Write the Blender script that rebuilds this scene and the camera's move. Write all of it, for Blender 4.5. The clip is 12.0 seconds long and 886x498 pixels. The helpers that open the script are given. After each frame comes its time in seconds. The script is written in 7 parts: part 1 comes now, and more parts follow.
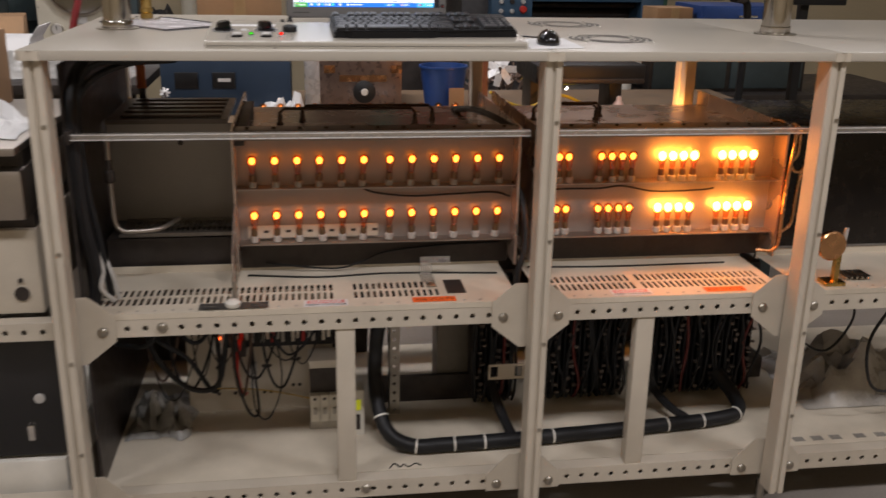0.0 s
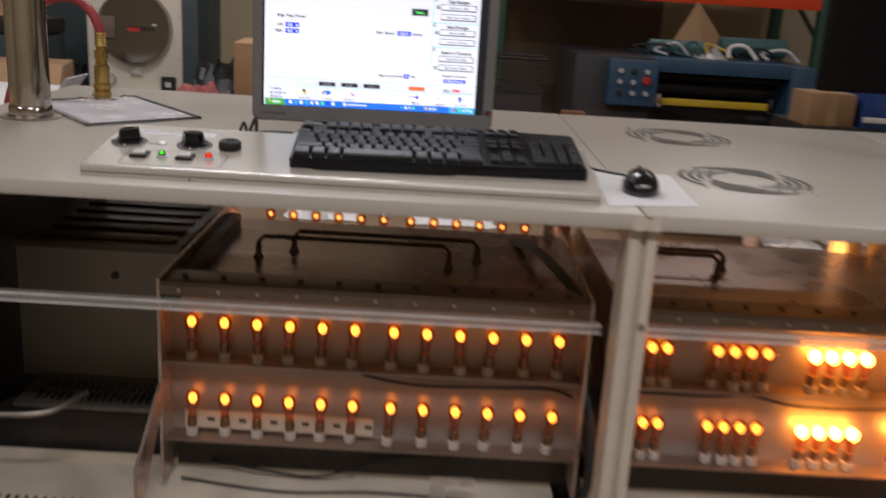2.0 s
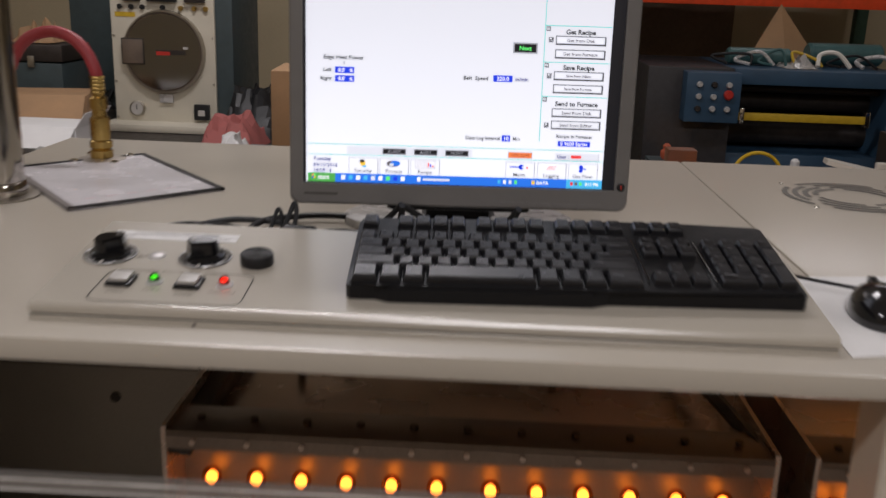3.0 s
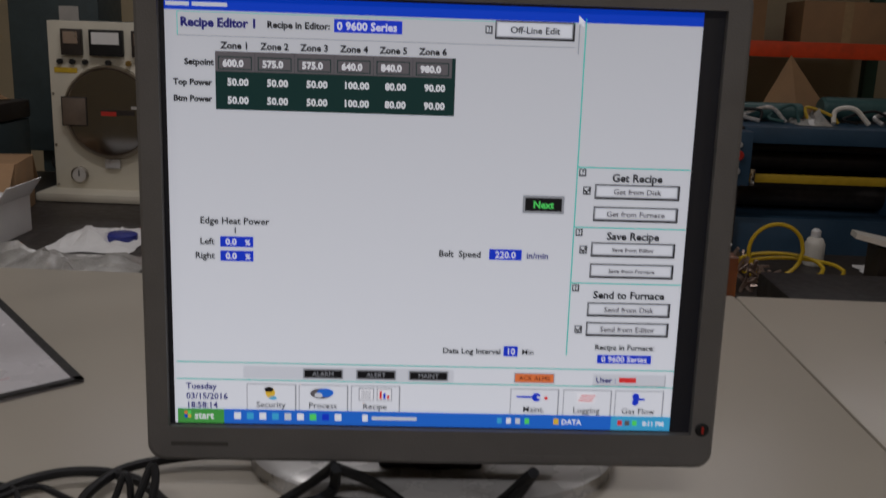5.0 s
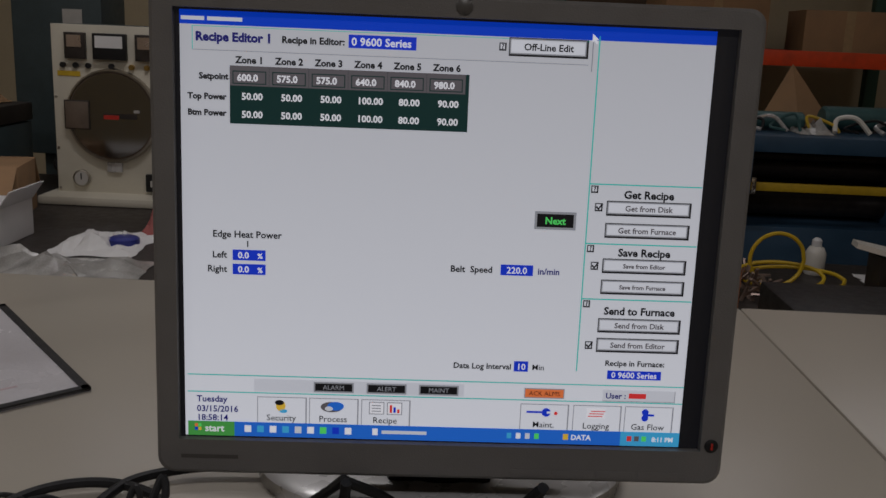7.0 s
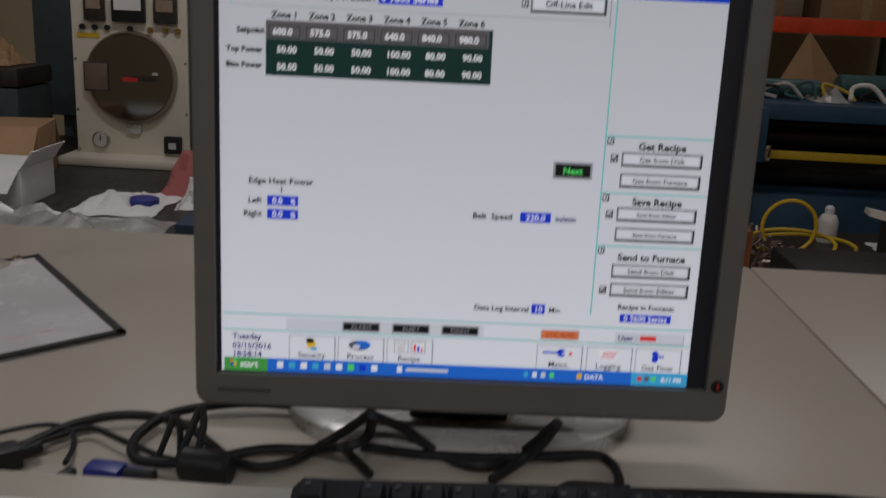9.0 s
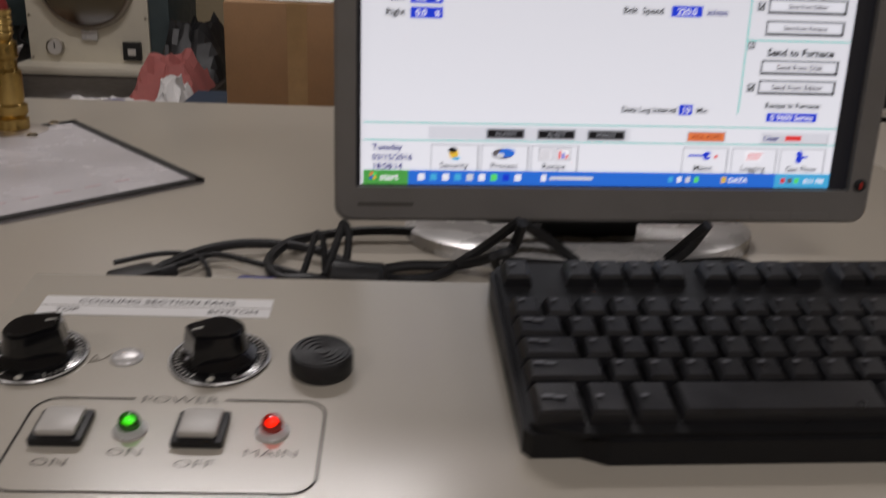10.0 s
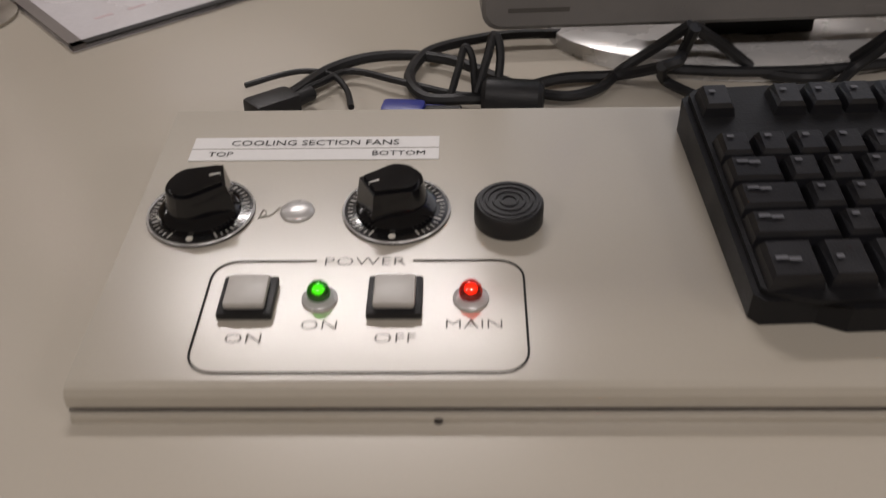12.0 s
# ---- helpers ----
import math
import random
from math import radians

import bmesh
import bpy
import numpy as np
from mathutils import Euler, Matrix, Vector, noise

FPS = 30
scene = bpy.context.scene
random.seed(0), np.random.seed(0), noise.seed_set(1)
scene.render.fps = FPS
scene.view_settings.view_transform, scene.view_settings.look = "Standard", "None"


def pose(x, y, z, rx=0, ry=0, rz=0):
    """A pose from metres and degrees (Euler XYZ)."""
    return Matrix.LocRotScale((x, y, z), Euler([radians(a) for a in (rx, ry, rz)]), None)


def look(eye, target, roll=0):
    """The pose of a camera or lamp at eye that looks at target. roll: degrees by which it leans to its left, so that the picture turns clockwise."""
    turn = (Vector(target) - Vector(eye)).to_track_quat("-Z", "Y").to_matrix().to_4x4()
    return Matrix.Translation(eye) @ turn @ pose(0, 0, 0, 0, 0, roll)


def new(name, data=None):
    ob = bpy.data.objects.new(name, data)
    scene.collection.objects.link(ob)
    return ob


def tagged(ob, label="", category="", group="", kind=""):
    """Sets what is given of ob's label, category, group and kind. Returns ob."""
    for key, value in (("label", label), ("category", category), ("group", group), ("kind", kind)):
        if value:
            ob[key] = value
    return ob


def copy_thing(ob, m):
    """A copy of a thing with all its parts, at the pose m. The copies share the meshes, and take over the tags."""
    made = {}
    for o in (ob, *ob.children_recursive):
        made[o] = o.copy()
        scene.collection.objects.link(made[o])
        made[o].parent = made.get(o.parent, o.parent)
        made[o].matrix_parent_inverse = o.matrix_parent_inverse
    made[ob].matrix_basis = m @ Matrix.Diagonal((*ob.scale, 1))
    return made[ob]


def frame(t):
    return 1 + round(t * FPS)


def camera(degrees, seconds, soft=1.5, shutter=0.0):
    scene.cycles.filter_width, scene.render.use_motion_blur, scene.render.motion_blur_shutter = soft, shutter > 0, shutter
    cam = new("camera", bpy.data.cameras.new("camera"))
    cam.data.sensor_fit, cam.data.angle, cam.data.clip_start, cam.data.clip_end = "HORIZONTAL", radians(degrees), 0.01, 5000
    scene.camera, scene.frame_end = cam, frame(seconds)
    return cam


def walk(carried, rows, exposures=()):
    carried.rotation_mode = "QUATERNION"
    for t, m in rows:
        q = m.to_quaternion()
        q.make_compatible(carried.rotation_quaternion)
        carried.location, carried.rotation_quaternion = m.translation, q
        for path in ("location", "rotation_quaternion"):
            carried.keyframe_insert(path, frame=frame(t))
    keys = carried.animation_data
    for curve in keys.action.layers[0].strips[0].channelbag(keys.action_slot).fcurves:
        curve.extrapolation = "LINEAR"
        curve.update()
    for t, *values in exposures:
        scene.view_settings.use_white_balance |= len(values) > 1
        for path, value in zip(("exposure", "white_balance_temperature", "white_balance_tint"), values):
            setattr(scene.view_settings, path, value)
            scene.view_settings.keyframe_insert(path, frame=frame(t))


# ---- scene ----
cam = camera(50.7, 12.0, soft=1.5, shutter=0.7)
PATH = [
    (0, (0.223, -2.211, 1.586), (0.505, -0.331, 0.964), 1.1),
    (0.5, (0.361, -2.09, 1.592), (0.628, -0.208, 0.969), 1.6),
    (1, (0.406, -1.853, 1.607), (0.604, 0.061, 1.062), 1.9),
    (1.5, (0.455, -1.587, 1.628), (0.632, 0.319, 1.048), 1.1),
    (2, (0.508, -1.318, 1.643), (0.532, 0.606, 1.097), 3.5),
    (2.5, (0.466, -1.053, 1.643), (0.402, 0.874, 1.111), 2.3),
    (3, (0.414, -0.812, 1.66), (0.345, 1.113, 1.121), 1.9),
    (3.5, (0.427, -0.6, 1.673), (0.404, 1.306, 1.069), 2.7),
    (5.5, (0.403, -0.299, 1.719), (0.356, 1.653, 1.283), 1.8),
    (6, (0.402, -0.3, 1.717), (0.357, 1.65, 1.272), 2.1),
    (6.5, (0.399, -0.305, 1.718), (0.356, 1.645, 1.275), 2.2),
    (8.5, (0.398, -0.338, 1.733), (0.358, 1.593, 1.215), 3.3),
    (9, (0.392, -0.353, 1.715), (0.329, 1.576, 1.194), 2.8),
    (9.5, (0.316, -0.371, 1.642), (0.309, 1.54, 1.053), 3.1),
    (10, (0.234, -0.357, 1.614), (0.315, 1.526, 0.946), 2.1),
    (10.5, (0.188, -0.351, 1.589), (0.288, 1.491, 0.816), 2.5),
    (11, (0.158, -0.346, 1.579), (0.199, 1.465, 0.732), 2.1),
    (11.5, (0.157, -0.344, 1.583), (0.163, 1.441, 0.682), 1.0),
    (12, (0.17, -0.291, 1.63), (0.115, 1.363, 0.508), -1.4),
]
EXPOSURES = [
    (0.0, 0.24, 6300, 13), (1.0, 0.16, 6300, 13), (2.0, -0.08, 6300, 14), (2.5, -0.17, 6350, 14), (3.0, -0.27, 6400, 14), (3.5, -0.35, 6450, 14),
    (5.5, -1.36, 6350, 12), (6.5, -1.38, 6350, 12), (8.5, -1.30, 6350, 12), (9.0, -1.23, 6350, 12), (9.5, -1.03, 6400, 13), (10.0, -0.70, 6550, 14),
    (10.5, -0.48, 6700, 15), (11.0, -0.36, 6750, 15), (12.0, -0.33, 6700, 14),
]
walk(cam, [(t, look(eye, target, roll)) for t, eye, target, roll in PATH], EXPOSURES)

# ---- light: closed hall with fluorescent ceiling fixtures ----
world = bpy.data.worlds.new("hall_world")
scene.world = world
world.use_nodes = True
world.node_tree.nodes["Background"].inputs[0].default_value = (0.02, 0.02, 0.022, 1)


def area(name, x, y, z, sx, sy, power, colour):
    data = bpy.data.lights.new(name, "AREA")
    data.shape, data.size, data.size_y, data.energy, data.color = "RECTANGLE", sx, sy, power, colour
    ob = new(name, data)
    ob.location = (x, y, z)
    return ob


TUBE = (1.0, 0.965, 0.955)
for lx, ly, pw in ((-2.6, -1.9, 46), (0.6, -2.1, 56), (3.6, -1.9, 46), (-2.9, 2.2, 12), (-0.25, 1.9, 48), (3.0, 2.4, 14), (-1.4, 4.9, 9), (2.4, 5.2, 15)):
    area("fluorescent_tube_light", lx, ly, 3.72, 1.2, 0.2, pw, TUBE)

# ---- materials ----
MATS = {}


def mat(name, colour, rough=0.5, metal=0.0, scale=30.0, var=0.12, bump=0.0, fine=220.0, coat=0.0, spec=0.5, stain=0.0, stain_col=(0.2, 0.16, 0.1), uneven=0.07):
    """A surface with large soft variation, fine grain, relief and optional stains, in object metres."""
    m = bpy.data.materials.new(name)
    m.use_nodes = True
    nt = m.node_tree
    N, L = nt.nodes, nt.links
    b = N["Principled BSDF"]
    tc = N.new("ShaderNodeTexCoord")
    info = N.new("ShaderNodeObjectInfo")
    off = N.new("ShaderNodeVectorMath")
    off.operation = "ADD"
    sc = N.new("ShaderNodeVectorMath")
    sc.operation = "SCALE"
    comb = N.new("ShaderNodeCombineXYZ")
    L.new(info.outputs["Random"], comb.inputs[0])
    L.new(info.outputs["Random"], comb.inputs[1])
    L.new(comb.outputs[0], sc.inputs[0])
    sc.inputs["Scale"].default_value = 9.0
    L.new(tc.outputs["Object"], off.inputs[0])
    L.new(sc.outputs[0], off.inputs[1])
    n1 = N.new("ShaderNodeTexNoise")
    n1.inputs["Scale"].default_value, n1.inputs["Detail"].default_value = scale, 5
    n2 = N.new("ShaderNodeTexNoise")
    n2.inputs["Scale"].default_value, n2.inputs["Detail"].default_value = fine, 3
    L.new(off.outputs[0], n1.inputs["Vector"])
    L.new(off.outputs[0], n2.inputs["Vector"])
    mixf = N.new("ShaderNodeMath")
    mixf.operation = "MULTIPLY_ADD"
    L.new(n2.outputs[0], mixf.inputs[0])
    mixf.inputs[1].default_value = 0.4
    L.new(n1.outputs[0], mixf.inputs[2])
    rng = N.new("ShaderNodeMapRange")
    rng.inputs["From Min"].default_value, rng.inputs["From Max"].default_value = 0.4, 1.0
    rng.inputs["To Min"].default_value, rng.inputs["To Max"].default_value = 1 - var, 1 + var
    L.new(mixf.outputs[0], rng.inputs["Value"])
    mul = N.new("ShaderNodeMix")
    mul.data_type, mul.blend_type = "RGBA", "MULTIPLY"
    mul.inputs[0].default_value = 1.0
    mul.inputs[6].default_value = (*colour, 1)
    L.new(rng.outputs[0], mul.inputs[7])
    last = mul.outputs[2]
    if stain:
        n3 = N.new("ShaderNodeTexNoise")
        n3.inputs["Scale"].default_value, n3.inputs["Detail"].default_value = scale * 0.35, 8
        L.new(off.outputs[0], n3.inputs["Vector"])
        r3 = N.new("ShaderNodeMapRange")
        r3.inputs["From Min"].default_value, r3.inputs["From Max"].default_value = 0.55, 0.75
        r3.inputs["To Max"].default_value = stain
        L.new(n3.outputs[0], r3.inputs["Value"])
        mx = N.new("ShaderNodeMix")
        mx.data_type = "RGBA"
        L.new(r3.outputs[0], mx.inputs[0])
        L.new(last, mx.inputs[6])
        mx.inputs[7].default_value = (*stain_col, 1)
        last = mx.outputs[2]
    L.new(last, b.inputs["Base Color"])
    rr = N.new("ShaderNodeMapRange")
    rr.inputs["From Min"].default_value, rr.inputs["From Max"].default_value = 0.3, 0.7
    rr.inputs["To Min"].default_value, rr.inputs["To Max"].default_value = max(rough - uneven, 0.02), min(rough + uneven, 1)
    L.new(n1.outputs[0], rr.inputs["Value"])
    L.new(rr.outputs[0], b.inputs["Roughness"])
    b.inputs["Metallic"].default_value = metal
    b.inputs["Coat Weight"].default_value = coat
    b.inputs["Specular IOR Level"].default_value = spec
    if bump:
        bp = N.new("ShaderNodeBump")
        bp.inputs["Strength"].default_value, bp.inputs["Distance"].default_value = bump, 0.002
        L.new(n2.outputs[0], bp.inputs["Height"])
        L.new(bp.outputs[0], b.inputs["Normal"])
    MATS[name] = m
    return m


def glow(name, colour, strength):
    m = bpy.data.materials.new(name)
    m.use_nodes = True
    b = m.node_tree.nodes["Principled BSDF"]
    b.inputs["Base Color"].default_value = (*[c * 0.5 for c in colour], 1)
    b.inputs["Emission Color"].default_value = (*colour, 1)
    b.inputs["Emission Strength"].default_value = strength
    return m


def tinted_glass(name, colour, clear=0.85, rough=0.05):
    m = bpy.data.materials.new(name)
    m.use_nodes = True
    N, L = m.node_tree.nodes, m.node_tree.links
    N.remove(N["Principled BSDF"])
    tr = N.new("ShaderNodeBsdfTransparent")
    tr.inputs[0].default_value = (*colour, 1)
    gl = N.new("ShaderNodeBsdfGlossy")
    gl.inputs["Roughness"].default_value = rough
    mx = N.new("ShaderNodeMixShader")
    mx.inputs[0].default_value = 1 - clear
    L.new(tr.outputs[0], mx.inputs[1])
    L.new(gl.outputs[0], mx.inputs[2])
    L.new(mx.outputs[0], N["Material Output"].inputs[0])
    return m


BEIGE = mat("beige_frame_paint", (0.55, 0.49, 0.40), 0.45, scale=9, var=0.08, bump=0.12, stain=0.35, stain_col=(0.36, 0.30, 0.22))
TABLE = mat("cream_table_paint", (0.46, 0.42, 0.355), 0.28, spec=0.6, scale=5, var=0.035, fine=420, uneven=0.006)
PANEL = mat("cream_console_paint", (0.42, 0.385, 0.325), 0.225, spec=0.6, scale=7, var=0.03, fine=500, uneven=0.006)
SHELFM = mat("cream_shelf_steel", (0.62, 0.55, 0.44), 0.42, scale=11, var=0.10, bump=0.1, stain=0.5, stain_col=(0.33, 0.27, 0.20))
STEEL = mat("brushed_stainless", (0.40, 0.36, 0.32), 0.44, 1.0, scale=6, var=0.14, bump=0.05, fine=300, stain=0.3, stain_col=(0.30, 0.23, 0.17))
SATIN = mat("satin_lamp_panel", (0.29, 0.265, 0.245), 0.38, 0.35, scale=5, var=0.16, bump=0.02, fine=300, stain=0.3, stain_col=(0.20, 0.16, 0.12))
HOTSTEEL = mat("heat_tinted_stainless", (0.58, 0.47, 0.40), 0.27, 0.8, scale=7, var=0.2, bump=0.03, stain=0.4, stain_col=(0.26, 0.18, 0.14))
DUCT = mat("polished_duct_steel", (0.46, 0.43, 0.39), 0.10, 1.0, scale=14, var=0.1, bump=0.03, fine=25)
CHROME = mat("chrome", (0.8, 0.78, 0.74), 0.1, 1.0, var=0.05)
ZINC = mat("zinc_bolt", (0.42, 0.39, 0.34), 0.35, 1.0, var=0.15)
DARK = mat("dark_interior_steel", (0.046, 0.038, 0.034), 0.45, 0.4, var=0.3, bump=0.1)
BLACK = mat("black_plastic", (0.012, 0.012, 0.013), 0.45, spec=0.35, scale=40, var=0.15, bump=0.15, fine=900)
KEYM = mat("key_plastic", (0.011, 0.011, 0.013), 0.34, spec=0.4, scale=60, var=0.2, bump=0.1, fine=900)
KBCASE = mat("keyboard_case_plastic", (0.010, 0.010, 0.011), 0.45, spec=0.2, scale=40, var=0.15, bump=0.12, fine=900)
KNOBM = mat("glossy_knob_black", (0.006, 0.006, 0.007), 0.12, var=0.1)
GLOSSB = mat("glossy_black", (0.008, 0.008, 0.009), 0.2, var=0.1, coat=0.4)
RUBBER = mat("black_cable", (0.013, 0.013, 0.014), 0.5, var=0.2, spec=0.3)
WHITEP = mat("white_paper", (0.72, 0.71, 0.70), 0.7, scale=12, var=0.05, bump=0.1)
WHITEPL = mat("white_plastic", (0.70, 0.67, 0.60), 0.4, var=0.06)
GREYBUT = mat("grey_button", (0.46, 0.44, 0.41), 0.42, var=0.08)
BEZEL = mat("grey_monitor_plastic", (0.150, 0.143, 0.137), 0.42, scale=40, var=0.06, bump=0.2, fine=900)
SILVER = mat("silver_plastic", (0.55, 0.54, 0.53), 0.28, 0.3, var=0.05)
BRASS = mat("brass", (0.48, 0.33, 0.11), 0.3, 1.0, var=0.2)
COPPER = mat("copper_pipe", (0.66, 0.36, 0.17), 0.25, 1.0, var=0.2)
HOSE = mat("red_hose", (0.30, 0.03, 0.035), 0.5, var=0.15, bump=0.2)
CARD = mat("cardboard", (0.36, 0.215, 0.11), 0.75, scale=10, var=0.15, bump=0.2)
BLUE = mat("blue_machine_paint", (0.030, 0.072, 0.125), 0.45, scale=5, var=0.2, bump=0.1, stain=0.4, stain_col=(0.03, 0.03, 0.035))
TEALD = mat("dark_green_grey_paint", (0.045, 0.065, 0.07), 0.45, var=0.15)
ORANGE = mat("orange_rack_paint", (0.78, 0.07, 0.012), 0.45, var=0.12, stain=0.3, stain_col=(0.25, 0.05, 0.02))
GREENR = mat("green_rack_paint", (0.03, 0.09, 0.06), 0.5, var=0.15)
YELLOW = mat("yellow_paint", (0.55, 0.36, 0.02), 0.45, var=0.15)
IVORY = mat("ivory_cabinet_paint", (0.60, 0.56, 0.46), 0.4, scale=6, var=0.07, stain=0.25, stain_col=(0.4, 0.34, 0.25))
WALLM = mat("painted_wall", (0.50, 0.42, 0.28), 0.7, scale=1.6, var=0.10, bump=0.2, fine=60, stain=0.25, stain_col=(0.38, 0.31, 0.22))
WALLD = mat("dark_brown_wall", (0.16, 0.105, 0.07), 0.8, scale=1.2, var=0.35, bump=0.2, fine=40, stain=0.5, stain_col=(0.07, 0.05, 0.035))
CONC = mat("worn_concrete", (0.26, 0.23, 0.20), 0.6, scale=2.5, var=0.22, bump=0.25, fine=90, stain=0.5, stain_col=(0.12, 0.10, 0.085))
CEILM = mat("ceiling_paint", (0.62, 0.60, 0.55), 0.8, scale=2, var=0.08)
WOOD = mat("bench_wood", (0.20, 0.13, 0.075), 0.6, scale=7, var=0.25, bump=0.2)
ORLABEL = mat("orange_label", (0.80, 0.13, 0.02), 0.5, var=0.08)
PINK = mat("pink_red_ink", (0.68, 0.24, 0.22), 0.6, var=0.06)
INK = mat("black_ink", (0.014, 0.014, 0.014), 0.7, spec=0.2, var=0.1)
GREYINK = mat("worn_grey_ink", (0.24, 0.22, 0.19), 0.6, var=0.3, scale=200)
CERAMIC = mat("white_ceramic", (0.43, 0.39, 0.35), 0.4, var=0.1)
REDP = mat("red_plastic", (0.5, 0.03, 0.02), 0.4, var=0.1)
BLUEP = mat("blue_plastic", (0.02, 0.06, 0.22), 0.4, var=0.1)
TEALP = mat("teal_cylinder_paint", (0.05, 0.12, 0.12), 0.4, var=0.15)
PLASTICBAG = mat("clear_plastic_wrap", (0.36, 0.35, 0.33), 0.22, scale=14, var=0.35, bump=0.3)
BLUEPLUG = mat("blue_connector", (0.02, 0.03, 0.22), 0.4, var=0.1)
YCABLE = mat("yellow_cable", (0.62, 0.42, 0.02), 0.4, var=0.1)
ACRYLIC = tinted_glass("clear_acrylic", (0.93, 0.92, 0.90), 0.74, 0.14)
nt = ACRYLIC.node_tree
haze = nt.nodes.new("ShaderNodeBsdfDiffuse")
haze.inputs[0].default_value = (0.82, 0.80, 0.78, 1)
haze_mix = nt.nodes.new("ShaderNodeMixShader")
haze_mix.inputs[0].default_value = 0.10
old = nt.nodes["Material Output"].inputs[0].links[0].from_socket
nt.links.new(old, haze_mix.inputs[1])
nt.links.new(haze.outputs[0], haze_mix.inputs[2])
nt.links.new(haze_mix.outputs[0], nt.nodes["Material Output"].inputs[0])
EDGE_HIGHLIGHT = mat("edge_highlight_acrylic", (0.62, 0.60, 0.57), 0.35, scale=20, var=0.3)
AMBER = tinted_glass("amber_bulb_glass", (0.90, 0.52, 0.27), 0.88, 0.06)
CLEARBULB = tinted_glass("clear_window_glass", (0.42, 0.37, 0.32), 0.72, 0.12)
GLOW_DIM = glow("glowing_filament", (1.0, 0.42, 0.07), 8)
GLOW_HOT = glow("bright_filament", (1.0, 0.50, 0.10), 52)
GLOW_REAR = glow("rear_filament", (1.0, 0.45, 0.16), 5)
LED_G = glow("green_led_core", (0.25, 1.0, 0.03), 3.2)
LENS_G = tinted_glass("green_lens", (0.09, 0.50, 0.03), 0.88, 0.05)
LENS_R = tinted_glass("red_lens", (0.90, 0.09, 0.03), 0.88, 0.05)
LED_CORE_R = glow("red_led_core", (1.0, 0.12, 0.02), 4.0)
LED_R = glow("red_led", (1.0, 0.05, 0.012), 0.42)


# ---- geometry helpers ----
def bm_box(bm, x0, x1, y0, y1, z0, z1, bevel=0.0, m=None):
    made = bmesh.ops.create_cube(bm, size=1.0)["verts"]
    for v in made:
        v.co = Vector(((x0 + x1) / 2 + v.co.x * (x1 - x0), (y0 + y1) / 2 + v.co.y * (y1 - y0), (z0 + z1) / 2 + v.co.z * (z1 - z0)))
    if bevel:
        edges = list({e for v in made for e in v.link_edges})
        made = bmesh.ops.bevel(bm, geom=edges, offset=bevel, segments=2, profile=0.6, affect="EDGES")["verts"]
    if m is not None:
        bmesh.ops.transform(bm, matrix=m, verts=list({v for v in made}))
    return bm


ROUND = set()


def bm_lathe(bm, profile, origin=(0, 0, 0), axis=(0, 0, 1), seg=24, caps=True):
    """Turns (radius, height) pairs round an axis from origin."""
    ROUND.add(id(bm))
    q = Vector((0, 0, 1)).rotation_difference(Vector(axis))
    o = Vector(origin)
    rings = []
    for r, h in profile:
        rings.append([bm.verts.new(o + q @ Vector((r * math.cos(2 * math.pi * i / seg), r * math.sin(2 * math.pi * i / seg), h))) for i in range(seg)])
    for a, b in zip(rings, rings[1:]):
        for i in range(seg):
            j = (i + 1) % seg
            bm.faces.new((a[i], a[j], b[j], b[i]))
    if caps:
        bm.faces.new(rings[0][::-1])
        bm.faces.new(rings[-1])
    return bm


def bm_cyl(bm, p0, p1, r, seg=16, bevel=0.0):
    d = Vector(p1) - Vector(p0)
    h = d.length
    prof = [(r, 0), (r, h)] if not bevel else [(r - bevel, 0), (r, bevel), (r, h - bevel), (r - bevel, h)]
    return bm_lathe(bm, prof, p0, d, seg)


def smooth_path(points, steps=8):
    """A Catmull-Rom curve through the points."""
    p = [Vector(q) for q in points]
    p = [2 * p[0] - p[1]] + p + [2 * p[-1] - p[-2]]
    out = []
    for i in range(1, len(p) - 2):
        for k in range(steps):
            t = k / steps
            a, b, c, d = p[i - 1], p[i], p[i + 1], p[i + 2]
            out.append(0.5 * (2 * b + (c - a) * t + (2 * a - 5 * b + 4 * c - d) * t * t + (3 * b - a - 3 * c + d) * t ** 3))
    out.append(p[-2])
    return out


def bm_tube(bm, points, r, seg=8, steps=8, straight=False):
    ROUND.add(id(bm))
    pts = [Vector(q) for q in points] if straight else smooth_path(points, steps)
    rings, up = [], None
    for i, q in enumerate(pts):
        d = (pts[min(i + 1, len(pts) - 1)] - pts[max(i - 1, 0)]).normalized()
        if up is None:
            up = d.orthogonal().normalized()
        up = (up - d * up.dot(d)).normalized()
        side = d.cross(up)
        rings.append([bm.verts.new(q + r * (math.cos(2 * math.pi * k / seg) * up + math.sin(2 * math.pi * k / seg) * side)) for k in range(seg)])
    for a, b in zip(rings, rings[1:]):
        for k in range(seg):
            j = (k + 1) % seg
            bm.faces.new((a[k], a[j], b[j], b[k]))
    bm.faces.new(rings[0][::-1])
    bm.faces.new(rings[-1])
    return bm


def bm_prism(bm, outline, h, m=None):
    """Extrudes a flat outline of (x, y) by h along z, then poses it by m."""
    lo = [bm.verts.new((x, y, 0)) for x, y in outline]
    hi = [bm.verts.new((x, y, h)) for x, y in outline]
    n = len(lo)
    bm.faces.new(lo[::-1])
    bm.faces.new(hi)
    for i in range(n):
        j = (i + 1) % n
        bm.faces.new((lo[i], lo[j], hi[j], hi[i]))
    if m is not None:
        bmesh.ops.transform(bm, matrix=m, verts=lo + hi)
    return bm


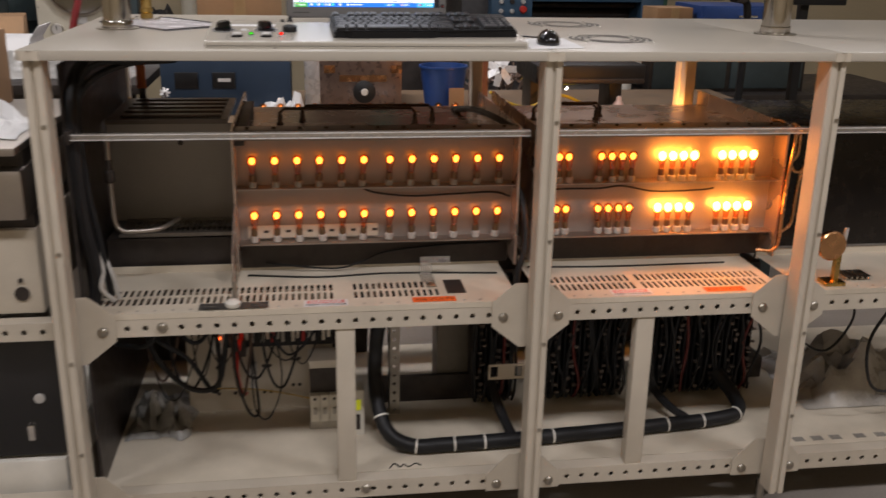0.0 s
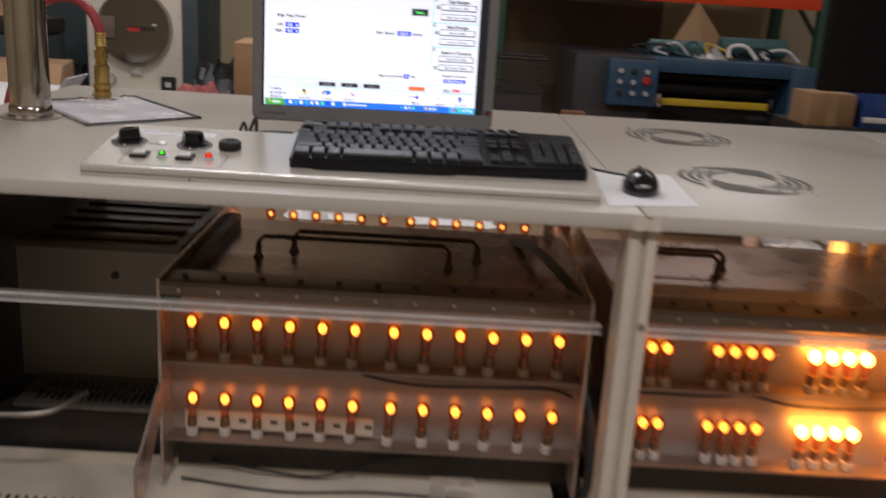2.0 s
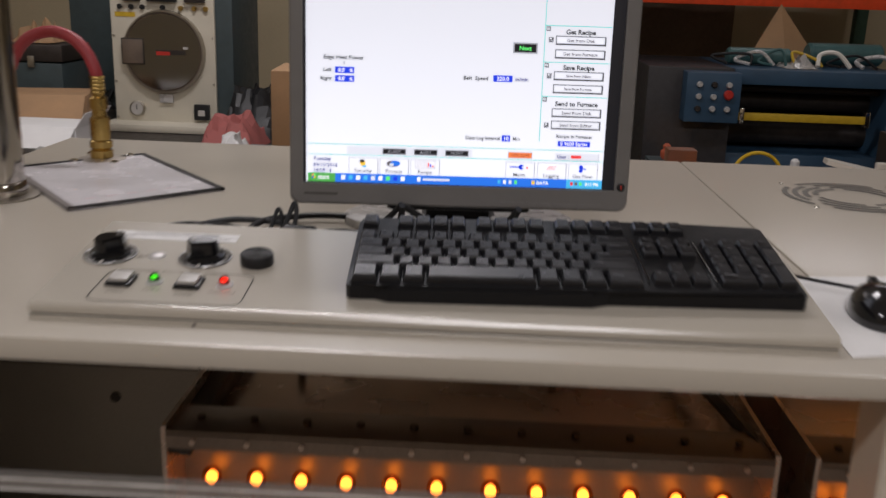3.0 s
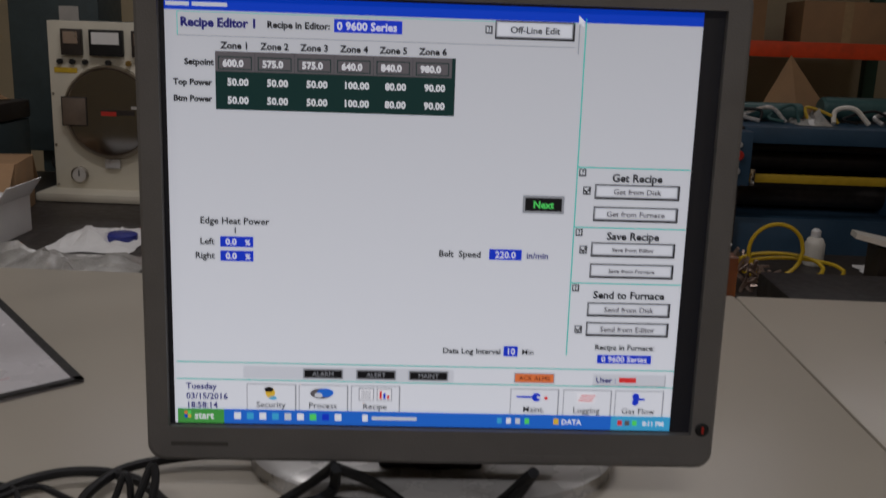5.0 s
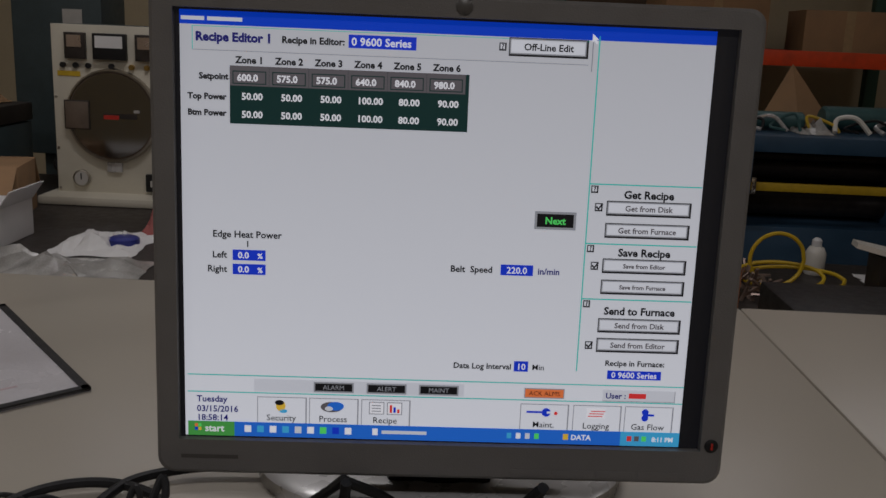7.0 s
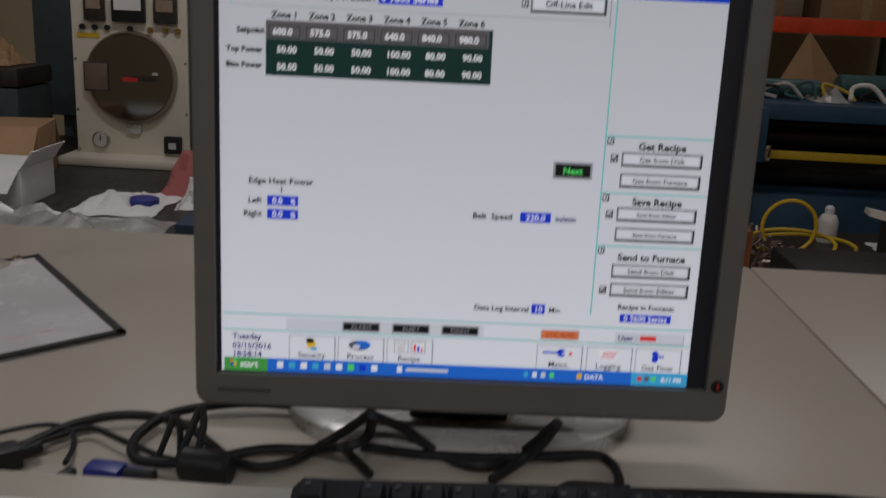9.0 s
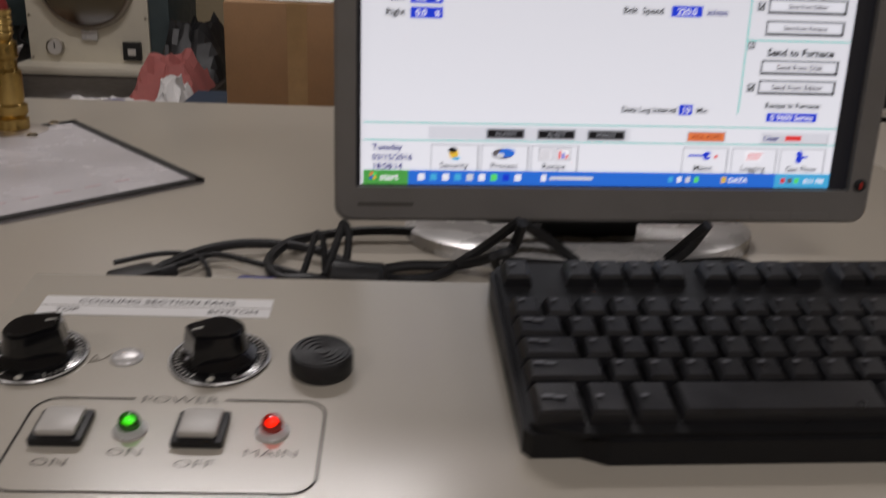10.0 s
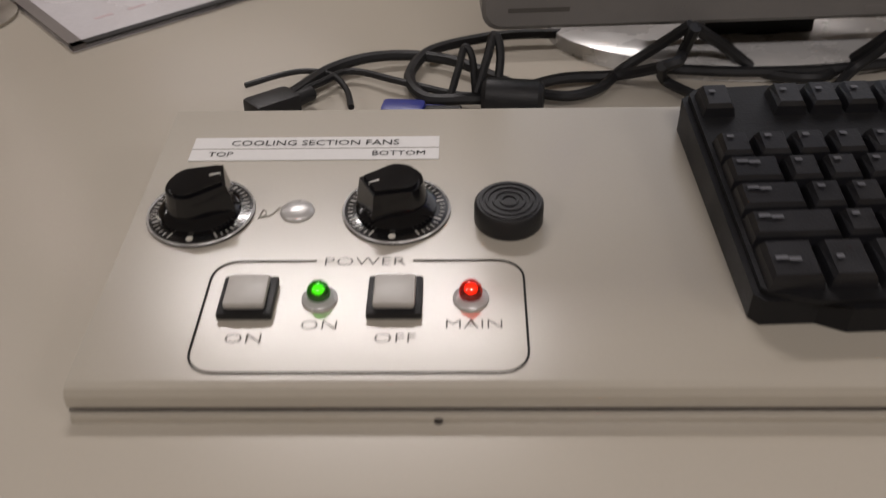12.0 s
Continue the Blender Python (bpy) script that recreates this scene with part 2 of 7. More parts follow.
def bm_pierced(bm, cells, m, depth=0.002):
    """A plate in the local xy plane made of cells (x0, x1, y0, y1, hole) with hole None, ('o', r) or ('r', w, h); the holes go through."""
    verts = []
    for x0, x1, y0, y1, hole in cells:
        cx, cy = (x0 + x1) / 2, (y0 + y1) / 2
        if hole is None:
            q = [bm.verts.new((x, y, 0)) for x, y in ((x0, y0), (x1, y0), (x1, y1), (x0, y1))]
            bm.faces.new(q)
            verts += q
            continue
        if hole[0] == "o":
            k = 8
            inner = [(cx + hole[1] * math.cos(math.pi * (2 * i + 1) / k), cy + hole[1] * math.sin(math.pi * (2 * i + 1) / k)) for i in range(k)]
            outer = [(x1, (cy + y1) / 2), ((cx + x1) / 2, y1), ((cx + x0) / 2, y1), (x0, (cy + y1) / 2), (x0, (cy + y0) / 2), ((cx + x0) / 2, y0), ((cx + x1) / 2, y0), (x1, (cy + y0) / 2)]
            corner = {0: (x1, y1), 2: (x0, y1), 4: (x0, y0), 6: (x1, y0)}
        else:
            w, h = hole[1] / 2, hole[2] / 2
            inner = [(cx + w, cy - h), (cx + w, cy + h), (cx - w, cy + h), (cx - w, cy - h)]
            outer = [(x1, y0), (x1, y1), (x0, y1), (x0, y0)]
            corner = {}
        iv = [bm.verts.new((x, y, 0)) for x, y in inner]
        ov = [bm.verts.new((x, y, 0)) for x, y in outer]
        dv = [bm.verts.new((x, y, -depth)) for x, y in inner]
        n = len(iv)
        for i in range(n):
            j = (i + 1) % n
            if i in corner:
                c = bm.verts.new((*corner[i], 0))
                verts.append(c)
                bm.faces.new((ov[i], c, ov[j], iv[j], iv[i]))
            else:
                bm.faces.new((ov[i], ov[j], iv[j], iv[i]))
            bm.faces.new((iv[i], iv[j], dv[j], dv[i]))
        verts += iv + ov + dv
    bmesh.ops.transform(bm, matrix=m, verts=verts)
    return bm


def mesh_of(bm, material, smooth=True):
    bmesh.ops.recalc_face_normals(bm, faces=bm.faces)
    me = bpy.data.meshes.new("mesh")
    bm.to_mesh(me)
    sharp = 42 if id(bm) in ROUND or len(bm.verts) > 300 else 18
    ROUND.discard(id(bm))
    bm.free()
    me.materials.append(material)
    if smooth and len(me.polygons):
        me.polygons.foreach_set("use_smooth", [True] * len(me.polygons))
        me.set_sharp_from_angle(angle=radians(sharp))
    return me


def part(name, bm, material, parent, label=""):
    ob = new(name, mesh_of(bm, material) if isinstance(bm, bmesh.types.BMesh) else bm)
    if parent is not None:
        ob.parent = parent
    return tagged(ob, label)


def thing(name, origin, label, category, group="", kind="", rz=0.0, rx=0.0):
    ob = new(name)
    ob.empty_display_size = 0.02
    ob.matrix_basis = pose(*origin, rx, 0, rz)
    return tagged(ob, label, category, group, kind)


def solo(name, bm, material, label, category, kind="", group="", origin=None, rz=0.0):
    ob = part(name, bm, material, None)
    if origin:
        ob.matrix_basis = pose(*origin, 0, 0, rz)
    return tagged(ob, label, category, group, kind)


B = bmesh.new


def box(*a, **k):
    return bm_box(B(), *a, **k)


def lettering(text, size, m, material, parent, align="LEFT", name="lettering", wide=1.0, bold=0.0):
    """Words in the built-in font as a flat mesh; m places its baseline."""
    cu = bpy.data.curves.new("words", "FONT")
    cu.body, cu.size, cu.align_x, cu.offset, cu.resolution_u = text, size, align, bold, 2
    tmp = bpy.data.objects.new("words", cu)
    scene.collection.objects.link(tmp)
    bpy.context.view_layer.update()
    me = bpy.data.meshes.new_from_object(tmp.evaluated_get(bpy.context.evaluated_depsgraph_get()))
    bpy.data.objects.remove(tmp)
    me.transform(m @ Matrix.Diagonal((wide, 1, 1, 1)))
    me.materials.clear()
    me.materials.append(material)
    ob = new(name, me)
    ob.parent = parent
    return ob


# ---- the hall ----
XW, XE, YS, YN, TOP = -5.0, 6.5, -4.5, 6.2, 3.9
solo("floor", box(XW, XE, YS, YN, -0.2, 0.0), CONC, "worn grey concrete workshop floor", "floor", "structure")
solo("ceiling", box(XW - 0.2, XE + 0.2, YS - 0.2, YN + 0.2, TOP, TOP + 0.2), CEILM, "pale painted hall ceiling", "ceiling", "structure")
solo("wall_north_east", box(2.2, XE, YN, YN + 0.2, 0, TOP), WALLM, "tan painted workshop wall behind the rack", "wall", "structure")
solo("wall_north", box(XW, 0.25, YN, YN + 0.2, 0, TOP), WALLM, "tan painted workshop wall", "wall", "structure")
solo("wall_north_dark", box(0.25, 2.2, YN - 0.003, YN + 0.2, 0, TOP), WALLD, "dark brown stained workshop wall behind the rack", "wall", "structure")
solo("wall_south", box(XW, XE, YS - 0.2, YS, 0, TOP), WALLM, "tan painted workshop wall", "wall", "structure")
solo("wall_west", box(XW - 0.2, XW, YS, YN, 0, TOP), WALLM, "tan painted workshop wall", "wall", "structure")
solo("wall_east", box(XE, XE + 0.2, YS, YN, 0, TOP), WALLM, "tan painted workshop wall", "wall", "structure")

# ---- furnace frame ----
FR = thing("furnace_stand", (0, 0, 0), "cream painted steel furnace frame with bolted gusset plates", "machine frame")


def slotted_post(x, w, y0, y1, z0, z1):
    """An upright with a groove down its front face."""
    g = w * 0.12
    o = [(-w / 2, y1), (-w / 2, y0 + 0.003), (-w / 2 + 0.003, y0), (-g, y0), (-g, y0 + 0.008), (g, y0 + 0.008), (g, y0), (w / 2 - 0.003, y0), (w / 2, y0 + 0.003), (w / 2, y1)]
    return bm_prism(B(), o, z1 - z0, pose(x, 0, z0))


for px, web in ((-0.368, -0.009), (0.807, 0.009), (1.530, 0.009)):
    part("post", slotted_post(px, 0.042, -0.040, 0.022, 0.1, 1.3265), BEIGE, FR)
    part("post_web", box(px + web - 0.012, px + web + 0.012, 0.0221, 0.043, 0.1, 1.29), BEIGE, FR)
    part("post_head", slotted_post(px, 0.042, -0.0545, -0.0525, 1.3270, 1.3475), BEIGE, FR)
    part("foot", bm_lathe(B(), [(0.028, 0), (0.028, 0.012), (0.012, 0.02), (0.012, 0.1)], (px, 0.05, 0)), ZINC, FR, "steel levelling foot")
    for z in (0.60, 1.18, 0.35, 0.88):
        part("bolt", bm_cyl(B(), (px + 0.012, -0.0405, z), (px + 0.012, -0.043, z), 0.005, 10), ZINC, FR)
for px, back in ((-0.36, 0.98), (0.8, 0.98), (1.56, 0.98)):
    part("rear_post", box(px - 0.018, px + 0.018, back - 0.05, back, 0.0, 1.3265, bevel=0.003), BEIGE, FR)
BEAM_Y = 0.045


def pierced_beam(x0, x1, z0, z1, first, pitch, r):
    """A channel with a row of round holes in its front web."""
    bm = B()
    cells, x, cx = [], x0, first
    while cx + pitch / 2 < x1:
        if cx - pitch / 2 > x + 1e-4:
            cells.append((x, cx - pitch / 2, 0, z1 - z0, None))
        cells.append((cx - pitch / 2, cx + pitch / 2, 0, z1 - z0, ("o", r)))
        x = cx + pitch / 2
        cx += pitch
    cells.append((x, x1, 0, z1 - z0, None))
    bm_pierced(bm, cells, pose(0, BEAM_Y, z0, 90), 0.004)
    bm_box(bm, x0, x1, BEAM_Y + 0.001, BEAM_Y + 0.045, z1 - 0.003, z1)
    bm_box(bm, x0, x1, BEAM_Y + 0.001, BEAM_Y + 0.045, z0, z0 + 0.003)
    bm_box(bm, x0, x1, BEAM_Y + 0.038, BEAM_Y + 0.045, z0 + 0.003, z1 - 0.003)
    return bm


for x0, x1, first in ((-0.62, -0.40, -0.57), (-0.34, 0.772, -0.236), (0.832, 1.528, 0.93), (1.585, 2.6, 1.62)):
    part("beam", pierced_beam(x0, x1, 0.628, 0.674, first, 0.044, 0.0075), BEIGE, FR)
    part("beam", pierced_beam(x0, x1, 0.122, 0.172, first, 0.044, 0.0075), BEIGE, FR)
for cx in (-0.368, 0.8, 1.530):
    for z0, flip in ((0.655, 1), (0.15, 0)):
        if flip:
            o = [(-0.105, -0.035), (-0.03, -0.095), (0.03, -0.095), (0.105, -0.035), (0.105, 0.035), (0.045, 0.085), (-0.045, 0.085), (-0.105, 0.035)]
        else:
            o = [(-0.105, -0.03), (0.105, -0.03), (0.105, 0.02), (0.04, 0.085), (-0.04, 0.085), (-0.105, 0.02)]
        if cx < -0.3:
            o = [(max(x, -0.02), y) for x, y in o]
        part("gusset", bm_prism(B(), o, 0.005, pose(cx, 0.043, z0, 90)), BEIGE, FR)
        for bx in (-0.075, 0.075) if cx > -0.3 else (0.075,):
            part("bolt", bm_lathe(B(), [(0.0135, 0), (0.0125, 0.004), (0.008, 0.0075)], (cx + bx, 0.038, z0 - 0.008), (0, -1, 0), 12), ZINC, FR, "domed steel carriage bolt")
for bx in (-0.15, 0.36):
    part("bolt", bm_lathe(B(), [(0.0135, 0), (0.0125, 0.004), (0.008, 0.0075)], (bx, 0.044, 0.652 if bx < 0 else 0.15), (0, -1, 0), 12), ZINC, FR, "domed steel carriage bolt")
for x0, x1 in ((0.284, 0.334), (1.102, 1.152)):
    part("sub_post", box(x0, x1, 0.05, 0.088, 0.172, 0.628, bevel=0.004), BEIGE, FR)
part("side_panel", box(-0.352, -0.345, 0.10, 0.92, 0.17, 1.3), DARK, FR, "dark steel side panel")
part("lower_shelf", box(-0.3448, 2.6, 0.092, 0.95, 0.166, 0.172), SHELFM, FR, "cream sheet steel lower shelf with wear marks")
# dark sheets added to give the rear of the compartment its shade
part("rear_cover", box(-0.34, 0.42, 0.90, 0.906, 0.172, 0.60), DARK, FR, "dark sheet added for the shaded rear")
part("rear_cover", box(0.80, 1.53, 0.90, 0.906, 0.172, 0.60), DARK, FR, "dark sheet added for the shaded rear")
part("rear_rail", box(-0.34, 2.6, 0.93, 0.965, 0.60, 0.64), DARK, FR)

# slotted shelf that the lamps stand over
SH = 0.69


def slot_cells(x0, x1, y0, y1, pitch, w):
    cells = []
    n = int((x1 - x0) / pitch)
    mid = (y0 + y1) / 2
    for i in range(n):
        a, b = x0 + i * pitch, x0 + (i + 1) * pitch
        for lo, hi in ((y0, mid), (mid, y1)):
            cells.append((a, b, lo, hi, ("r", w, (hi - lo) - 0.012)))
    cells.append((x0 + n * pitch, x1, y0, y1, None))
    return cells


def shelf(name, x0, x1, spans, y0=0.048, y1=0.352):
    bm = B()
    cells = [(x0, x1, y0, 0.10, None), (x0, x1, 0.225, y1, None)]
    x = x0
    for a, b in spans:
        if a > x:
            cells.append((x, a, 0.10, 0.225, None))
        cells += slot_cells(a, b, 0.10, 0.225, 0.0168, 0.0085)
        x = b
    cells.append((x, x1, 0.10, 0.225, None))
    bm_pierced(bm, cells, pose(0, 0, SH), 0.003)
    bm_box(bm, x0, x1, y0 - 0.003, y0, 0.675, SH)
    bm_box(bm, x0, x1, y1, y1 + 0.003, SH - 0.01, SH + 0.02)
    return part(name, bm, SHELFM, FR, "cream slotted steel shelf plate")


shelf("slotted_shelf", -0.335, 0.772, ((-0.32, 0.293), (0.333, 0.58)))
shelf("slotted_shelf", 0.832, 1.528, ((0.85, 1.12), (1.135, 1.515)))
shelf("slotted_shelf", 1.582, 2.6, ())
for x0, n in ((-0.3, 24), (0.88, 15), (1.66, 18)):
    for i in range(n):
        part("rivet_hole", bm_lathe(B(), [(0.0042, 0.0002), (0.0035, 0.0012)], (x0 + i * 0.044, 0.064, SH), (0, 0, 1), 8), ZINC, FR)
part("dark_patch", box(0.587, 0.638, 0.115, 0.218, SH + 0.0005, SH + 0.002), DARK, FR, "dark square opening in the shelf")

# ---- table top panels ----


TT = thing("furnace_table", (0, 0, 0), "cream painted steel table over the furnace in three panels", "table")


def table_panel(x0, x1):
    bm = B()
    bm_box(bm, x0, x1, -0.052, 1.0, 1.3265, 1.35, bevel=0.005)
    return part("panel", bm, TABLE, TT)


for a, b in ((-0.398, 0.8022), (0.8038, 1.5292), (1.5308, 2.62)):
    table_panel(a, b)

# ---- heating chamber ----
BROWNIRON = mat("brown_iron", (0.10, 0.066, 0.05), 0.4, 0.6, var=0.3)
FLANGEM = mat("smoky_flange_steel", (0.25, 0.20, 0.165), 0.36, 1.0, scale=8, var=0.25, bump=0.05, stain=0.5, stain_col=(0.11, 0.08, 0.06))
COVERM = mat("dull_cover_steel", (0.31, 0.285, 0.26), 0.5, 0.5, scale=5, var=0.16, bump=0.05, fine=300, stain=0.35, stain_col=(0.17, 0.14, 0.115))
CH = thing("heating_chamber", (0, 0, 0), "polished stainless heating chamber with lamp strips and lifting handles", "furnace chamber")
for x0, x1 in ((0.032, 0.797), (0.852, 1.578)):
    part("front_panel", box(x0, x1, 0.32, 0.326, 0.775, 1.095), SATIN, CH, "brushed stainless front panel")
    part("top_plate", box(x0, x1, 0.327, 0.88, 1.062, 1.068), HOTSTEEL, CH, "heat tinted stainless cover")
    part("flange", box(x0, x1, 0.25, 0.327, 1.104, 1.109, bevel=0.001), FLANGEM, CH)
    part("flange_lip", box(x0, x1, 0.248, 0.252, 1.085, 1.104), FLANGEM, CH)
    part("end_plate", box(x0 - 0.006, x0, 0.25, 0.9, 0.72, 1.115), HOTSTEEL, CH)
    part("end_plate", box(x1, x1 + 0.006, 0.25, 0.9, 0.72, 1.115), HOTSTEEL, CH)
    n = 11
    for i in range(n):
        bx = x0 + 0.035 + i * (x1 - x0 - 0.07) / (n - 1)
        part("bolt", bm_cyl(B(), (bx, 0.248, 1.096), (bx, 0.2445, 1.096), 0.0042, 6), HOTSTEEL, CH)
        part("bolt", bm_cyl(B(), (bx, 0.288, 1.109), (bx, 0.288, 1.114), 0.0055, 6), BROWNIRON, CH)
    for z in (0.944, 0.788):
        part("lamp_strip", box(x0, x1, 0.272, 0.32, z, z + 0.003), STEEL, CH)
    # dark box stands in for the shade of the gap below the chamber
    part("base_box", box(x0, x1, 0.345, 0.9, 0.70, 0.765), DARK, CH, "dark box standing in for the shaded gap under the chamber")
    part("rear_panel", box(x0, x1, 0.9, 0.906, 0.72, 1.03), STEEL, CH)
    part("rear_strip", box(x0 - 0.07, x1, 1.05, 1.12, 0.94, 0.952), SILVER, CH, "bright rear lamp strip")


def pull_handle(x0, x1, y, z):
    part("handle", bm_tube(B(), [(x0, y, 1.068), (x0, y, z - 0.012), (x0 + 0.012, y, z), (x1 - 0.012, y, z), (x1, y, z - 0.012), (x1, y, 1.068)], 0.0048, 8, straight=True), BROWNIRON, CH, "brown heat-stained lifting handle")
    for x in (x0, x1):
        part("handle_foot", bm_lathe(B(), [(0.011, 0), (0.011, 0.004), (0.0065, 0.010), (0.0065, 0.03)], (x, y, 1.068), seg=12), BROWNIRON, CH)


pull_handle(0.147, 0.545, 0.56, 1.116)
pull_handle(0.212, 0.606, 0.62, 1.114)
pull_handle(0.92, 1.12, 0.60, 1.118)
pull_handle(0.98, 1.15, 0.66, 1.112)
part("link_chain", bm_tube(B(), [(0.70, 0.80, 1.07), (0.735, 0.62, 1.10), (0.765, 0.42, 1.11), (0.79, 0.30, 1.10)], 0.010, 6, 3), DARK, CH, "dark jointed link bar")
part("end_block", box(0.032, 0.060, 0.26, 0.80, 1.069, 1.10, bevel=0.002), DARK, CH)
# rear side posts and conveyor
part("hot_post", box(1.578, 1.634, 1.07, 1.12, 0.60, 1.30, bevel=0.003), BEIGE, CH, "cream post lit orange by the lamps")
part("brown_post", box(0.87, 0.94, 1.45, 1.50, 0.0, 1.30, bevel=0.004), mat("brown_red_paint", (0.13, 0.045, 0.02), 0.5), CH, "red-brown painted post")
# cool section to the west of the lamps
GRILLEM = mat("brown_grille_steel", (0.12, 0.098, 0.085), 0.35, 0.5, var=0.25, bump=0.1)
part("grey_cover", box(-0.335, 0.02, 0.505, 0.511, 0.80, 1.085), COVERM, CH, "dull stainless cover of the entry section")
part("cover_screw", bm_cyl(B(), (-0.135, 0.505, 1.03), (-0.135, 0.501, 1.03), 0.008, 10), DARK, CH)
part("grille_housing", box(-0.335, 0.0, 0.49, 0.88, 1.086, 1.098), GRILLEM, CH)
for i in range(5):
    part("grille_bar", box(-0.30, -0.02, 0.53 + 0.07 * i, 0.56 + 0.07 * i, 1.098, 1.105, bevel=0.002), GRILLEM, CH)
# another dark box for the shaded gap below the entry tray
part("entry_housing", box(-0.335, 0.02, 0.372, 0.9, 0.70, 0.785), DARK, CH)
bm = B()
bm_pierced(bm, slot_cells(-0.27, 0.012, 0.385, 0.495, 0.0145, 0.0075), pose(0, 0, 0.80), 0.003)
bm_box(bm, -0.30, 0.012, 0.372, 0.385, 0.790, 0.80)
bm_box(bm, -0.30, 0.012, 0.495, 0.504, 0.790, 0.806)
bm_box(bm, -0.30, -0.27, 0.385, 0.495, 0.794, 0.80)
part("slotted_tray", bm, mat("dim_tray_steel", (0.20, 0.18, 0.16), 0.42, 0.7, var=0.2), CH, "dull steel slotted tray")
# the tilted blade bracket and its foot
BLD = thing("support_blade", (0.025, 0.1, SH), "brown steel support blade on a slotted grey base", "bracket")
part("blade", bm_prism(B(), [(0.0, 0.035), (0.012, 0.03), (0.215, 0.24), (0.225, 0.40), (0.205, 0.40), (0.19, 0.25), (0.0, 0.13)], 0.006, Matrix(((0, 0, 1, 0), (1, 0, 0, 0), (0, 1, 0, 0), (0, 0, 0, 1)))), HOTSTEEL, BLD)
part("stem", bm_cyl(B(), (0.003, 0.0, 0.0), (0.003, 0.008, 0.07), 0.007, 10), STEEL, BLD)
part("knob", bm_lathe(B(), [(0.017, 0), (0.02, 0.004), (0.02, 0.012), (0.012, 0.018)], (0.0, -0.035, 0.004), seg=16), WHITEPL, BLD, "white plastic knob")
part("base", bm_pierced(B(), [(-0.085 + 0.0578 * i, -0.085 + 0.0578 * (i + 1), -0.05, -0.008, ("r", 0.03, 0.008)) for i in range(3)], pose(0, 0, 0.004), 0.004), mat("grey_bracket_steel", (0.22, 0.21, 0.20), 0.4, 0.8), BLD, "grey slotted base plate")

# clear acrylic guide bars; whitish strips paint in the highlights of their frosted edges
for x0, x1 in ((-0.33, 0.782), (0.832, 1.545), (1.58, 2.6)):
    AB = thing("acrylic_bar", (x0, 0.063, 1.126), "clear acrylic guide bar across the furnace opening", "guide bar", "acrylic bars")
    part("bar", box(0, x1 - x0, 0, 0.016, 0, 0.016, bevel=0.002), ACRYLIC, AB)
    for z in (0.0005, 0.0128):
        part("rubbed_edge", box(0, x1 - x0, -0.0007, -0.0001, z, z + 0.0026), EDGE_HIGHLIGHT, AB, "whitish frosted edge with its highlight painted in")
solo("bar_bracket", box(-0.342, -0.328, 0.055, 0.09, 1.118, 1.15, bevel=0.002), DARK, "dark bracket holding the clear bar", "bracket")


# ---- lamps ----
def lamp(name, x, y, z, glow_mat, label, group, rz=0.0, s=1.0):
    """One small lamp; z is the filament's height."""
    t = thing(name, (x, y, z), label, "lamp", group, rz=rz)
    part("bulb", bm_lathe(B(), [(0.0062, -0.036), (0.0078, -0.026), (0.0098, -0.014), (0.0128, -0.005), (0.0136, 0.001), (0.0126, 0.0075), (0.0094, 0.0128), (0.0035, 0.0158)], seg=14), AMBER, t, "amber glass bulb")
    part("filament", bm_lathe(B(), [(s * a, s * b) for a, b in [(0.001, -0.0095), (0.0042, -0.0080), (0.0070, -0.0040), (0.0080, 0.0005), (0.0070, 0.0050), (0.0044, 0.0082), (0.0012, 0.0096)]], seg=12), glow_mat, t, "glowing filament")
    part("collar", bm_lathe(B(), [(0.0085, -0.056), (0.0088, -0.050), (0.0085, -0.037), (0.006, -0.036)], seg=14), mat("dull_brass_collar", (0.22, 0.14, 0.08), 0.4, 0.8) if "dull_brass_collar" not in MATS else MATS["dull_brass_collar"], t)
    part("socket", bm_lathe(B(), [(0.008, -0.0755), (0.0115, -0.073), (0.0115, -0.058), (0.009, -0.056)], seg=14), CERAMIC, t, "white ceramic socket")
    return t


LEFT = [0.075 + 0.0602 * i for i in range(6)] + [0.4475 + 0.0612 * i for i in range(6)]
RIGHT_DIM = [0.868, 0.898, 0.926, 0.954, 1.049, 1.080, 1.111, 1.142]
RIGHT_HOT = [1.229, 1.261, 1.293, 1.325, 1.410, 1.441, 1.473, 1.505]
dim = hot = rear = None
for z in (1.019, 0.866):
    for x in LEFT + RIGHT_DIM:
        jig = pose(x, 0.297, z, 0, 0, random.uniform(0, 90)) @ pose(0, 0, 0, random.uniform(-4, 4), random.uniform(-4, 4))
        if dim is None:
            dim = lamp("indicator_lamp", x, 0.297, z, GLOW_DIM, "small glowing orange lamp in a white ceramic socket", "glowing lamps")
        else:
            copy_thing(dim, jig)
    for x in RIGHT_HOT:
        if hot is None:
            hot = lamp("indicator_lamp", x, 0.297, z, GLOW_HOT, "small lamp burning at full brightness in its socket", "bright lamps", s=1.4)
        else:
            copy_thing(hot, pose(x, 0.297, z))
for x in LEFT:
    if rear is None:
        rear = lamp("rear_lamp", x, 1.1, 1.027, GLOW_REAR, "small glowing lamp on the far side of the chamber", "rear lamps", s=0.62)
    else:
        copy_thing(rear, pose(x, 1.1, 1.027))
# unseen lamps and a point light, added to turn the rear post orange
for x in (1.41, 1.441, 1.473, 1.505):
    copy_thing(hot, pose(x, 0.985, 0.95))
data = bpy.data.lights.new("rear_bright_lamp_light", "POINT")
data.energy, data.color, data.shadow_soft_size = 7.0, (1.0, 0.42, 0.07), 0.03
new("rear_bright_lamp_light", data).location = (1.52, 0.965, 0.985)
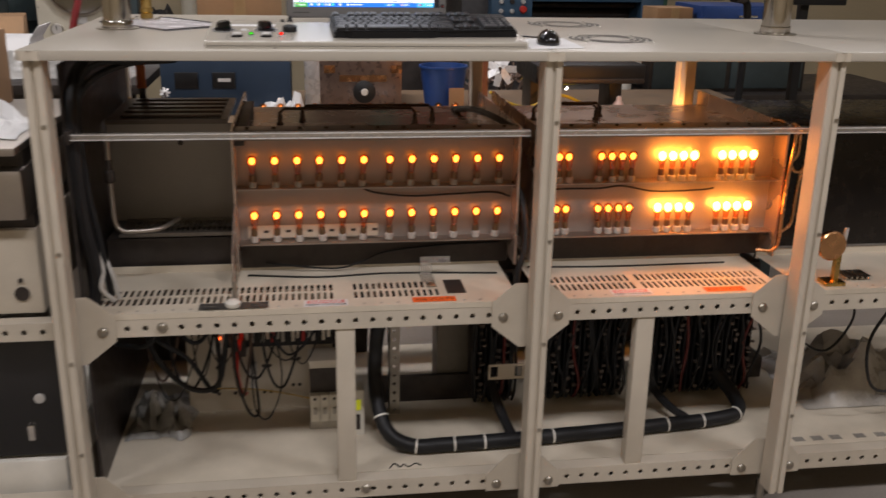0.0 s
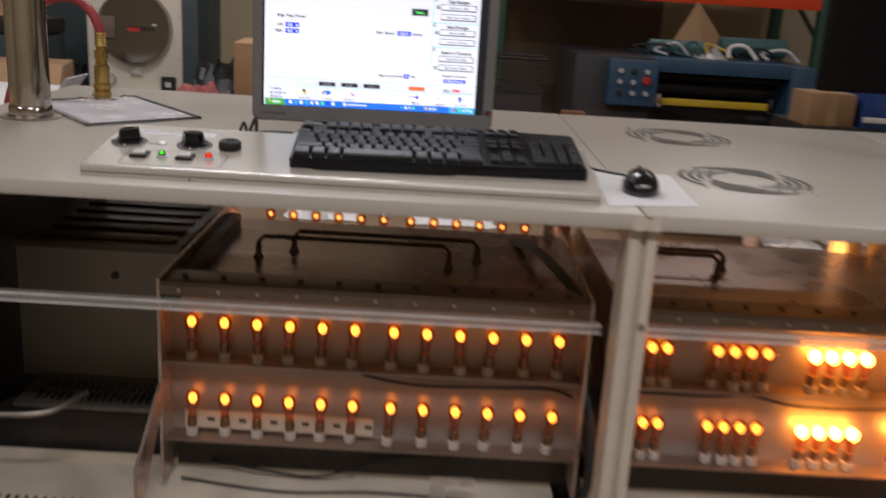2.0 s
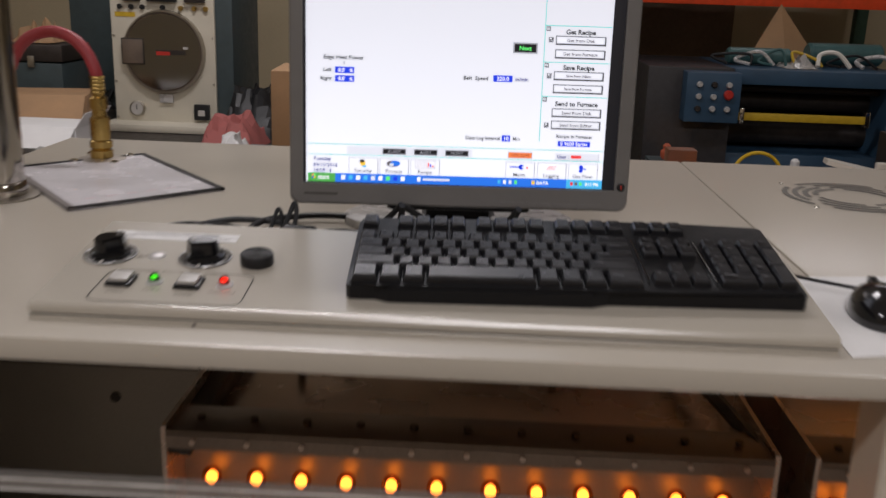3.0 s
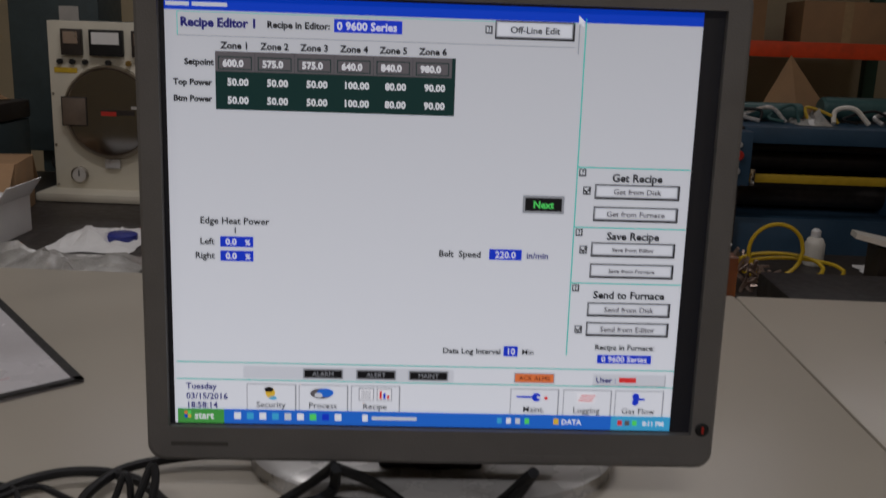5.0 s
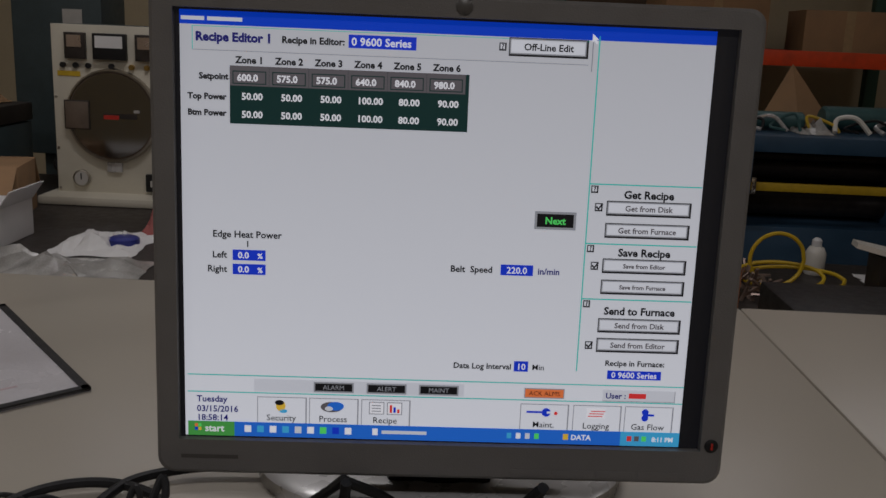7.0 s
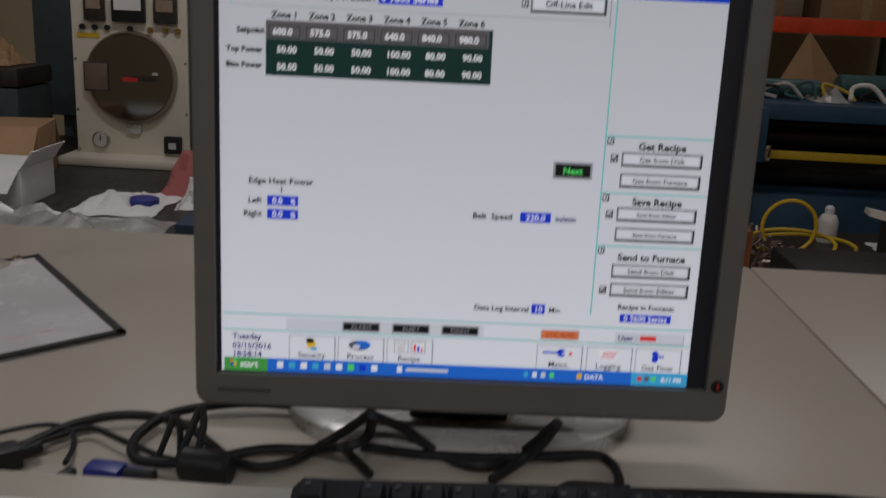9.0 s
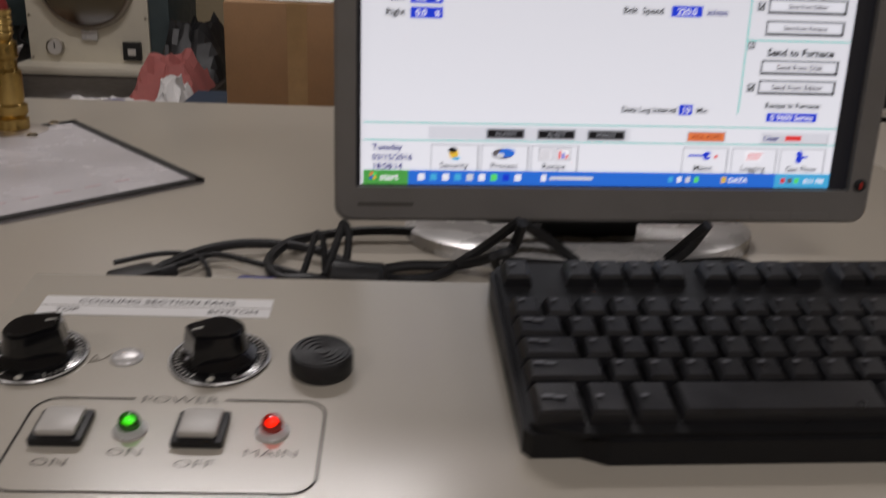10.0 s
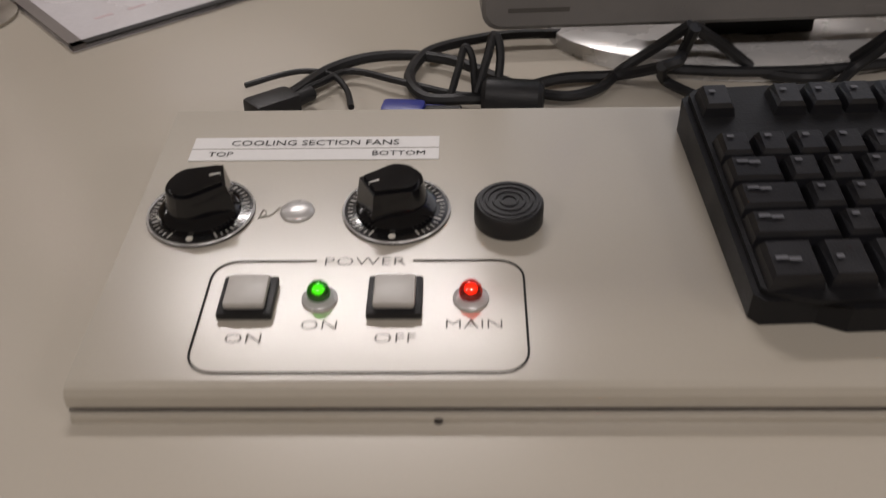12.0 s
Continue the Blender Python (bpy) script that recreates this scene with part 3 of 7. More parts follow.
part("white_strip", box(0.055, 0.415, 0.314, 0.3185, 0.797, 0.832), SHELFM, CH, "white slotted lamp mounting strip")
for k in range(6):
    part("strip_slot", box(0.098 + 0.0602 * k, 0.112 + 0.0602 * k, 0.3132, 0.314, 0.812, 0.819), DARK, CH)
for x in (1.277, 1.457):
    for z in (1.03, 0.877):
        data = bpy.data.lights.new("bright_lamp_group_light", "POINT")
        data.energy, data.color, data.shadow_soft_size = 0.13, (1.0, 0.42, 0.07), 0.03
        new("bright_lamp_group_light", data).location = (x, 0.25, z - 0.02)

# ---- the operator console ----
CON = thing("control_console", (0, 0.004, 1.367), "cream sloping control console with fan dials and power buttons", "control panel", rx=7.0)
# local x along the console, y up its slope, z off its face
o = [(-0.0103, -0.0098), (-0.0098, -0.0035), (-0.0075, -0.0008), (-0.0045, 0.0), (-0.0035, 0.0), (0.2015, 0.0), (0.203, 0.0), (0.205, -0.003), (0.203, -0.0352)]
part("body", bm_prism(B(), o, 0.748, Matrix(((0, 0, 1, 0), (1, 0, 0, 0), (0, 1, 0, 0), (0, 0, 0, 1)))), PANEL, CON)
part("base_rim", bm_prism(B(), [(-0.0142, -0.0166), (-0.0142, -0.0114), (-0.0136, -0.0108), (0.2, -0.0357), (0.2, -0.0417)], 0.744, Matrix(((0, 0, 1, 0.002), (1, 0, 0, 0), (0, 1, 0, 0), (0, 0, 0, 1)))), PANEL, CON, "cream base rim under the console")
part("seam", box(0.001, 0.747, -0.0112, -0.0104, -0.0109, -0.0099), DARK, CON, "dark seam above the base rim")


def slab(x0, x1, y0, y1, h, material, parent, name, z=0.0, bevel=0.0, label=""):
    return part(name, box(x0, x1, y0, y1, z, z + h, bevel=bevel), material, parent, label)


lab = slab(0.017, 0.154, 0.153, 0.1745, 0.0006, WHITEP, CON, "label_strip", label="white printed label strip")
slab(0.017, 0.154, 0.1632, 0.1636, 0.0002, GREYINK, lab, "divider", z=0.0006)
lettering("COOLING SECTION FANS", 0.0072, pose(0.085, 0.1662, 0.0009), INK, lab, "CENTER", wide=1.12)
lettering("TOP", 0.0062, pose(0.034, 0.1562, 0.0009), INK, lab, "CENTER", wide=1.15)
lettering("BOTTOM", 0.0062, pose(0.132, 0.1562, 0.0009), INK, lab, "CENTER", wide=1.15)


def dial(x, y, turn):
    base = part("dial_plate", bm_lathe(B(), [(0.0275, 0.0003), (0.0275, 0.0012), (0.0265, 0.0016)], (x, y, 0), seg=40), GLOSSB, CON, "black graduated dial plate")
    part("dial_rim", bm_lathe(B(), [(0.0262, 0.0016), (0.0268, 0.0021), (0.0274, 0.0014), (0.0262, 0.0012)], (x, y, 0), seg=40, caps=False), SILVER, base)
    marks = B()
    for k in range(41):
        a = math.radians(-60 + k * 7.5)
        big = k % 5 == 0
        bm_box(marks, 0.0208 if big else 0.0222, 0.0246, -0.0004 if big else -0.0002, 0.0004 if big else 0.0002, 0.0016, 0.0019, m=pose(x, y, 0, 0, 0, math.degrees(a)))
    part("graduation_ring", marks, GREYBUT, base, "white graduation marks")
    k = part("knob", bm_lathe(B(), [(0.0205, 0.0018), (0.0203, 0.0045), (0.0165, 0.0075), (0.006, 0.0085)], (x, y, 0), seg=32), KNOBM, CON, "glossy black pointer knob")
    # the grip: round at the back, flat across the pointer end, sloping sides
    fin = [(0.0098, 0.0178), (-0.0098, 0.0178)] + [(0.0142 * math.cos(math.radians(a)), 0.0142 * math.sin(math.radians(a)) - 0.003) for a in range(180, 361, 18)]
    grip = bm_prism(B(), fin, 0.0165, pose(x, y, 0.004, 0, 0, turn))
    for v in grip.verts:
        if v.co.z > 0.015:
            v.co.x, v.co.y = x + (v.co.x - x) * 0.84, y + (v.co.y - y) * 0.88
            along = (v.co.y - y) * math.cos(math.radians(turn)) - (v.co.x - x) * math.sin(math.radians(turn))
            v.co.z += 0.10 * along + 0.0008
    bmesh.ops.bevel(grip, geom=[e for e in grip.edges if e.verts[0].co.z > 0.015 and e.verts[1].co.z > 0.015], offset=0.0018, segments=2, affect="EDGES")
    part("grip", grip, KNOBM, k)
    part("pointer_line", box(-0.0004, 0.0004, 0.008, 0.0135, 0.0213, 0.0228, m=pose(x, y, 0, 0, 0, turn)), GREYBUT, k, "thin pale pointer line")
    part("dial_dot", bm_lathe(B(), [(0.0018, 0.0017), (0.0018, 0.0022)], (x - 0.001, y - 0.0225, 0), seg=10), WHITEPL, base)


dial(0.034, 0.108, -75)
dial(0.1335, 0.109, 118)
part("plug_button", bm_lathe(B(), [(0.0088, 0.0), (0.0086, 0.0010), (0.0072, 0.0021), (0.005, 0.0028), (0.0022, 0.0032), (0.0004, 0.0033)], (0.083, 0.1085, 0), seg=24), SILVER, CON, "domed chrome hole plug")
bz = part("buzzer", bm_lathe(B(), [(0.0165, 0.0), (0.0172, 0.001), (0.0172, 0.0105), (0.016, 0.012)], (0.190, 0.101, 0), seg=32), BLACK, CON, "round black buzzer")
for r in (0.004, 0.0075, 0.011, 0.014):
    part("buzzer_ring", bm_lathe(B(), [(r - 0.0009, 0.0121), (r - 0.0007, 0.0128), (r + 0.0007, 0.0128), (r + 0.0009, 0.0121)], (0.190, 0.101, 0), seg=28, caps=False), BLACK, bz)
# thin hand-drawn note beside the plug
note = bm_tube(B(), [(0.064, 0.103, 0.0004), (0.0655, 0.110, 0.0004), (0.0675, 0.106, 0.0004), (0.064, 0.1035, 0.0004), (0.0685, 0.105, 0.0004), (0.071, 0.107, 0.0004), (0.0735, 0.112, 0.0004)], 0.0003, 4, 5)
part("pen_note", note, GREYINK, CON, "faded pen scribble")


def rounded(x0, x1, y0, y1, r, n=6):
    out = []
    for cx, cy, a0 in ((x1 - r, y1 - r, 0), (x0 + r, y1 - r, 90), (x0 + r, y0 + r, 180), (x1 - r, y0 + r, 270)):
        for k in range(n + 1):
            a = math.radians(a0 + 90 * k / n)
            out.append((cx + r * math.cos(a), cy + r * math.sin(a)))
    return out


def ribbon(bm, pts, w, h, closed=False):
    """A flat printed line of width w along (x, y) points."""
    n = len(pts)
    for i in range(n if closed else n - 1):
        (ax, ay), (bx, by) = pts[i], pts[(i + 1) % n]
        d = Vector((bx - ax, by - ay))
        if d.length < 1e-7:
            continue
        s = Vector((-d.y, d.x)).normalized() * w / 2
        bm.faces.new([bm.verts.new((ax + s.x, ay + s.y, h)), bm.verts.new((ax - s.x, ay - s.y, h)), bm.verts.new((bx - s.x, by - s.y, h)), bm.verts.new((bx + s.x, by + s.y, h))])
    return bm


WORNINK = mat("rubbed_black_ink", (0.07, 0.062, 0.052), 0.6, var=0.4, scale=250)
loop = rounded(0.049, 0.1955, 0.0, 0.0705, 0.012)
top_right = [p for p in loop[:7]][::-1]
rest = loop[7:]
line = [(0.1435, 0.0705)] + top_right
line2 = [(0.0975, 0.0705)] + rest + [loop[0]]
part("power_outline", ribbon(ribbon(B(), line, 0.0011, 0.0004), line2, 0.0011, 0.0004), INK, CON, "black printed outline with rounded corners")
lettering("POWER", 0.0085, pose(0.1205, 0.0672, 0.0004), WORNINK, CON, "CENTER", wide=1.35, bold=-0.00012)
lettering("ON", 0.0082, pose(0.071, 0.0172, 0.0004), WORNINK, CON, "CENTER", wide=1.35, bold=-0.00012)
lettering("ON", 0.0082, pose(0.1035, 0.0252, 0.0004), WORNINK, CON, "CENTER", wide=1.35, bold=-0.00012)
lettering("OFF", 0.0082, pose(0.1375, 0.0172, 0.0004), WORNINK, CON, "CENTER", wide=1.35, bold=-0.00012)
lettering("MAIN", 0.0080, pose(0.1722, 0.0256, 0.0004), WORNINK, CON, "CENTER", wide=1.35, bold=-0.00012)
for bx in (0.0695, 0.1365):
    hb = part("button_base", box(bx - 0.0125, bx + 0.0125, 0.0310, 0.0560, 0.0003, 0.0042, bevel=0.001), BLACK, CON, "black square button surround")
    part("button_cap", box(bx - 0.0095, bx + 0.0095, 0.0337, 0.0535, 0.0042, 0.0082, bevel=0.0018), GREYBUT, hb, "grey push button cap")
for lx, material, label in ((0.1018, LED_G, "green pilot lamp in a chrome ring"), (0.1708, LED_R, "red pilot lamp in a chrome ring")):
    ring = part("lamp_ring", bm_lathe(B(), [(0.0082, 0.0), (0.0082, 0.0012), (0.006, 0.003), (0.0048, 0.0032)], (lx, 0.0445, 0), seg=24), SILVER, CON, "bright lamp ring")
    dome = part("pilot_lamp", bm_lathe(B(), [(0.0052, 0.0030), (0.0054, 0.0052), (0.0048, 0.0076), (0.0034, 0.0094), (0.0016, 0.0102), (0.0002, 0.0104)], (lx, 0.0445, 0), seg=20), LENS_G if material is LED_G else LENS_R, ring, label)
    part("lamp_base", bm_lathe(B(), [(0.0050, 0.0033), (0.0048, 0.0036)], (lx, 0.0445, 0), seg=18), DARK, ring)
    part("core", bm_lathe(B(), [(0.0006, 0.0040), (0.0020, 0.0048), (0.0031, 0.0062), (0.0023, 0.0077), (0.0005, 0.0083)], (lx, 0.0445, 0), seg=9), LED_G if material is LED_G else LED_CORE_R, ring)
part("screw", bm_lathe(B(), [(0.0021, 0), (0.0015, 0.0007)], (0.157, -0.0142, -0.0140), (0, -1, 0), seg=10), DARK, CON)

# ---- keyboard on the console ----
KB = new("keyboard")
KB.matrix_basis = pose(0, 0.004, 1.367, 7.0) @ pose(0.2925, 0.0268, 0.0005, 0, 0, 2.25)
tagged(KB, "black desktop keyboard lying on the cream console", "keyboard")
W, D = 0.441, 0.158
outline = [(0.004, 0.0), (0.028, 0.0), (0.04, -0.006), (0.235, -0.006), (0.25, 0.0), (W - 0.004, 0.0), (W, 0.005), (W, D - 0.006), (W - 0.008, D), (0.345, D), (0.338, D + 0.006), (0.288, D + 0.006), (0.281, D), (0.008, D), (0, D - 0.006), (0, 0.005)]
bm = bm_prism(B(), outline, 0.017)
bmesh.ops.bevel(bm, geom=[e for e in bm.edges if abs(e.verts[0].co.z - e.verts[1].co.z) < 1e-6 and e.verts[0].co.z > 0.01], offset=0.003, segments=2, affect="EDGES")
for v in bm.verts:
    v.co.z *= 1 + 0.45 * v.co.y / D
part("case", bm, KBCASE, KB)
KEYSHAPES = {}


def key(x, y, w, d=1.0, lift=0.0):
    u = U
    if (w, d) not in KEYSHAPES:
        kb = B()
        a, b = w * u - 0.0016, d * 0.0196 - 0.0018
        lo = [kb.verts.new((px, py, 0)) for px, py in ((0, 0), (a, 0), (a, b), (0, b))]
        mid = [kb.verts.new((px, py, 0.0055)) for px, py in ((0.0012, 0.0008), (a - 0.0012, 0.0008), (a - 0.0012, b - 0.0014), (0.0012, b - 0.0014))]
        hi = [kb.verts.new((px, py, pz)) for px, py, pz in ((0.0028, 0.0022, 0.0078), (a - 0.0028, 0.0022, 0.0078), (a - 0.0028, b - 0.003, 0.0088), (0.0028, b - 0.003, 0.0088))]
        for p, q in ((lo, mid), (mid, hi)):
            for i in range(4):
                j = (i + 1) % 4
                kb.faces.new((p[i], p[j], q[j], q[i]))
        kb.faces.new(hi)
        KEYSHAPES[(w, d)] = mesh_of(kb, KEYM, smooth=False)
    ob = new("key", KEYSHAPES[(w, d)])
    ob.parent = KB
    z = 0.0165 * (1 + 0.45 * (y + 0.008) / D) + lift
    ob.matrix_basis = pose(x, y, z, 2.5)
    return ob


legends = B()
U = 0.0187


def row(x, y, widths, d=1.0, legend=True):
    for w in widths:
        if w > 0:
            key(x, y, w, d)
            if legend and w < 5:
                z = 0.0165 * (1 + 0.45 * (y + 0.008) / D) + 0.0097
                n = 1 if w < 1.3 else 2
                for k in range(n):
                    q = bm_box(legends, x + 0.0045 + 0.0055 * k, x + 0.0078 + 0.0055 * k + (0.002 if w > 1.3 else 0), y + 0.0098 - 0.001 * k, y + 0.0112 + 0.001 * (1 - k), z, z + 0.0001)
        x += abs(w) * U


X0, P = 0.0052, 0.0197
row(X0, 0.0030, [1.4, 1.2, 1.2, 5.7, 1.2, 1.2, 1.2, 1.9], 1.36)
row(X0, 0.0103 + P, [2.25] + [1] * 10 + [2.75])
row(X0, 0.0103 + 2 * P, [1.75] + [1] * 11 + [2.25])
row(X0, 0.0103 + 3 * P, [1.5] + [1] * 12 + [1.5])
row(X0, 0.0103 + 4 * P, [1] * 13 + [2])
row(X0, 0.1282, [1, -1, 1, 1, 1, 1, -0.5, 1, 1, 1, 1, -0.5, 1, 1, 1, 1], 1.12)
XN = X0 + 15 * U + 0.009
row(XN, 0.0103, [1, 1, 1])
row(XN, 0.0103 + P, [-1, 1, -1])
row(XN, 0.0103 + 3 * P, [1, 1, 1])
row(XN, 0.0103 + 4 * P, [1, 1, 1])
row(XN, 0.1282, [1, 1, 1], 1.12)
XP = XN + 3 * U + 0.009
row(XP, 0.0103, [2, 1])
key(XP + 3 * U, 0.0103, 1, 2.0)
row(XP, 0.0103 + P, [1, 1, 1])
row(XP, 0.0103 + 2 * P, [1, 1, 1])
key(XP + 3 * U, 0.0103 + 2 * P, 1, 2.0)
row(XP, 0.0103 + 3 * P, [1, 1, 1])
row(XP, 0.0103 + 4 * P, [1, 1, 1, 1])
for xx in (XN - 0.0055, XP - 0.0055):
    part("groove_bar", box(xx, xx + 0.0018, 0.012, 0.122, 0.0172, 0.0225), GLOSSB, KB)
tagged(part("legend_print", legends, mat("legend_grey", (0.095, 0.095, 0.105), 0.5), KB, "pale printed key legends"), kind="stuff")

# ---- mouse on its paper ----
pp = B()
lo = [pp.verts.new(c) for c in ((0.757, -0.012, 0.0), (0.895, 0.018, 0.0), (0.905, 0.255, 0.0), (0.775, 0.235, 0.0))]
hi = [pp.verts.new(v.co + Vector((0, 0, 0.0009))) for v in lo]
pp.faces.new(lo[::-1])
pp.faces.new(hi)
for i in range(4):
    pp.faces.new((lo[i], lo[(i + 1) % 4], hi[(i + 1) % 4], hi[i]))
solo("mouse_paper", pp, WHITEP, "white sheet of paper used as a mouse pad", "paper", origin=(0, 0.0, 1.3504))
MS = thing("mouse", (0.825, 0.105, 1.3522), "glossy black computer mouse on white paper", "mouse", rz=-6)
bm = B()
bmesh.ops.create_uvsphere(bm, u_segments=28, v_segments=16, radius=1)
for v in bm.verts:
    x, y, z = v.co
    v.co = Vector((x * (0.029 - 0.003 * y), y * 0.053, max(z, -0.05) * (0.034 - 0.006 * y) + 0.0015))
part("shell", bm, GLOSSB, MS)
part("wheel", bm_cyl(B(), (-0.003, 0.030, 0.024), (0.003, 0.030, 0.024), 0.009, 16), BLACK, MS)
part("button_gap", bm_tube(B(), [(0, 0.012, 0.0345), (0, 0.024, 0.0322), (0, 0.038, 0.0252)], 0.0007, 5, 4), DARK, MS)
part("lead", bm_tube(B(), [(0, 0.053, 0.012), (-0.02, 0.075, 0.008), (-0.075, 0.095, 0.012), (-0.12, 0.11, 0.03)], 0.0022, 6, 6), RUBBER, MS, "thin black lead")

# ---- monitor ----
MON = thing("monitor", (0.199, 0.331, 1.4222), "grey flat monitor showing a recipe editor screen", "monitor", rz=3.4, rx=-1.7)


def rect_frame(x0, x1, z0, z1, ix0, ix1, iz0, iz1, yf, yb, r):
    """A rounded outer, square inner frame facing -y."""
    bm = B()
    n = 5
    outer = rounded(x0, x1, z0, z1, r, n)
    inner = []
    for k, (cx, cz) in enumerate(((ix1, iz1), (ix0, iz1), (ix0, iz0), (ix1, iz0))):
        inner += [(cx, cz)] * (n + 1)
    of = [bm.verts.new((x, yf + 0.002, z)) for x, z in outer]
    ofi = [bm.verts.new((x + (0.0025 if x < (x0 + x1) / 2 else -0.0025), yf, z + (0.0025 if z < (z0 + z1) / 2 else -0.0025))) for x, z in outer]
    ob_ = [bm.verts.new((x, yb, z)) for x, z in outer]
    corners = [bm.verts.new((cx, yf, cz)) for cx, cz in ((ix1, iz1), (ix0, iz1), (ix0, iz0), (ix1, iz0))]
    deep = [bm.verts.new((cx, yf + 0.006, cz)) for cx, cz in ((ix1, iz1), (ix0, iz1), (ix0, iz0), (ix1, iz0))]
    m = len(of)
    for i in range(m):
        j = (i + 1) % m
        bm.faces.new((of[i], of[j], ob_[j], ob_[i]))
        bm.faces.new((ofi[i], ofi[j], of[j], of[i]))
        a, b = i // (n + 1), (j // (n + 1))
        if a == b:
            bm.faces.new((ofi[i], ofi[j], corners[a]))
        else:
            bm.faces.new((ofi[i], ofi[j], corners[b], corners[a]))
    for i in range(4):
        j = (i + 1) % 4
        bm.faces.new((corners[i], corners[j], deep[j], deep[i]))
    bm.faces.new(ob_)
    return bm


part("bezel", rect_frame(-0.0195, 0.4035, -0.0285, 0.3230, -0.0035, 0.386, -0.002, 0.3085, -0.007, 0.018, 0.012), BEZEL, MON, "grey plastic bezel")
part("rear_shell", box(0.0, 0.382, 0.018, 0.055, -0.005, 0.30, bevel=0.012), BEZEL, MON)
part("neck", box(0.15, 0.235, 0.045, 0.075, -0.062, 0.12, bevel=0.006), BLACK, MON, "dark monitor neck")
part("tilt_hinge", box(0.10, 0.285, 0.022, 0.05, -0.04, -0.006, bevel=0.006), BLACK, MON)
ft = B()
for sx, sy, h0, h1, sh in ((0.155, 0.095, 0.0, 0.008, 0.0), (0.148, 0.088, 0.008, 0.016, 0.012)):
    bm_lathe(ft, [(1.0, h0), (1.0, (h0 + h1) / 2), (1.0 - sh * 5, h1)], (0, 0, 0), seg=48)
for i, v in enumerate(ft.verts):
    v.co = Vector((0.195 + v.co.x * 0.155, 0.094 + v.co.y * 0.104, -0.0717 + v.co.z))
foot = part("foot", ft, SILVER, MON, "silver oval monitor foot")
part("foot_recess", bm_lathe(B(), [(0.050, -0.0557), (0.046, -0.0542)], (0.195, 0.092, 0), seg=36), BLACK, MON)
part("badge", bm_lathe(B(), [(0.0058, 0), (0.0058, 0.0006), (0.005, 0.0012)], (0.194, -0.007, 0.3162), (0, -1, 0), 20), mat("dark_badge", (0.10, 0.095, 0.09), 0.4, 0.3), MON, "small dark maker's badge")
pb = part("power_button", bm_lathe(B(), [(0.0052, 0), (0.0052, 0.0008), (0.0042, 0.0014)], (0.394, -0.007, 0.003), (0, -1, 0), 20), BLACK, MON, "round power button")
part("power_mark", box(0.3932, 0.3948, -0.0092, -0.0085, 0.0005, 0.0055), REDP, pb)
for k in range(4):
    part("menu_button", box(0.243 + 0.0325 * k, 0.2735 + 0.0325 * k, -0.0074, -0.0068, -0.0262, -0.0196, bevel=0.0002), BEZEL, MON)
part("model_mark", box(-0.002, 0.04, -0.0073, -0.0069, -0.0165, -0.0135), mat("dark_print", (0.07, 0.065, 0.06), 0.5), MON)

# the lit picture: flat coloured fields and words
S = 1.26
PAPER = glow("screen_white", (0.78, 0.80, 0.86), S)
# page emission fades towards the top, painting in the display's viewing-angle falloff
pn, pl = PAPER.node_tree.nodes, PAPER.node_tree.links
ptc, psp, pmr = pn.new("ShaderNodeTexCoord"), pn.new("ShaderNodeSeparateXYZ"), pn.new("ShaderNodeMapRange")
pmr.inputs["From Max"].default_value = 0.306
pmr.inputs["To Min"].default_value, pmr.inputs["To Max"].default_value = S * 1.06, S * 0.66
pl.new(ptc.outputs["Object"], psp.inputs[0])
pl.new(psp.outputs[2], pmr.inputs["Value"])
pl.new(pmr.outputs[0], pn["Principled BSDF"].inputs["Emission Strength"])
SC = {
    "blue": glow("screen_blue", (0.01, 0.05, 0.75), S * 0.8), "bar": glow("screen_title_blue", (0.0, 0.06, 0.72), S * 0.85), "task": glow("screen_task_blue", (0.02, 0.17, 0.75), S * 0.9),
    "green": glow("screen_start_green", (0.08, 0.42, 0.08), S * 0.8), "tray": glow("screen_tray_blue", (0.06, 0.45, 0.80), S * 0.9), "dark": glow("screen_dark_green", (0.004, 0.03, 0.028), S),
    "grey": glow("screen_grey", (0.12, 0.11, 0.12), S), "line": glow("screen_teal_line", (0.05, 0.58, 0.50), S * 0.9), "black": glow("screen_black", (0.006, 0.006, 0.008), S),
    "shade": glow("screen_shadow_grey", (0.30, 0.31, 0.34), S), "orange": glow("screen_orange", (0.85, 0.20, 0.06), S), "white": glow("screen_text_white", (0.9, 0.9, 0.95), S),
    "navy": glow("screen_navy", (0.01, 0.01, 0.16), S), "lime": glow("screen_lime", (0.1, 0.75, 0.15), S), "pale": glow("screen_pale", (0.66, 0.68, 0.74), S), "red": glow("screen_red", (0.75, 0.04, 0.04), S), "yellow": glow("screen_yellow", (0.8, 0.5, 0.05), S), "field": glow("screen_button_face", (0.74, 0.76, 0.82), S),
}
SCR = part("display", box(-0.0035, 0.386, -0.0005, 0.003, -0.002, 0.3085), SC["black"], MON, "lit display with a recipe editor page")
UP = pose(0, 0, 0, 90)


def across(x):
    """The page starts a little inside the display's left edge."""
    return x + 3.0 * (1 - x / 330.0) if x < 330 else x


def field(x0, x1, z0, z1, c, layer=1, name="field"):
    """A flat lit field in millimetres of the display."""
    x0, x1 = across(x0), across(x1)
    return part(name, box(x0 / 1000, x1 / 1000, -0.0005 - 0.00012 * layer, -0.0005 - 0.00012 * (layer - 1), z0 / 1000, z1 / 1000), PAPER if c == "paper" else SC[c], SCR)


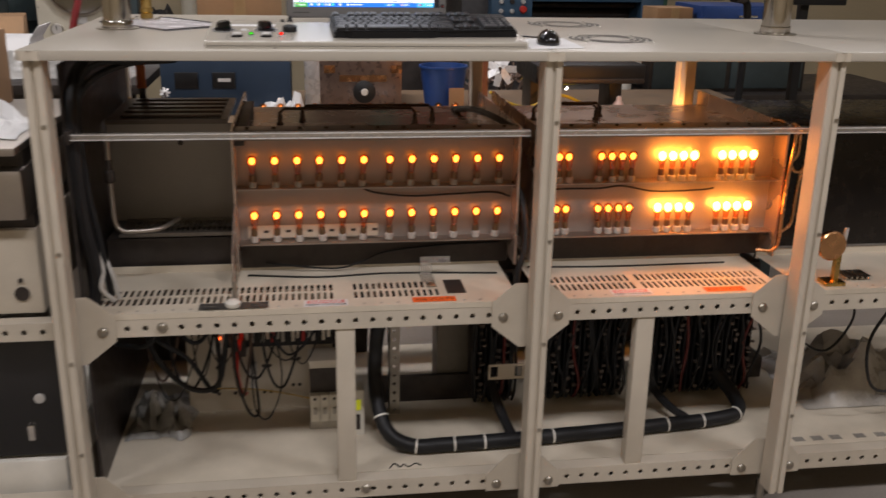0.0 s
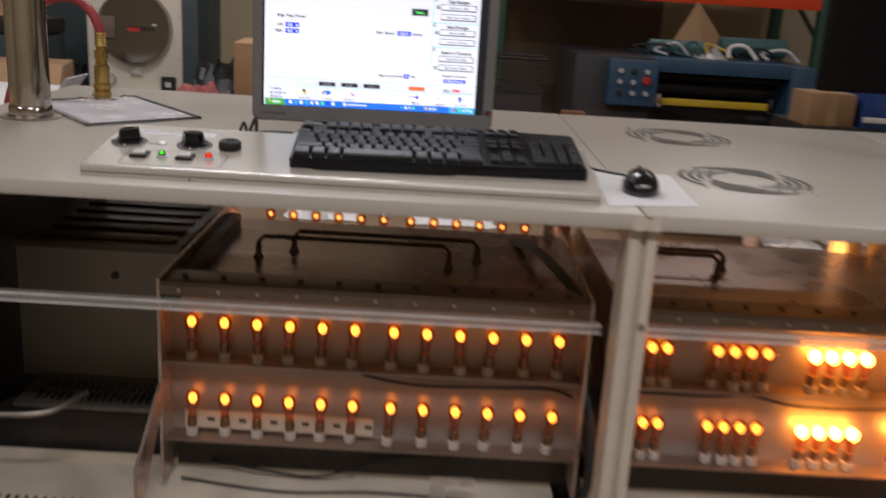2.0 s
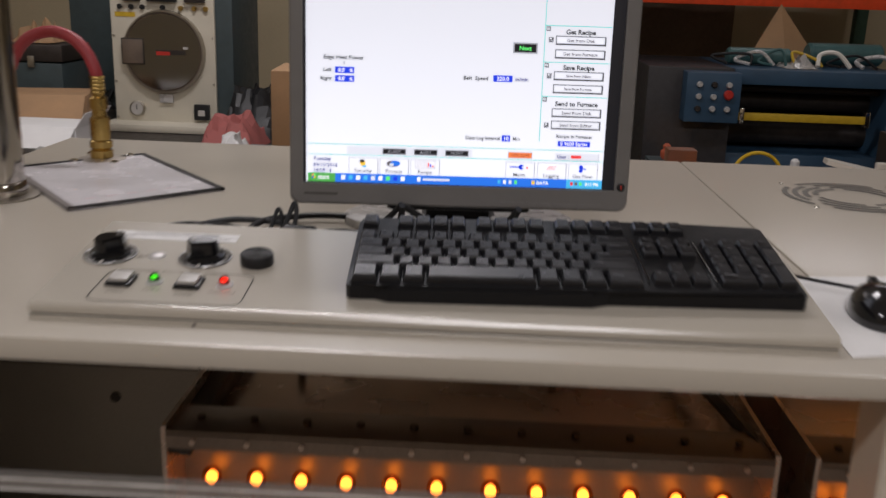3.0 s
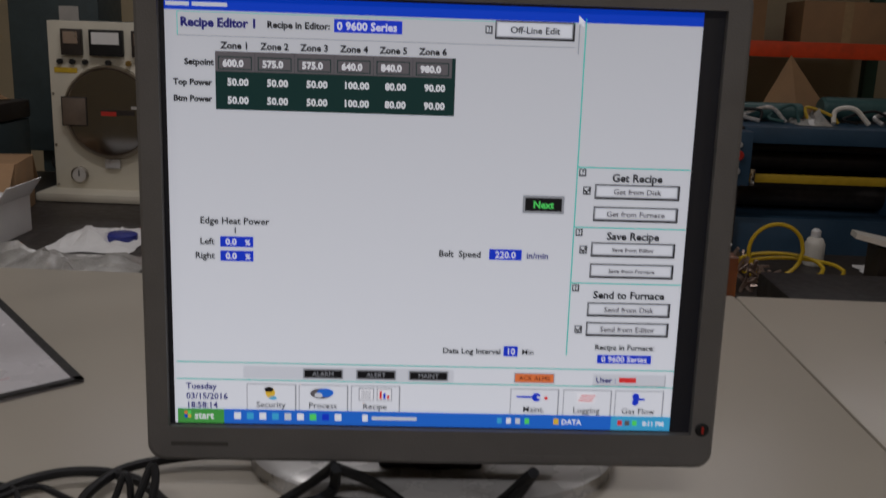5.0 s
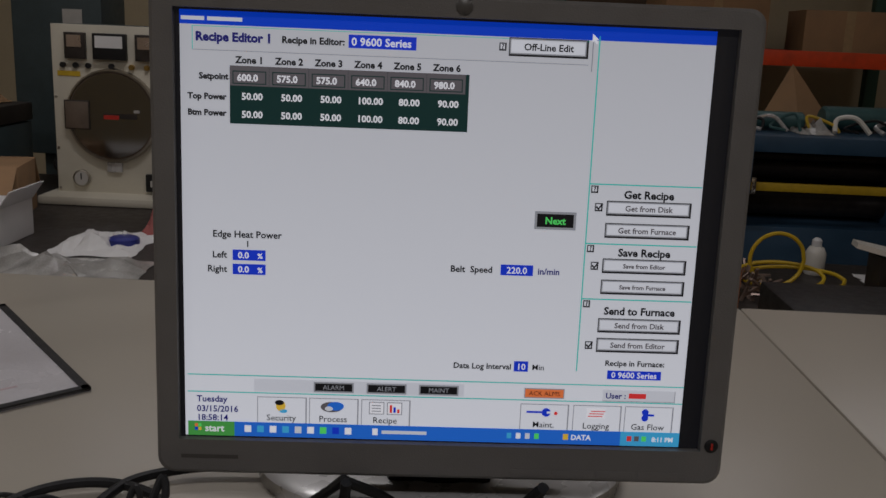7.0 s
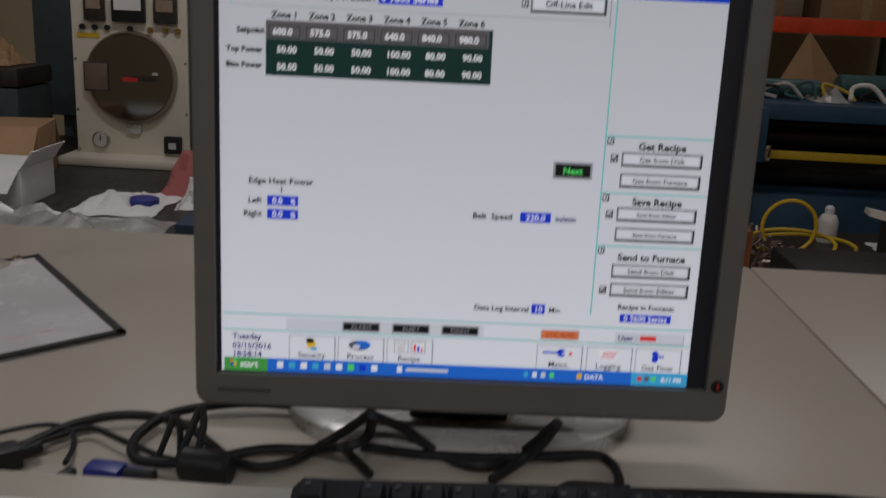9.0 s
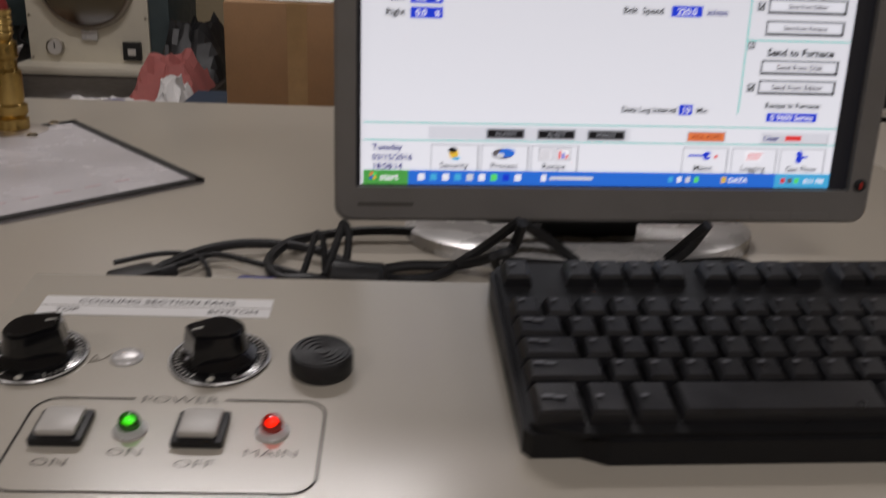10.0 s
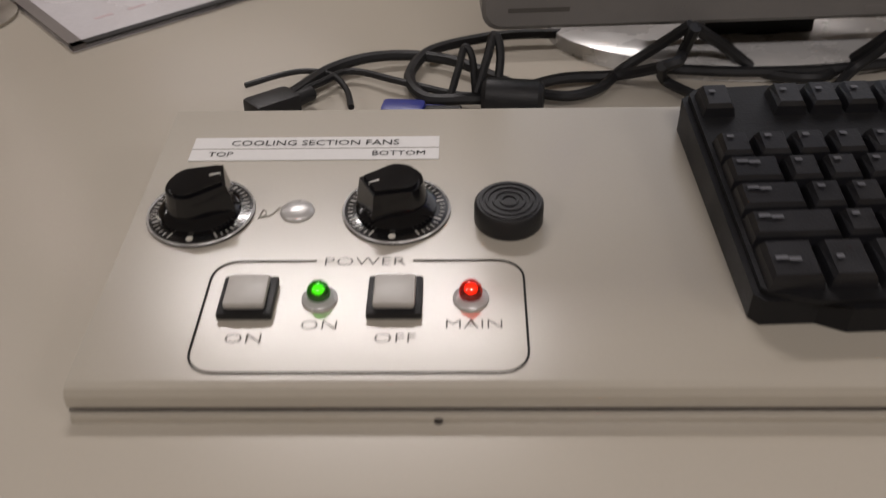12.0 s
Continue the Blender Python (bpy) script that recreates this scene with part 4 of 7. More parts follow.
def word(text, x, z, size, c="black", align="LEFT", bold=0.16, layer=5, wide=1.0):
    return lettering(text, size * 1.08 / 1000, Matrix.Translation((across(x) / 1000, -0.0005 - 0.00012 * layer - 0.00004, z / 1000)) @ UP, SC[c], SCR, align, "word", wide, bold / 1000)


def button(x0, x1, z0, z1, text="", size=5.0, face="field", ink="black", rim="black"):
    big = 1.0 if x1 - x0 > 20 else 0.4
    field(x0, x1, z0, z1, rim, 2, "button_rim")
    field(x0 + 0.6, x1 - 0.6 - 0.8 * big, z0 + 0.6 + 0.8 * big, z1 - 0.6, "shade", 3, "button_edge")
    field(x0 + 0.6 + 0.9 * big, x1 - 0.6 - 1.7 * big, z0 + 0.6 + 1.7 * big, z1 - 0.6 - 0.9 * big, face, 4, "button_face")
    if text:
        word(text, (x0 + x1) / 2, (z0 + z1) / 2 - size * 0.33, size, ink, "CENTER")


def tick(x, z):
    """A check mark inside a small box."""
    o = [(0, 0.0026), (0.0011, 0.0034), (0.0020, 0.0020), (0.0048, 0.0058), (0.0054, 0.0048), (0.0021, 0.0002)]
    return part("check_mark", bm_prism(B(), o, 0.0001, Matrix.Translation((across(x) / 1000, -0.0012, z / 1000)) @ UP), SC["black"], SCR)


def disc(x, z, r, c, layer=5, squash=1.0):
    o = [(r * math.cos(math.radians(20 * k)) / 1000, r * squash * math.sin(math.radians(20 * k)) / 1000) for k in range(18)]
    return part("icon_patch", bm_prism(B(), o, 0.0001, Matrix.Translation((across(x) / 1000, -0.0005 - 0.00012 * layer, z / 1000)) @ UP), SC[c], SCR)


field(-3, 371, -1, 306.5, "paper", 1, "page")
field(-3, 371, 297.5, 307.0, "bar", 2, "title_bar")
for a, b in ((-2, 14), (16, 40)):
    field(a, b, 300.2, 302.8, "pale", 3, "title_mark")
word("Recipe Editor 1", 7.8, 286.8, 7.7, "navy", bold=0.38)
word("Recipe in Editor:", 67.2, 287.2, 5.95, "black", bold=0.24)
field(5.4, 5.9, 280.5, 296.5, "line", 2, "rule")
field(5.4, 282, 296.2, 296.6, "line", 2, "rule")
field(113.4, 160.6, 285.6, 294.6, "blue", 2)
word("0 9600 Series", 115.4, 287.4, 7.0, "white", bold=0.15)
field(5.4, 282, 280.3, 280.8, "shade", 2, "rule")
field(284, 284.8, 276, 299, "shade", 2, "rule")
button(218.5, 223.5, 288, 293.5, "?", 4.5)
button(225.3, 281.3, 284.6, 297.3, "Off-Line Edit", 6.2)
field(31.2, 198.6, 230.8, 270.6, "dark", 2, "recipe_table")
for k in range(6):
    x = 43.4 + 27.5 * k
    word("Zone %d" % (k + 1), x + 1.6, 272.4, 6.0, "black", "CENTER", 0.24)
    field(x - 12.2, x + 15.1, 257.0, 270.6, "grey", 3, "header_cell")
    field(x - 10.2, x + 13.2, 258.2, 267.2, "dark", 4, "cell_rim")
    field(x - 9.5, x + 12.5, 258.9, 266.5, "grey", 5, "cell")
    word(("600.0", "575.0", "575.0", "640.0", "840.0", "980.0")[k], x + 0.2, 260.4, 6.0, "white", "CENTER", 0.2, 6)
    top = ("50.00", "50.00", "50.00", "100.00", "80.00", "90.00")[k]
    word(top, x + 3.4, 247.6, 6.1, "white", "CENTER", 0.18)
    word(top, x + 3.4, 235.2, 6.1, "white", "CENTER", 0.18)
word("Setpoint", 30.2, 261.0, 5.5, "black", "RIGHT", 0.26)
word("Top Power", 28.8, 247.2, 5.35, "black", "RIGHT", 0.26)
word("Btm Power", 28.7, 236.0, 5.35, "black", "RIGHT", 0.26)
word("Edge Heat Power", 43.2, 150.0, 6.4, "black", "CENTER")
word("1", 43.6, 143.4, 5.6, "black", "CENTER")
for z0, name in ((133.2, "Left"), (122.8, "Right")):
    field(32.6, 56.4, z0, z0 + 7.8, "blue", 2)
    word("0.0", 36.5, z0 + 1.7, 6.0, "white")
    word("%", 50.6, z0 + 1.7, 5.0, "white")
    word(name, 28.6, z0 + 1.7, 6.2, "black", "RIGHT")
field(250.5, 280.8, 163.2, 176.4, "shade", 2, "next_rim")
field(252.3, 279.0, 165.0, 174.6, "black", 3, "next_button")
word("Next", 265.6, 167.3, 6.6, "lime", "CENTER", 0.2)
word("Belt  Speed", 190.8, 130.0, 6.2, "black")
field(227.7, 251.6, 128.4, 136.4, "blue", 2)
word("220.0", 239.6, 130.0, 6.3, "white", "CENTER", 0.1)
word("in/min", 255.0, 130.0, 6.0, "navy")
field(288.4, 289.3, 57, 300.5, "line", 2, "rule")
for z in (197.0, 153.6, 112.2):
    field(288.4, 370.5, z, z + 0.9, "line", 2, "rule")
    button(290.2, 295.4, z - 6.0, z - 0.6, "?", 4.4)
for head, hz, rows_, cz in (("Get Recipe", 189.0, ((174.8, "Get from Disk"), (158.6, "Get from Furnace")), 177.8), ("Save Recipe", 146.6, ((132.4, "Save from Editor"), (116.6, "Save from Furnace")), 134.6), ("Send to Furnace", 102.6, ((87.4, "Send from Disk"), (72.3, "Send from Editor")), 74.4)):
    word(head, 332.6, hz - 1.2, 7.4, "black", "CENTER", 0.26)
    for bz_, text in rows_:
        button(302.3, 364.2, bz_, bz_ + 11.0, text, 5.4 if "Save" not in text else 4.2, ink="grey")
    button(293.8, 299.4, cz, cz + 6.0)
    tick(294.2, cz + 0.6)
word("Recipe in Furnace:", 332.4, 62.0, 5.6, "black", "CENTER")
field(312.3, 353.0, 51.4, 58.2, "blue", 2)
word("0 9600 Series", 332.6, 52.8, 5.8, "white", "CENTER", 0.1)
word("Data Log Interval", 239.5, 57.0, 5.7, "black", "RIGHT")
field(241.5, 252.2, 55.4, 63.4, "blue", 2)
word("10", 246.9, 57.0, 6.2, "white", "CENTER", 0.1)
word("Min", 255.0, 57.0, 5.8, "black", bold=0.05)
for z in (46.0, 32.8):
    field(-1, 371, z, z + 0.8, "line", 2, "rule")
field(48, 205, 34.4, 44.2, "pale", 2, "status_strip")
for x, text in ((92.3, "ALARM"), (131.8, "ALERT"), (171.0, "MAINT")):
    field(x, x + 30, 34.9, 43.0, "shade", 3, "lamp_rim")
    field(x + 1.2, x + 28.8, 36.1, 41.8, "black", 4, "lamp_face")
    word(text, x + 15, 37.3, 4.6, "shade", "CENTER", 0, 6)
field(250.5, 281.0, 34.9, 42.8, "shade", 3, "lamp_rim")
field(251.3, 280.2, 35.7, 42.0, "orange", 4, "lamp_face")
word("ACK ALMS", 265.8, 37.2, 4.6, "black", "CENTER", 0.0, 6)
field(310.1, 365.2, 33.9, 43.0, "shade", 2, "user_field")
field(310.1, 364.6, 34.5, 43.0, "pale", 3, "user_field")
word("User :", 312.3, 36.4, 5.8, "navy")
field(330, 343, 36.6, 40.6, "red", 4, "user_bar")
for text, z in (("Tuesday", 25.6), ("03/15/2016", 17.9), ("18:58:14", 11.0)):
    word(text, 5.6, z, 6.2, "navy")
for x, text in ((50.4, "Security"), (89.2, "Process"), (128.2, "Recipe"), (248.3, "Maint."), (288.5, "Logging"), (328.0, "Gas Flow")):
    field(x, x + 37, 10.0, 30.4, "shade", 2, "icon_tile")
    field(x + 0.6, x + 36.0, 10.0, 29.8, "paper", 3, "icon_face")
    word(text, x + 18, 12.0, 6.2, "black", "CENTER", 0.05)
disc(68, 23.6, 3.6, "yellow", 5, 1.15)
disc(67, 26.2, 3.4, "black", 6, 0.6)
disc(70, 19.6, 3.0, "tray", 5, 0.5)
disc(106, 23.6, 8.2, "grey", 4, 0.5)
disc(109, 24.4, 6.2, "task", 5, 0.55)
disc(104, 22.4, 3.0, "pale", 6, 0.6)
for x in (134, 147.5):
    field(x, x + 11.5, 18.8, 28.6, "shade", 4, "icon_patch")
    field(x + 0.7, x + 10.8, 19.5, 27.9, "white", 5, "icon_patch")
for k in range(3):
    field(136, 143, 21 + 2.2 * k, 21.8 + 2.2 * k, "shade", 6, "icon_patch")
    field(149.6 + 2.8 * k, 151.4 + 2.8 * k, 20.4, 26.5 - 1.6 * k, ("red", "blue", "red")[k], 6, "icon_patch")
field(253, 267, 23.2, 24.8, "blue", 4, "icon_patch")
disc(268, 24.0, 3.4, "blue", 5)
field(268.5, 272, 23.2, 24.8, "paper", 6, "icon_patch")
disc(275.4, 23.4, 1.4, "red", 5)
field(299, 313, 20, 28, "white", 4, "icon_patch")
for k in range(3):
    field(300 + k, 311 + k, 21.5 + 2 * k, 22.2 + 2 * k, "red", 5, "icon_patch")
disc(343.5, 26.0, 2.6, "blue", 4)
disc(343.5, 21.4, 2.6, "blue", 4)
field(342, 346, 21, 26.5, "blue", 5, "icon_patch")
field(345, 350.5, 22.9, 24.6, "blue", 4, "icon_patch")
field(-1, 371, -1, 10.2, "task", 4, "task_bar")
field(-1, 33.5, -1, 10.2, "green", 5, "start_button")
word("start", 11.5, 2.4, 7.0, "white", bold=0.15, layer=6)
for k in range(4):
    field(4 + 2.6 * (k % 2), 6.2 + 2.6 * (k % 2), 3 + 2.8 * (k // 2), 5.4 + 2.8 * (k // 2), ("blue", "yellow", "orange", "lime")[k], 6, "start_mark")
for k in range(9):
    field(41 + 9.4 * k, 46 + 9.4 * k, 2.4, 7.6, ("white", "tray", "white", "tray", "pale", "white", "lime", "blue", "white")[k], 5, "task_icon")
field(137, 141, 2.4, 7.6, "white", 5, "task_icon")
field(144, 178, 3.6, 6.2, "pale", 5, "task_words")
for k in range(4):
    field(239 + 7 * k, 242.5 + 7 * k, 2.6, 7.0, ("tray", "white", "pale", "lime")[k], 5, "task_icon")
word("DATA", 288, 2.8, 5.2, "white", layer=6)
field(282, 286, 2.6, 7.2, "yellow", 5, "task_icon")
field(326, 371, -1, 10.2, "tray", 5, "tray")
for k in range(3):
    field(331 + 5.6 * k, 334.6 + 5.6 * k, 2.8, 6.8, ("red", "grey", "lime")[k], 6, "tray_icon")
word("8:11 PM", 350, 2.8, 4.6, "white", layer=6)
arrow = bm_prism(B(), [(0, 0), (0, -0.006), (0.0016, -0.0046), (0.003, -0.0072), (0.004, -0.0066), (0.0028, -0.0042), (0.0046, -0.0042)], 0.0001, Matrix.Translation((0.284, -0.0014, 0.302)) @ UP)
part("pointer", arrow, SC["white"], SCR)

# ---- cables behind the console ----
CB = 1.353


def cable(name, pts, r, label, material=RUBBER):
    return solo(name, bm_tube(B(), [(x, y, CB + z) for x, y, z in pts], r, 8, 7), material, label, "cable", group="monitor cables")


cable("cable", [(0.044, 0.292, 0.005), (0.053, 0.309, 0.006), (0.070, 0.344, 0.005), (0.096, 0.362, 0.006), (0.128, 0.368, 0.005), (0.162, 0.353, 0.006), (0.189, 0.326, 0.005), (0.209, 0.303, 0.006)], 0.0042, "thick black monitor cable lying on the table")
cable("cable", [(0.262, 0.408, 0.005), (0.206, 0.405, 0.006), (0.169, 0.395, 0.005), (0.141, 0.372, 0.006), (0.129, 0.338, 0.005), (0.132, 0.309, 0.006), (0.144, 0.292, 0.005), (0.169, 0.289, 0.006), (0.188, 0.291, 0.005)], 0.0042, "looped black cable on the table")
cable("cable", [(0.046, 0.295, 0.005), (0.067, 0.319, 0.006), (0.086, 0.340, 0.005), (0.122, 0.319, 0.006), (0.166, 0.297, 0.005), (0.187, 0.300, 0.006)], 0.0026, "thin black cable lying on the table")
cable("cable", [(0.013, 0.317, 0.005), (0.037, 0.333, 0.006), (0.055, 0.341, 0.005), (0.074, 0.330, 0.006), (0.086, 0.307, 0.005), (0.092, 0.278, 0.006)], 0.0022, "thin black lead on the table")
cable("cable", [(0.206, 0.306, 0.005), (0.236, 0.321, 0.006), (0.276, 0.328, 0.005), (0.307, 0.300, 0.025), (0.318, 0.321, 0.024), (0.322, 0.311, 0.046)], 0.0042, "black cable bent up to the monitor foot")
cable("cable", [(0.212, 0.301, 0.005), (0.238, 0.292, 0.006), (0.261, 0.307, 0.005), (0.279, 0.334, 0.006), (0.302, 0.332, 0.024), (0.320, 0.316, 0.046)], 0.0038, "black cable hanging from the monitor foot")
cable("cable", [(0.322, 0.314, 0.045), (0.348, 0.331, 0.025), (0.376, 0.333, 0.005), (0.408, 0.317, 0.006), (0.440, 0.343, 0.005), (0.465, 0.317, 0.046)], 0.0042, "black cable hanging in front of the monitor foot")
cable("cable", [(0.300, 0.299, 0.024), (0.307, 0.316, 0.006), (0.323, 0.293, 0.005)], 0.0038, "black cable lying in front of the monitor foot")
cable("cable", [(0.311, 0.338, 0.005), (0.367, 0.329, 0.006), (0.431, 0.335, 0.005), (0.496, 0.347, 0.006), (0.513, 0.337, 0.005), (0.516, 0.309, 0.006), (0.511, 0.292, 0.005)], 0.004, "black cable lying round the monitor foot")
cable("cable", [(0.417, 0.297, 0.005), (0.440, 0.329, 0.006), (0.456, 0.326, 0.024), (0.467, 0.321, 0.046)], 0.004, "black cable hanging from the monitor foot")
cable("cable", [(0.466, 0.289, 0.005), (0.478, 0.298, 0.006), (0.504, 0.301, 0.005), (0.523, 0.297, 0.006)], 0.0022, "thin black lead behind the keyboard")
cable("cable", [(0.158, 0.292, 0.006), (0.164, 0.300, 0.024), (0.168, 0.306, 0.036), (0.173, 0.303, 0.030), (0.175, 0.296, 0.008)], 0.0026, "black cable with a small upright loop")
cable("cable", [(0.176, 0.290, 0.010), (0.183, 0.300, 0.030), (0.188, 0.308, 0.044), (0.192, 0.302, 0.034), (0.190, 0.290, 0.012)], 0.0030, "black cable with a small upright loop")
PG = thing("cable_plug", (0.042, 0.279, 1.3505), "black cable plug lying on the table", "plug", rz=40)
part("shell", box(-0.020, 0.014, -0.011, 0.011, 0, 0.018, bevel=0.004), BLACK, PG)
part("strain_relief", bm_cyl(B(), (0.012, 0, 0.009), (0.030, 0.003, 0.009), 0.0052, 12, 0.001), RUBBER, PG)
VG = thing("video_plug", (0.132, 0.267, 1.3505), "blue video connector behind the console", "plug", rz=-6)
part("shell", box(-0.019, 0.010, -0.009, 0.009, 0.001, 0.016, bevel=0.004), BLUEPLUG, VG, "blue plastic shell")
for y in (-0.0085, 0.0085):
    part("thumb_screw", bm_cyl(B(), (-0.006, y, 0.008), (0.022, y, 0.008), 0.0034, 10, 0.0006), BLUEPLUG, VG)
part("strain_relief", bm_cyl(B(), (0.010, 0, 0.009), (0.034, 0.002, 0.009), 0.0056, 12, 0.001), RUBBER, VG)
solo("cable_plug", box(-0.010, 0.010, -0.004, 0.004, 0, 0.008, bevel=0.002), BLACK, "small black plug on a thin lead", "plug", origin=(0.096, 0.266, 1.3505), rz=70)
solo("ferrite_core", bm_cyl(B(), (0, 0, 0.0135), (0.040, -0.006, 0.0135), 0.013, 16, 0.003), BLACK, "black ferrite core on a cable", "cable part", origin=(0.180, 0.283, 1.35))

# ---- clipboard sleeve, ducts, valve, vents ----
BN = thing("document_sleeve", (0.028, 0.572, 1.3505), "white document in a clear sleeve with black taped edges", "document")
ex, ey = Vector((-0.168, -0.172, 0)), Vector((-0.218, 0.263, 0))


def quad_plate(a, b, c, d, z0, z1):
    bm = B()
    lo = [bm.verts.new((p.x, p.y, z0)) for p in (a, b, c, d)]
    hi = [bm.verts.new((p.x, p.y, z1)) for p in (a, b, c, d)]
    bm.faces.new(lo[::-1])
    bm.faces.new(hi)
    for i in range(4):
        j = (i + 1) % 4
        bm.faces.new((lo[i], lo[j], hi[j], hi[i]))
    return bm


Z0 = Vector((0, 0, 0))
part("sheet", quad_plate(Z0, ex, ex + ey, ey, 0, 0.003), mat("sleeved_paper", (0.62, 0.60, 0.62), 0.25, scale=14, var=0.06, bump=0.15), BN)
un, vn = ex.normalized() * 0.009, ey.normalized() * 0.009
for a, b, s in ((Z0, ex, vn), (Z0, ey, un), (ey, ex + ey, -vn)):
    part("taped_edge", quad_plate(a, b, b + s, a + s, 0.0005, 0.0046), BLACK, BN, "black taped edge")
part("taped_edge", quad_plate(ex, ex + ey, ex + ey - un * 1.2, ex - un * 1.2, 0.0005, 0.0046), mat("brown_tape", (0.16, 0.14, 0.13), 0.5), BN, "grey-brown taped spine")
for k in range(5):
    c0 = ex * (0.25 + 0.13 * k) + ey * 0.14
    part("pencil_mark", quad_plate(c0, c0 + ex * 0.07, c0 + ex * 0.07 + ey * 0.012, c0 + ey * 0.012, 0.003, 0.0032), mat("faint_red_ink", (0.52, 0.40, 0.42), 0.5), BN)


def duct(x, y, r, label):
    t = thing("exhaust_duct", (x, y, 1.35), label, "duct", "exhaust ducts")
    part("pipe", bm_lathe(B(), [(r, 0.004), (r, 1.1), (r, TOP - 1.36)], seg=36), DUCT, t)
    part("collar", bm_lathe(B(), [(r * 1.06, 0.004), (r * 1.08, 0.006), (r * 1.06, 0.022), (r * 1.01, 0.024)], seg=36, caps=False), DUCT, t)
    part("flange", bm_lathe(B(), [(r * 1.5, 0.0005), (r * 1.5, 0.003), (r * 1.1, 0.004)], seg=36), ZINC, t)
    return t


duct(-0.274, 0.475, 0.037, "polished stainless exhaust duct standing on the table")
duct(1.59, 0.425, 0.040, "polished stainless exhaust duct standing on the table")
VA = thing("brass_valve", (-0.243, 0.775, 1.35), "brass hose fitting bolted to the table with a red hose", "valve")
part("fitting", bm_lathe(B(), [(0.019, 0.004), (0.019, 0.018), (0.015, 0.020), (0.019, 0.024), (0.019, 0.034), (0.0155, 0.037), (0.0165, 0.046), (0.0165, 0.074), (0.0125, 0.078), (0.0125, 0.088), (0.0148, 0.090), (0.0148, 0.108), (0.0103, 0.112), (0.0118, 0.146)], seg=12), BRASS, VA)
for k in range(5):
    part("hose_band", bm_lathe(B(), [(0.0118, 0.117 + 0.006 * k), (0.0128, 0.119 + 0.006 * k), (0.0118, 0.121 + 0.006 * k)], seg=18, caps=False), BRASS, VA)
part("base_flange", bm_lathe(B(), [(0.04, 0.0005), (0.04, 0.004), (0.03, 0.006)], seg=24), STEEL, VA)
for k in range(4):
    a = math.radians(45 + 90 * k)
    part("bolt", bm_lathe(B(), [(0.007, 0.004), (0.007, 0.009), (0.005, 0.011)], (0.05 * math.cos(a), 0.05 * math.sin(a), -0.0035), seg=10), CHROME, VA)
part("hose", bm_tube(B(), [(0, 0, 0.142), (-0.004, 0.0, 0.160), (-0.018, 0.004, 0.186), (-0.042, 0.012, 0.206), (-0.072, 0.022, 0.215), (-0.104, 0.035, 0.213), (-0.134, 0.035, 0.200), (-0.158, 0.033, 0.168), (-0.180, 0.030, 0.11), (-0.202, 0.025, 0.04), (-0.225, 0.02, -0.05), (-0.24, 0.02, -0.2), (-0.25, 0.02, -0.6)], 0.0102, 14, 6), HOSE, VA, "dark red rubber hose")


def ring_vent(x, y, r):
    t = thing("fan_vent", (x, y, 1.3503), "ring-slotted fan vent cut into the cream table top", "vent", "fan vents")
    slotm = mat("vent_slot_grey", (0.13, 0.12, 0.105), 0.6, var=0.25)
    for k, rr in enumerate((0.52, 0.66, 0.80, 0.94)):
        for q_ in range(4):
            a0 = math.radians(90 * q_ + 12 + 14 * k)
            a1 = a0 + math.radians(74)
            bm = B()
            prev = None
            for s in range(15):
                a = a0 + (a1 - a0) * s / 14
                cur = [bm.verts.new((rad * math.cos(a), rad * math.sin(a), 0.0006)) for rad in (rr * r - 0.0046, rr * r + 0.0046)]
                if prev:
                    bm.faces.new((prev[0], prev[1], cur[1], cur[0]))
                prev = cur
            part("slot", bm, slotm, t)
    for q_ in range(4):
        a = math.radians(45 + 90 * q_)
        part("screw", bm_lathe(B(), [(0.004, 0), (0.003, 0.002)], (1.12 * r * math.cos(a), 1.12 * r * math.sin(a), 0), seg=8), ZINC, t)


ring_vent(1.033, 0.252, 0.113)
ring_vent(1.030, 0.715, 0.115)

# ---- shelf labels ----
for x0 in (0.204, 1.030):
    L_ = thing("warning_label", (x0, 0.052, SH + 0.001), "white and red high voltage warning label on the shelf", "label", "warning labels")
    part("sheet", box(0, 0.114, 0, 0.043, 0, 0.0006), WHITEP, L_)
    part("red_field", box(0.008, 0.106, 0.020, 0.040, 0.0006, 0.0009), PINK, L_)
    lettering("DANGER", 0.018, pose(0.057, 0.0235, 0.0012), WHITEP, L_, "CENTER", wide=1.15, bold=0.0004)
    lettering("HIGH VOLTAGE", 0.0145, pose(0.057, 0.005, 0.0010), INK, L_, "CENTER", wide=1.0, bold=0.0004)
for x0 in (0.487, 1.298):
    L_ = thing("voltage_label", (x0, 0.058, SH + 0.001), "orange voltage label on the cream shelf", "label", "orange labels")
    part("sheet", box(0, 0.116, 0, 0.034, 0, 0.0006), ORLABEL, L_)
    lettering("208 VOLTS", 0.021, pose(0.058, 0.010, 0.0009), INK, L_, "CENTER", wide=1.05)

# ---- inside the lower compartment ----
FL = 0.172


def wire(name, pts, r, label, material=RUBBER, group="loose wiring", seg=7, steps=6):
    return solo(name, bm_tube(B(), pts, r, seg, steps), material, label, "cable", group=group)


